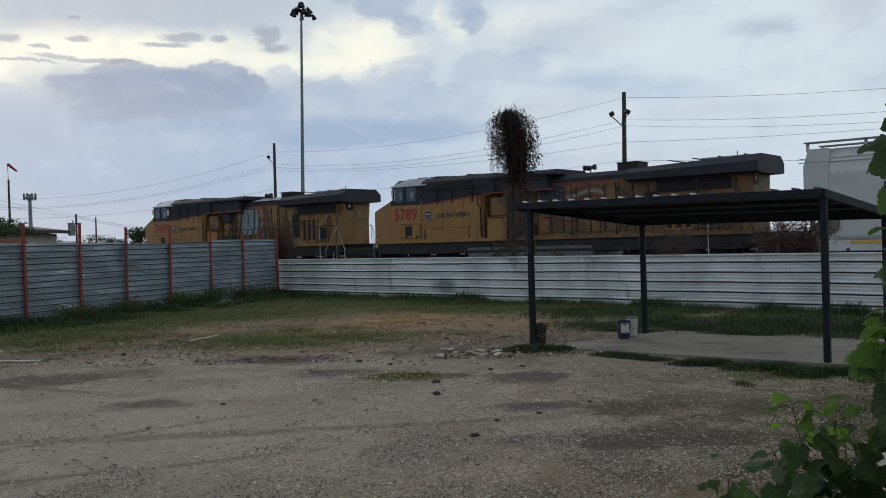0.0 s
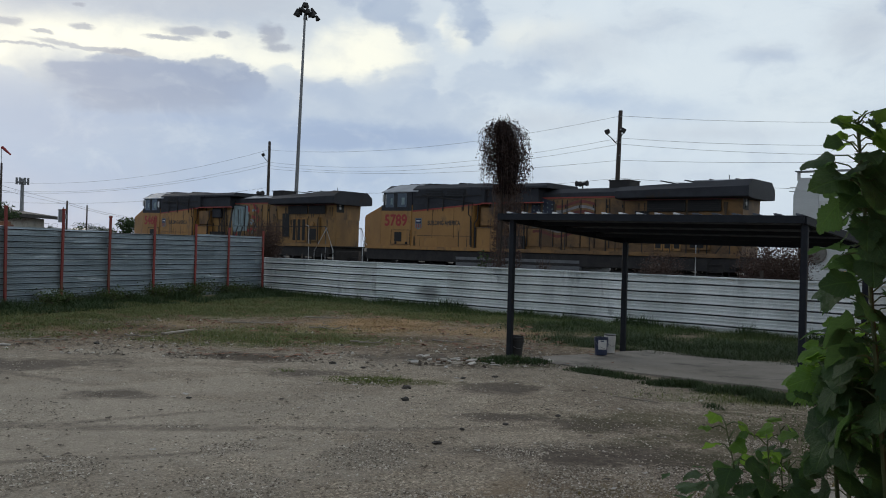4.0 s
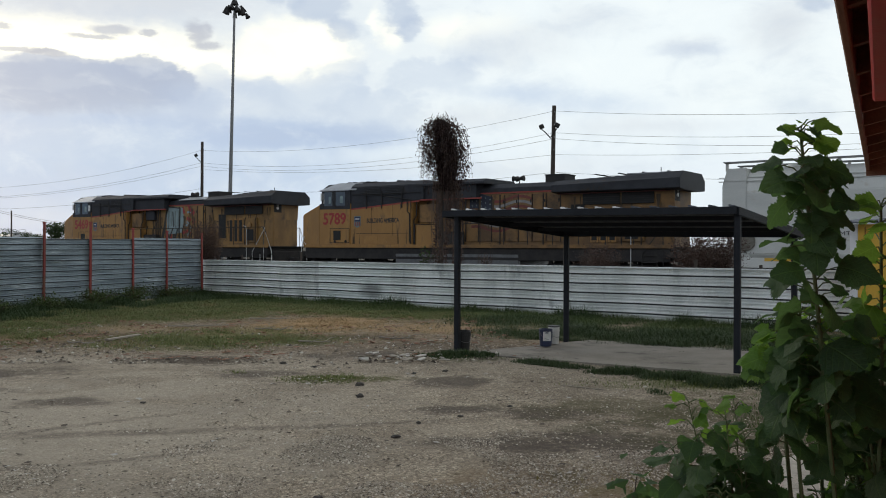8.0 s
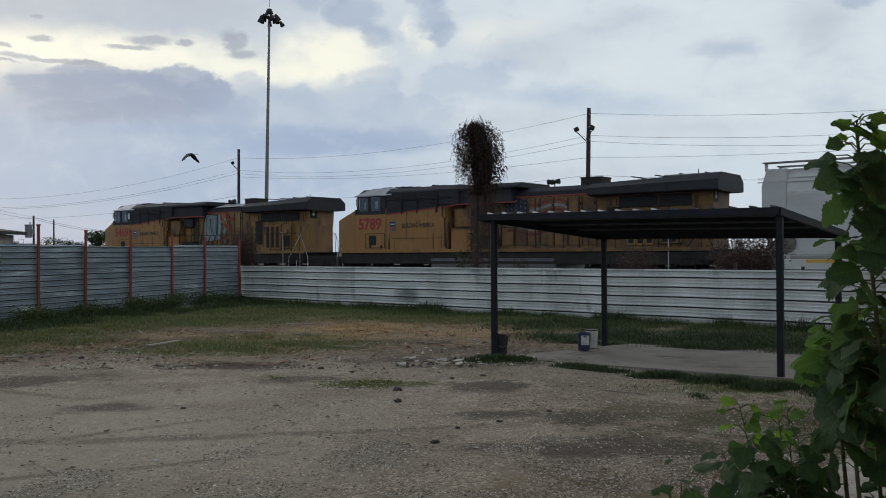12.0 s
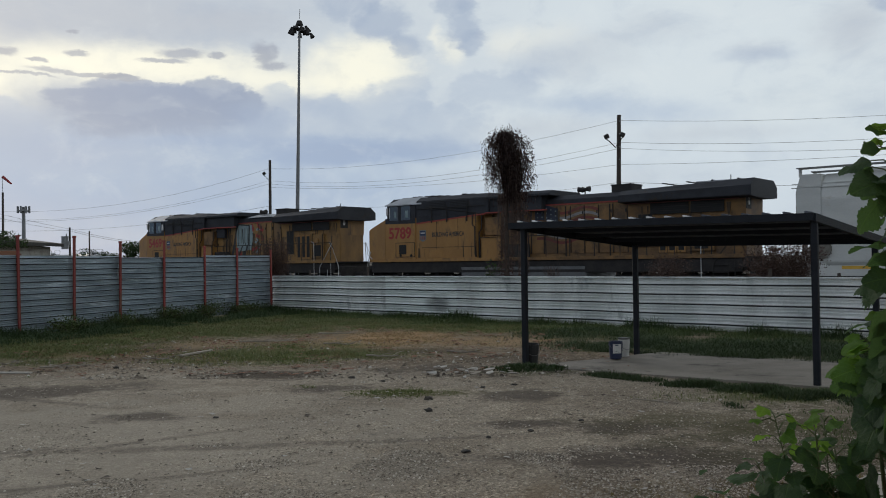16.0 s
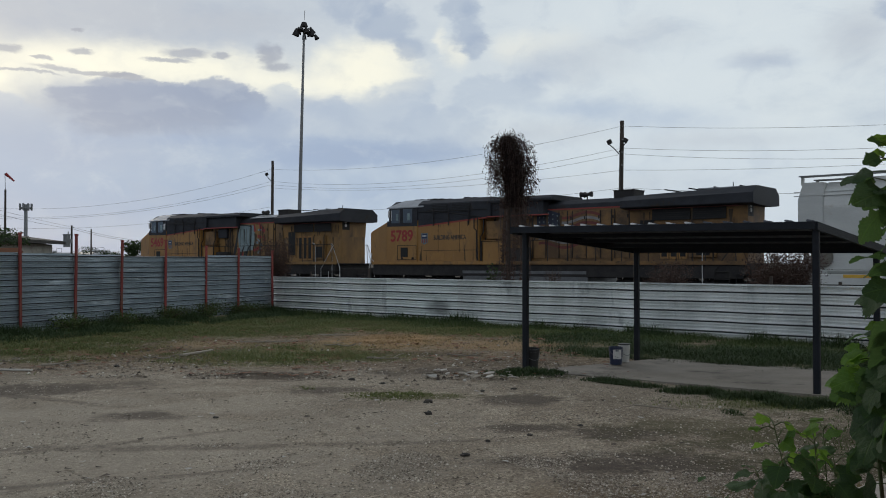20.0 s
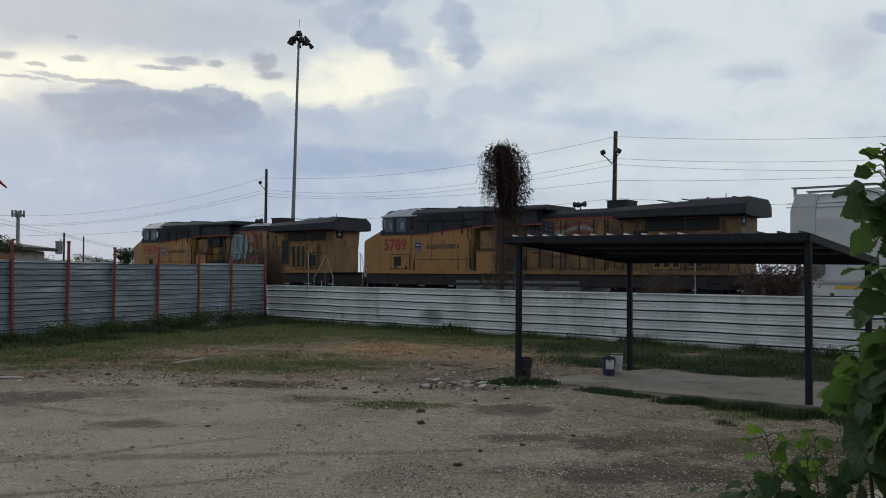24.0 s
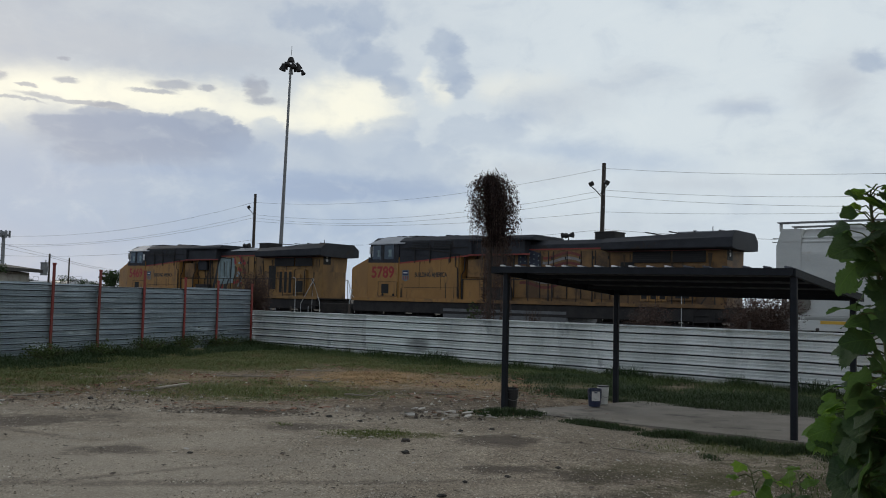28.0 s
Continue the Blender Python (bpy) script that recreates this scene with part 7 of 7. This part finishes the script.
gravel("gravel", 90000, -11, 6.5, 4.4, 16.0, .004, .016, PEBBLE, "loose pale limestone gravel over the yard", 7, 1.6, mask=lambda x, y: abs(x) < 2.2 + y * .62 and noise.noise(Vector((x * .5, y * .5, 1))) + .6 * noise.noise(Vector((x * 1.9, y * 1.9, 1))) + x * .05 > -.28)
gravel("coarse_gravel", 2200, -11, 7, 4.4, 15.5, .008, .019, PEBBLE, "coarser stones scattered on the yard", 8, 1.3)
gravel("spilled_gravel", 110000, -3.6, 4.2, 4.5, 8.8, .005, .015, PEBBLE, "thick loose gravel along the asphalt edge", 9, 1.0, mask=lambda x, y: noise.noise(Vector((x * 1.2, y * 1.2, 2))) + (6.9 - y) * .2 + x * .06 > -.05)
gravel("rubble", 5200, -11, 3.0, 13.6, 20.5, .01, .045, RUBBLE, "broken rubble where the gravel meets the grass", 10, 1.7, mask=lambda x, y: noise.noise(Vector((x * .9, y * .9, 4))) > -.0)
gravel("broken_rubble", 420, -9.5, -3.8, 14.9, 16.9, .014, .055, RUBBLE, "broken pale rubble at the edge of the grass", 14, 1.3, mask=lambda x, y: noise.noise(Vector((x * 1.1, y * 1.1, 6))) > -.1)
gravel("broken_rubble", 260, -1.2, 2.2, 12.9, 15.2, .012, .045, RUBBLE, "broken rubble near the carport post", 15, 1.0, mask=lambda x, y: noise.noise(Vector((x * 1.3, y * 1.3, 9))) > 0)


def flecks(name, n, x0, x1, y0, y1, s0, s1, material, label, seed):
    """Flat crumbs of bark, leaf and dry soil lying on the ground."""
    rng = random.Random(seed)
    verts, faces = [], []
    while len(faces) < n:
        y = y0 + (y1 - y0) * rng.random() ** 1.2
        x = rng.uniform(x0, x1)
        if abs(x) > 2 + .62 * y or noise.noise(Vector((x * .7, y * .7, seed))) + .5 * noise.noise(Vector((x * 2.3, y * 2.3, seed))) < .05:
            continue
        s, a = s0 + (s1 - s0) * rng.random() ** 2, rng.uniform(0, 6.28)
        z = bumpy(x, y) + .012
        ring = [(x + s * r * math.cos(a + t), y + s * r * .7 * math.sin(a + t), z + rng.uniform(-.004, s * .35)) for t, r in ((k * 1.0472, rng.uniform(.5, 1.2)) for k in range(6))]
        faces.append(tuple(range(len(verts), len(verts) + 6)))
        verts += ring
    tagged(new(name, raw_mesh(name, verts, faces, material)), label, "ground litter", kind="stuff")


CRUMB = surface("dry_crumbs", c(.07, .055, .042), c(.14, .11, .085), 6, .95, vary=0)
flecks("dark_litter", 800, -10, 7, 4.6, 16.5, .010, .045, CRUMB, "dark crumbs of bark and soil on the gravel", 61)
flecks("pale_litter", 260, -10, 5, 6, 18, .012, .05, WOOD_PALE, "pale scraps and chips on the gravel", 62)
flecks("soil_litter", 1600, -9, 3, 14, 24, .02, .09, WOOD_BROWN, "brown clods and dead leaves among the grass", 63)

# ==== birds ====
BIRD_A = (5.5, 12, 3.99), (-8.77, 6.91, 0.0)
BIRD_B = (-.77, 25.54, 9.01), (-9.5, 8.23, .62)
FEATHER = surface("black_feathers", c(.010, .010, .012), c(.02, .02, .024), 10, .6, 0, .1)


def bird(label):
    root = thing("bird", label, "bird", None, "birds")
    bm = bmesh.new()
    prof = [(-.17, .012), (-.12, .035), (-.04, .058), (.05, .055), (.11, .034), (.15, .034), (.18, .026), (.2, .012), (.245, .002)]
    rings = [[bm.verts.new((x, r * math.cos(6.2832 * k / 8), r * .95 * math.sin(6.2832 * k / 8) + (.012 if x > .1 else 0))) for k in range(8)] for x, r in prof]
    for a, b in zip(rings, rings[1:]):
        for k in range(8):
            bm.faces.new((a[k], a[(k + 1) % 8], b[(k + 1) % 8], b[k]))
    bm.faces.new(rings[0][::-1])
    bm.faces.new(rings[-1])
    part("body", bm, FEATHER, root, smooth=True)
    part("tail", sect([(-.012, -.006), (.012, -.006), (.012, .006), (-.012, .006)], -.30, -.15), FEATHER, root)
    fan = bmesh.new()
    vs = [fan.verts.new(v) for v in ((-.15, -.025, .004), (-.15, .025, .004), (-.36, .045, 0), (-.40, 0, 0), (-.36, -.045, 0))]
    f = fan.faces.new(vs)
    g = bmesh.ops.extrude_face_region(fan, geom=[f])
    for v in g["geom"]:
        if isinstance(v, bmesh.types.BMVert):
            v.co.z -= .006
    part("tail_fan", fan, FEATHER, root)
    wings = []
    for s in (1, -1):
        bm = bmesh.new()
        outline = [(.09, 0), (.12, .12), (.10, .22), (.04, .34), (-.02, .40), (-.05, .36), (-.08, .30), (-.07, .24), (-.11, .17), (-.10, .08), (-.09, 0)]
        top = [bm.verts.new((x, s * y, .012 - .06 * y * y)) for x, y in outline]
        low = [bm.verts.new((x, s * y, .002 - .06 * y * y)) for x, y in outline]
        bm.faces.new(top)
        bm.faces.new(low[::-1])
        n = len(top)
        for i in range(n):
            bm.faces.new((top[i], low[i], low[(i + 1) % n], top[(i + 1) % n]))
        bmesh.ops.recalc_face_normals(bm, faces=bm.faces)
        wings.append(part("wing", bm, FEATHER, root, at=pose(0, s * .035, .02)))
    return root, wings


def fly(made, t0, start, speed, beat, phase, t_a, t_b):
    """A straight flight; the wings beat from t_a to t_b and are held out before and after."""
    root, wings = made
    p, v = Vector(start), Vector(speed)
    yaw = math.degrees(math.atan2(v.y, v.x))
    climb = math.degrees(math.atan2(v.z, math.hypot(v.x, v.y)))
    rows = []
    for t in [0.0, t_a - 2] + [t_a + .2 * i for i in range(int((t_b - t_a) / .2) + 1)] + [t_b + 2, 28.0]:
        q = p + v * (t - t0)
        q.z = p.z + v.z * max(-1.5, min(2.2, t - t0))
        rows.append((t, pose(q.x, q.y, q.z, 0, -climb * .5, yaw)))
    walk(root, rows)
    for wing, s in zip(wings, (1, -1)):
        rows = [(0, pose(0, s * .035, .02, s * 8, 0, 0))]
        t = t_a
        while t < t_b:
            a = 12 + 52 * math.cos(6.2832 * ((t - t0) / beat + phase))
            rows.append((t, pose(0, s * .035, .02, s * a, 0, 0)))
            t += beat / 6
        rows.append((t_b + .05, pose(0, s * .035, .02, s * 8, 0, 0)))
        rows.append((28.0, pose(0, s * .035, .02, s * 8, 0, 0)))
        walk(wing, rows)


near_bird = bird("black bird flying past with beating wings")
far_bird = bird("small black bird flying away over the yard")
near_bird[0].scale = (.72, .72, .72)
far_bird[0].scale = (.62, .62, .62)


def motions():
    fly(near_bird, 10.8, BIRD_A[0], BIRD_A[1], .48, 0.0, 10.4, 12.6)
    fly(far_bird, 9.0, BIRD_B[0], BIRD_B[1], .42, .5, 8.2, 11.6)


motions()
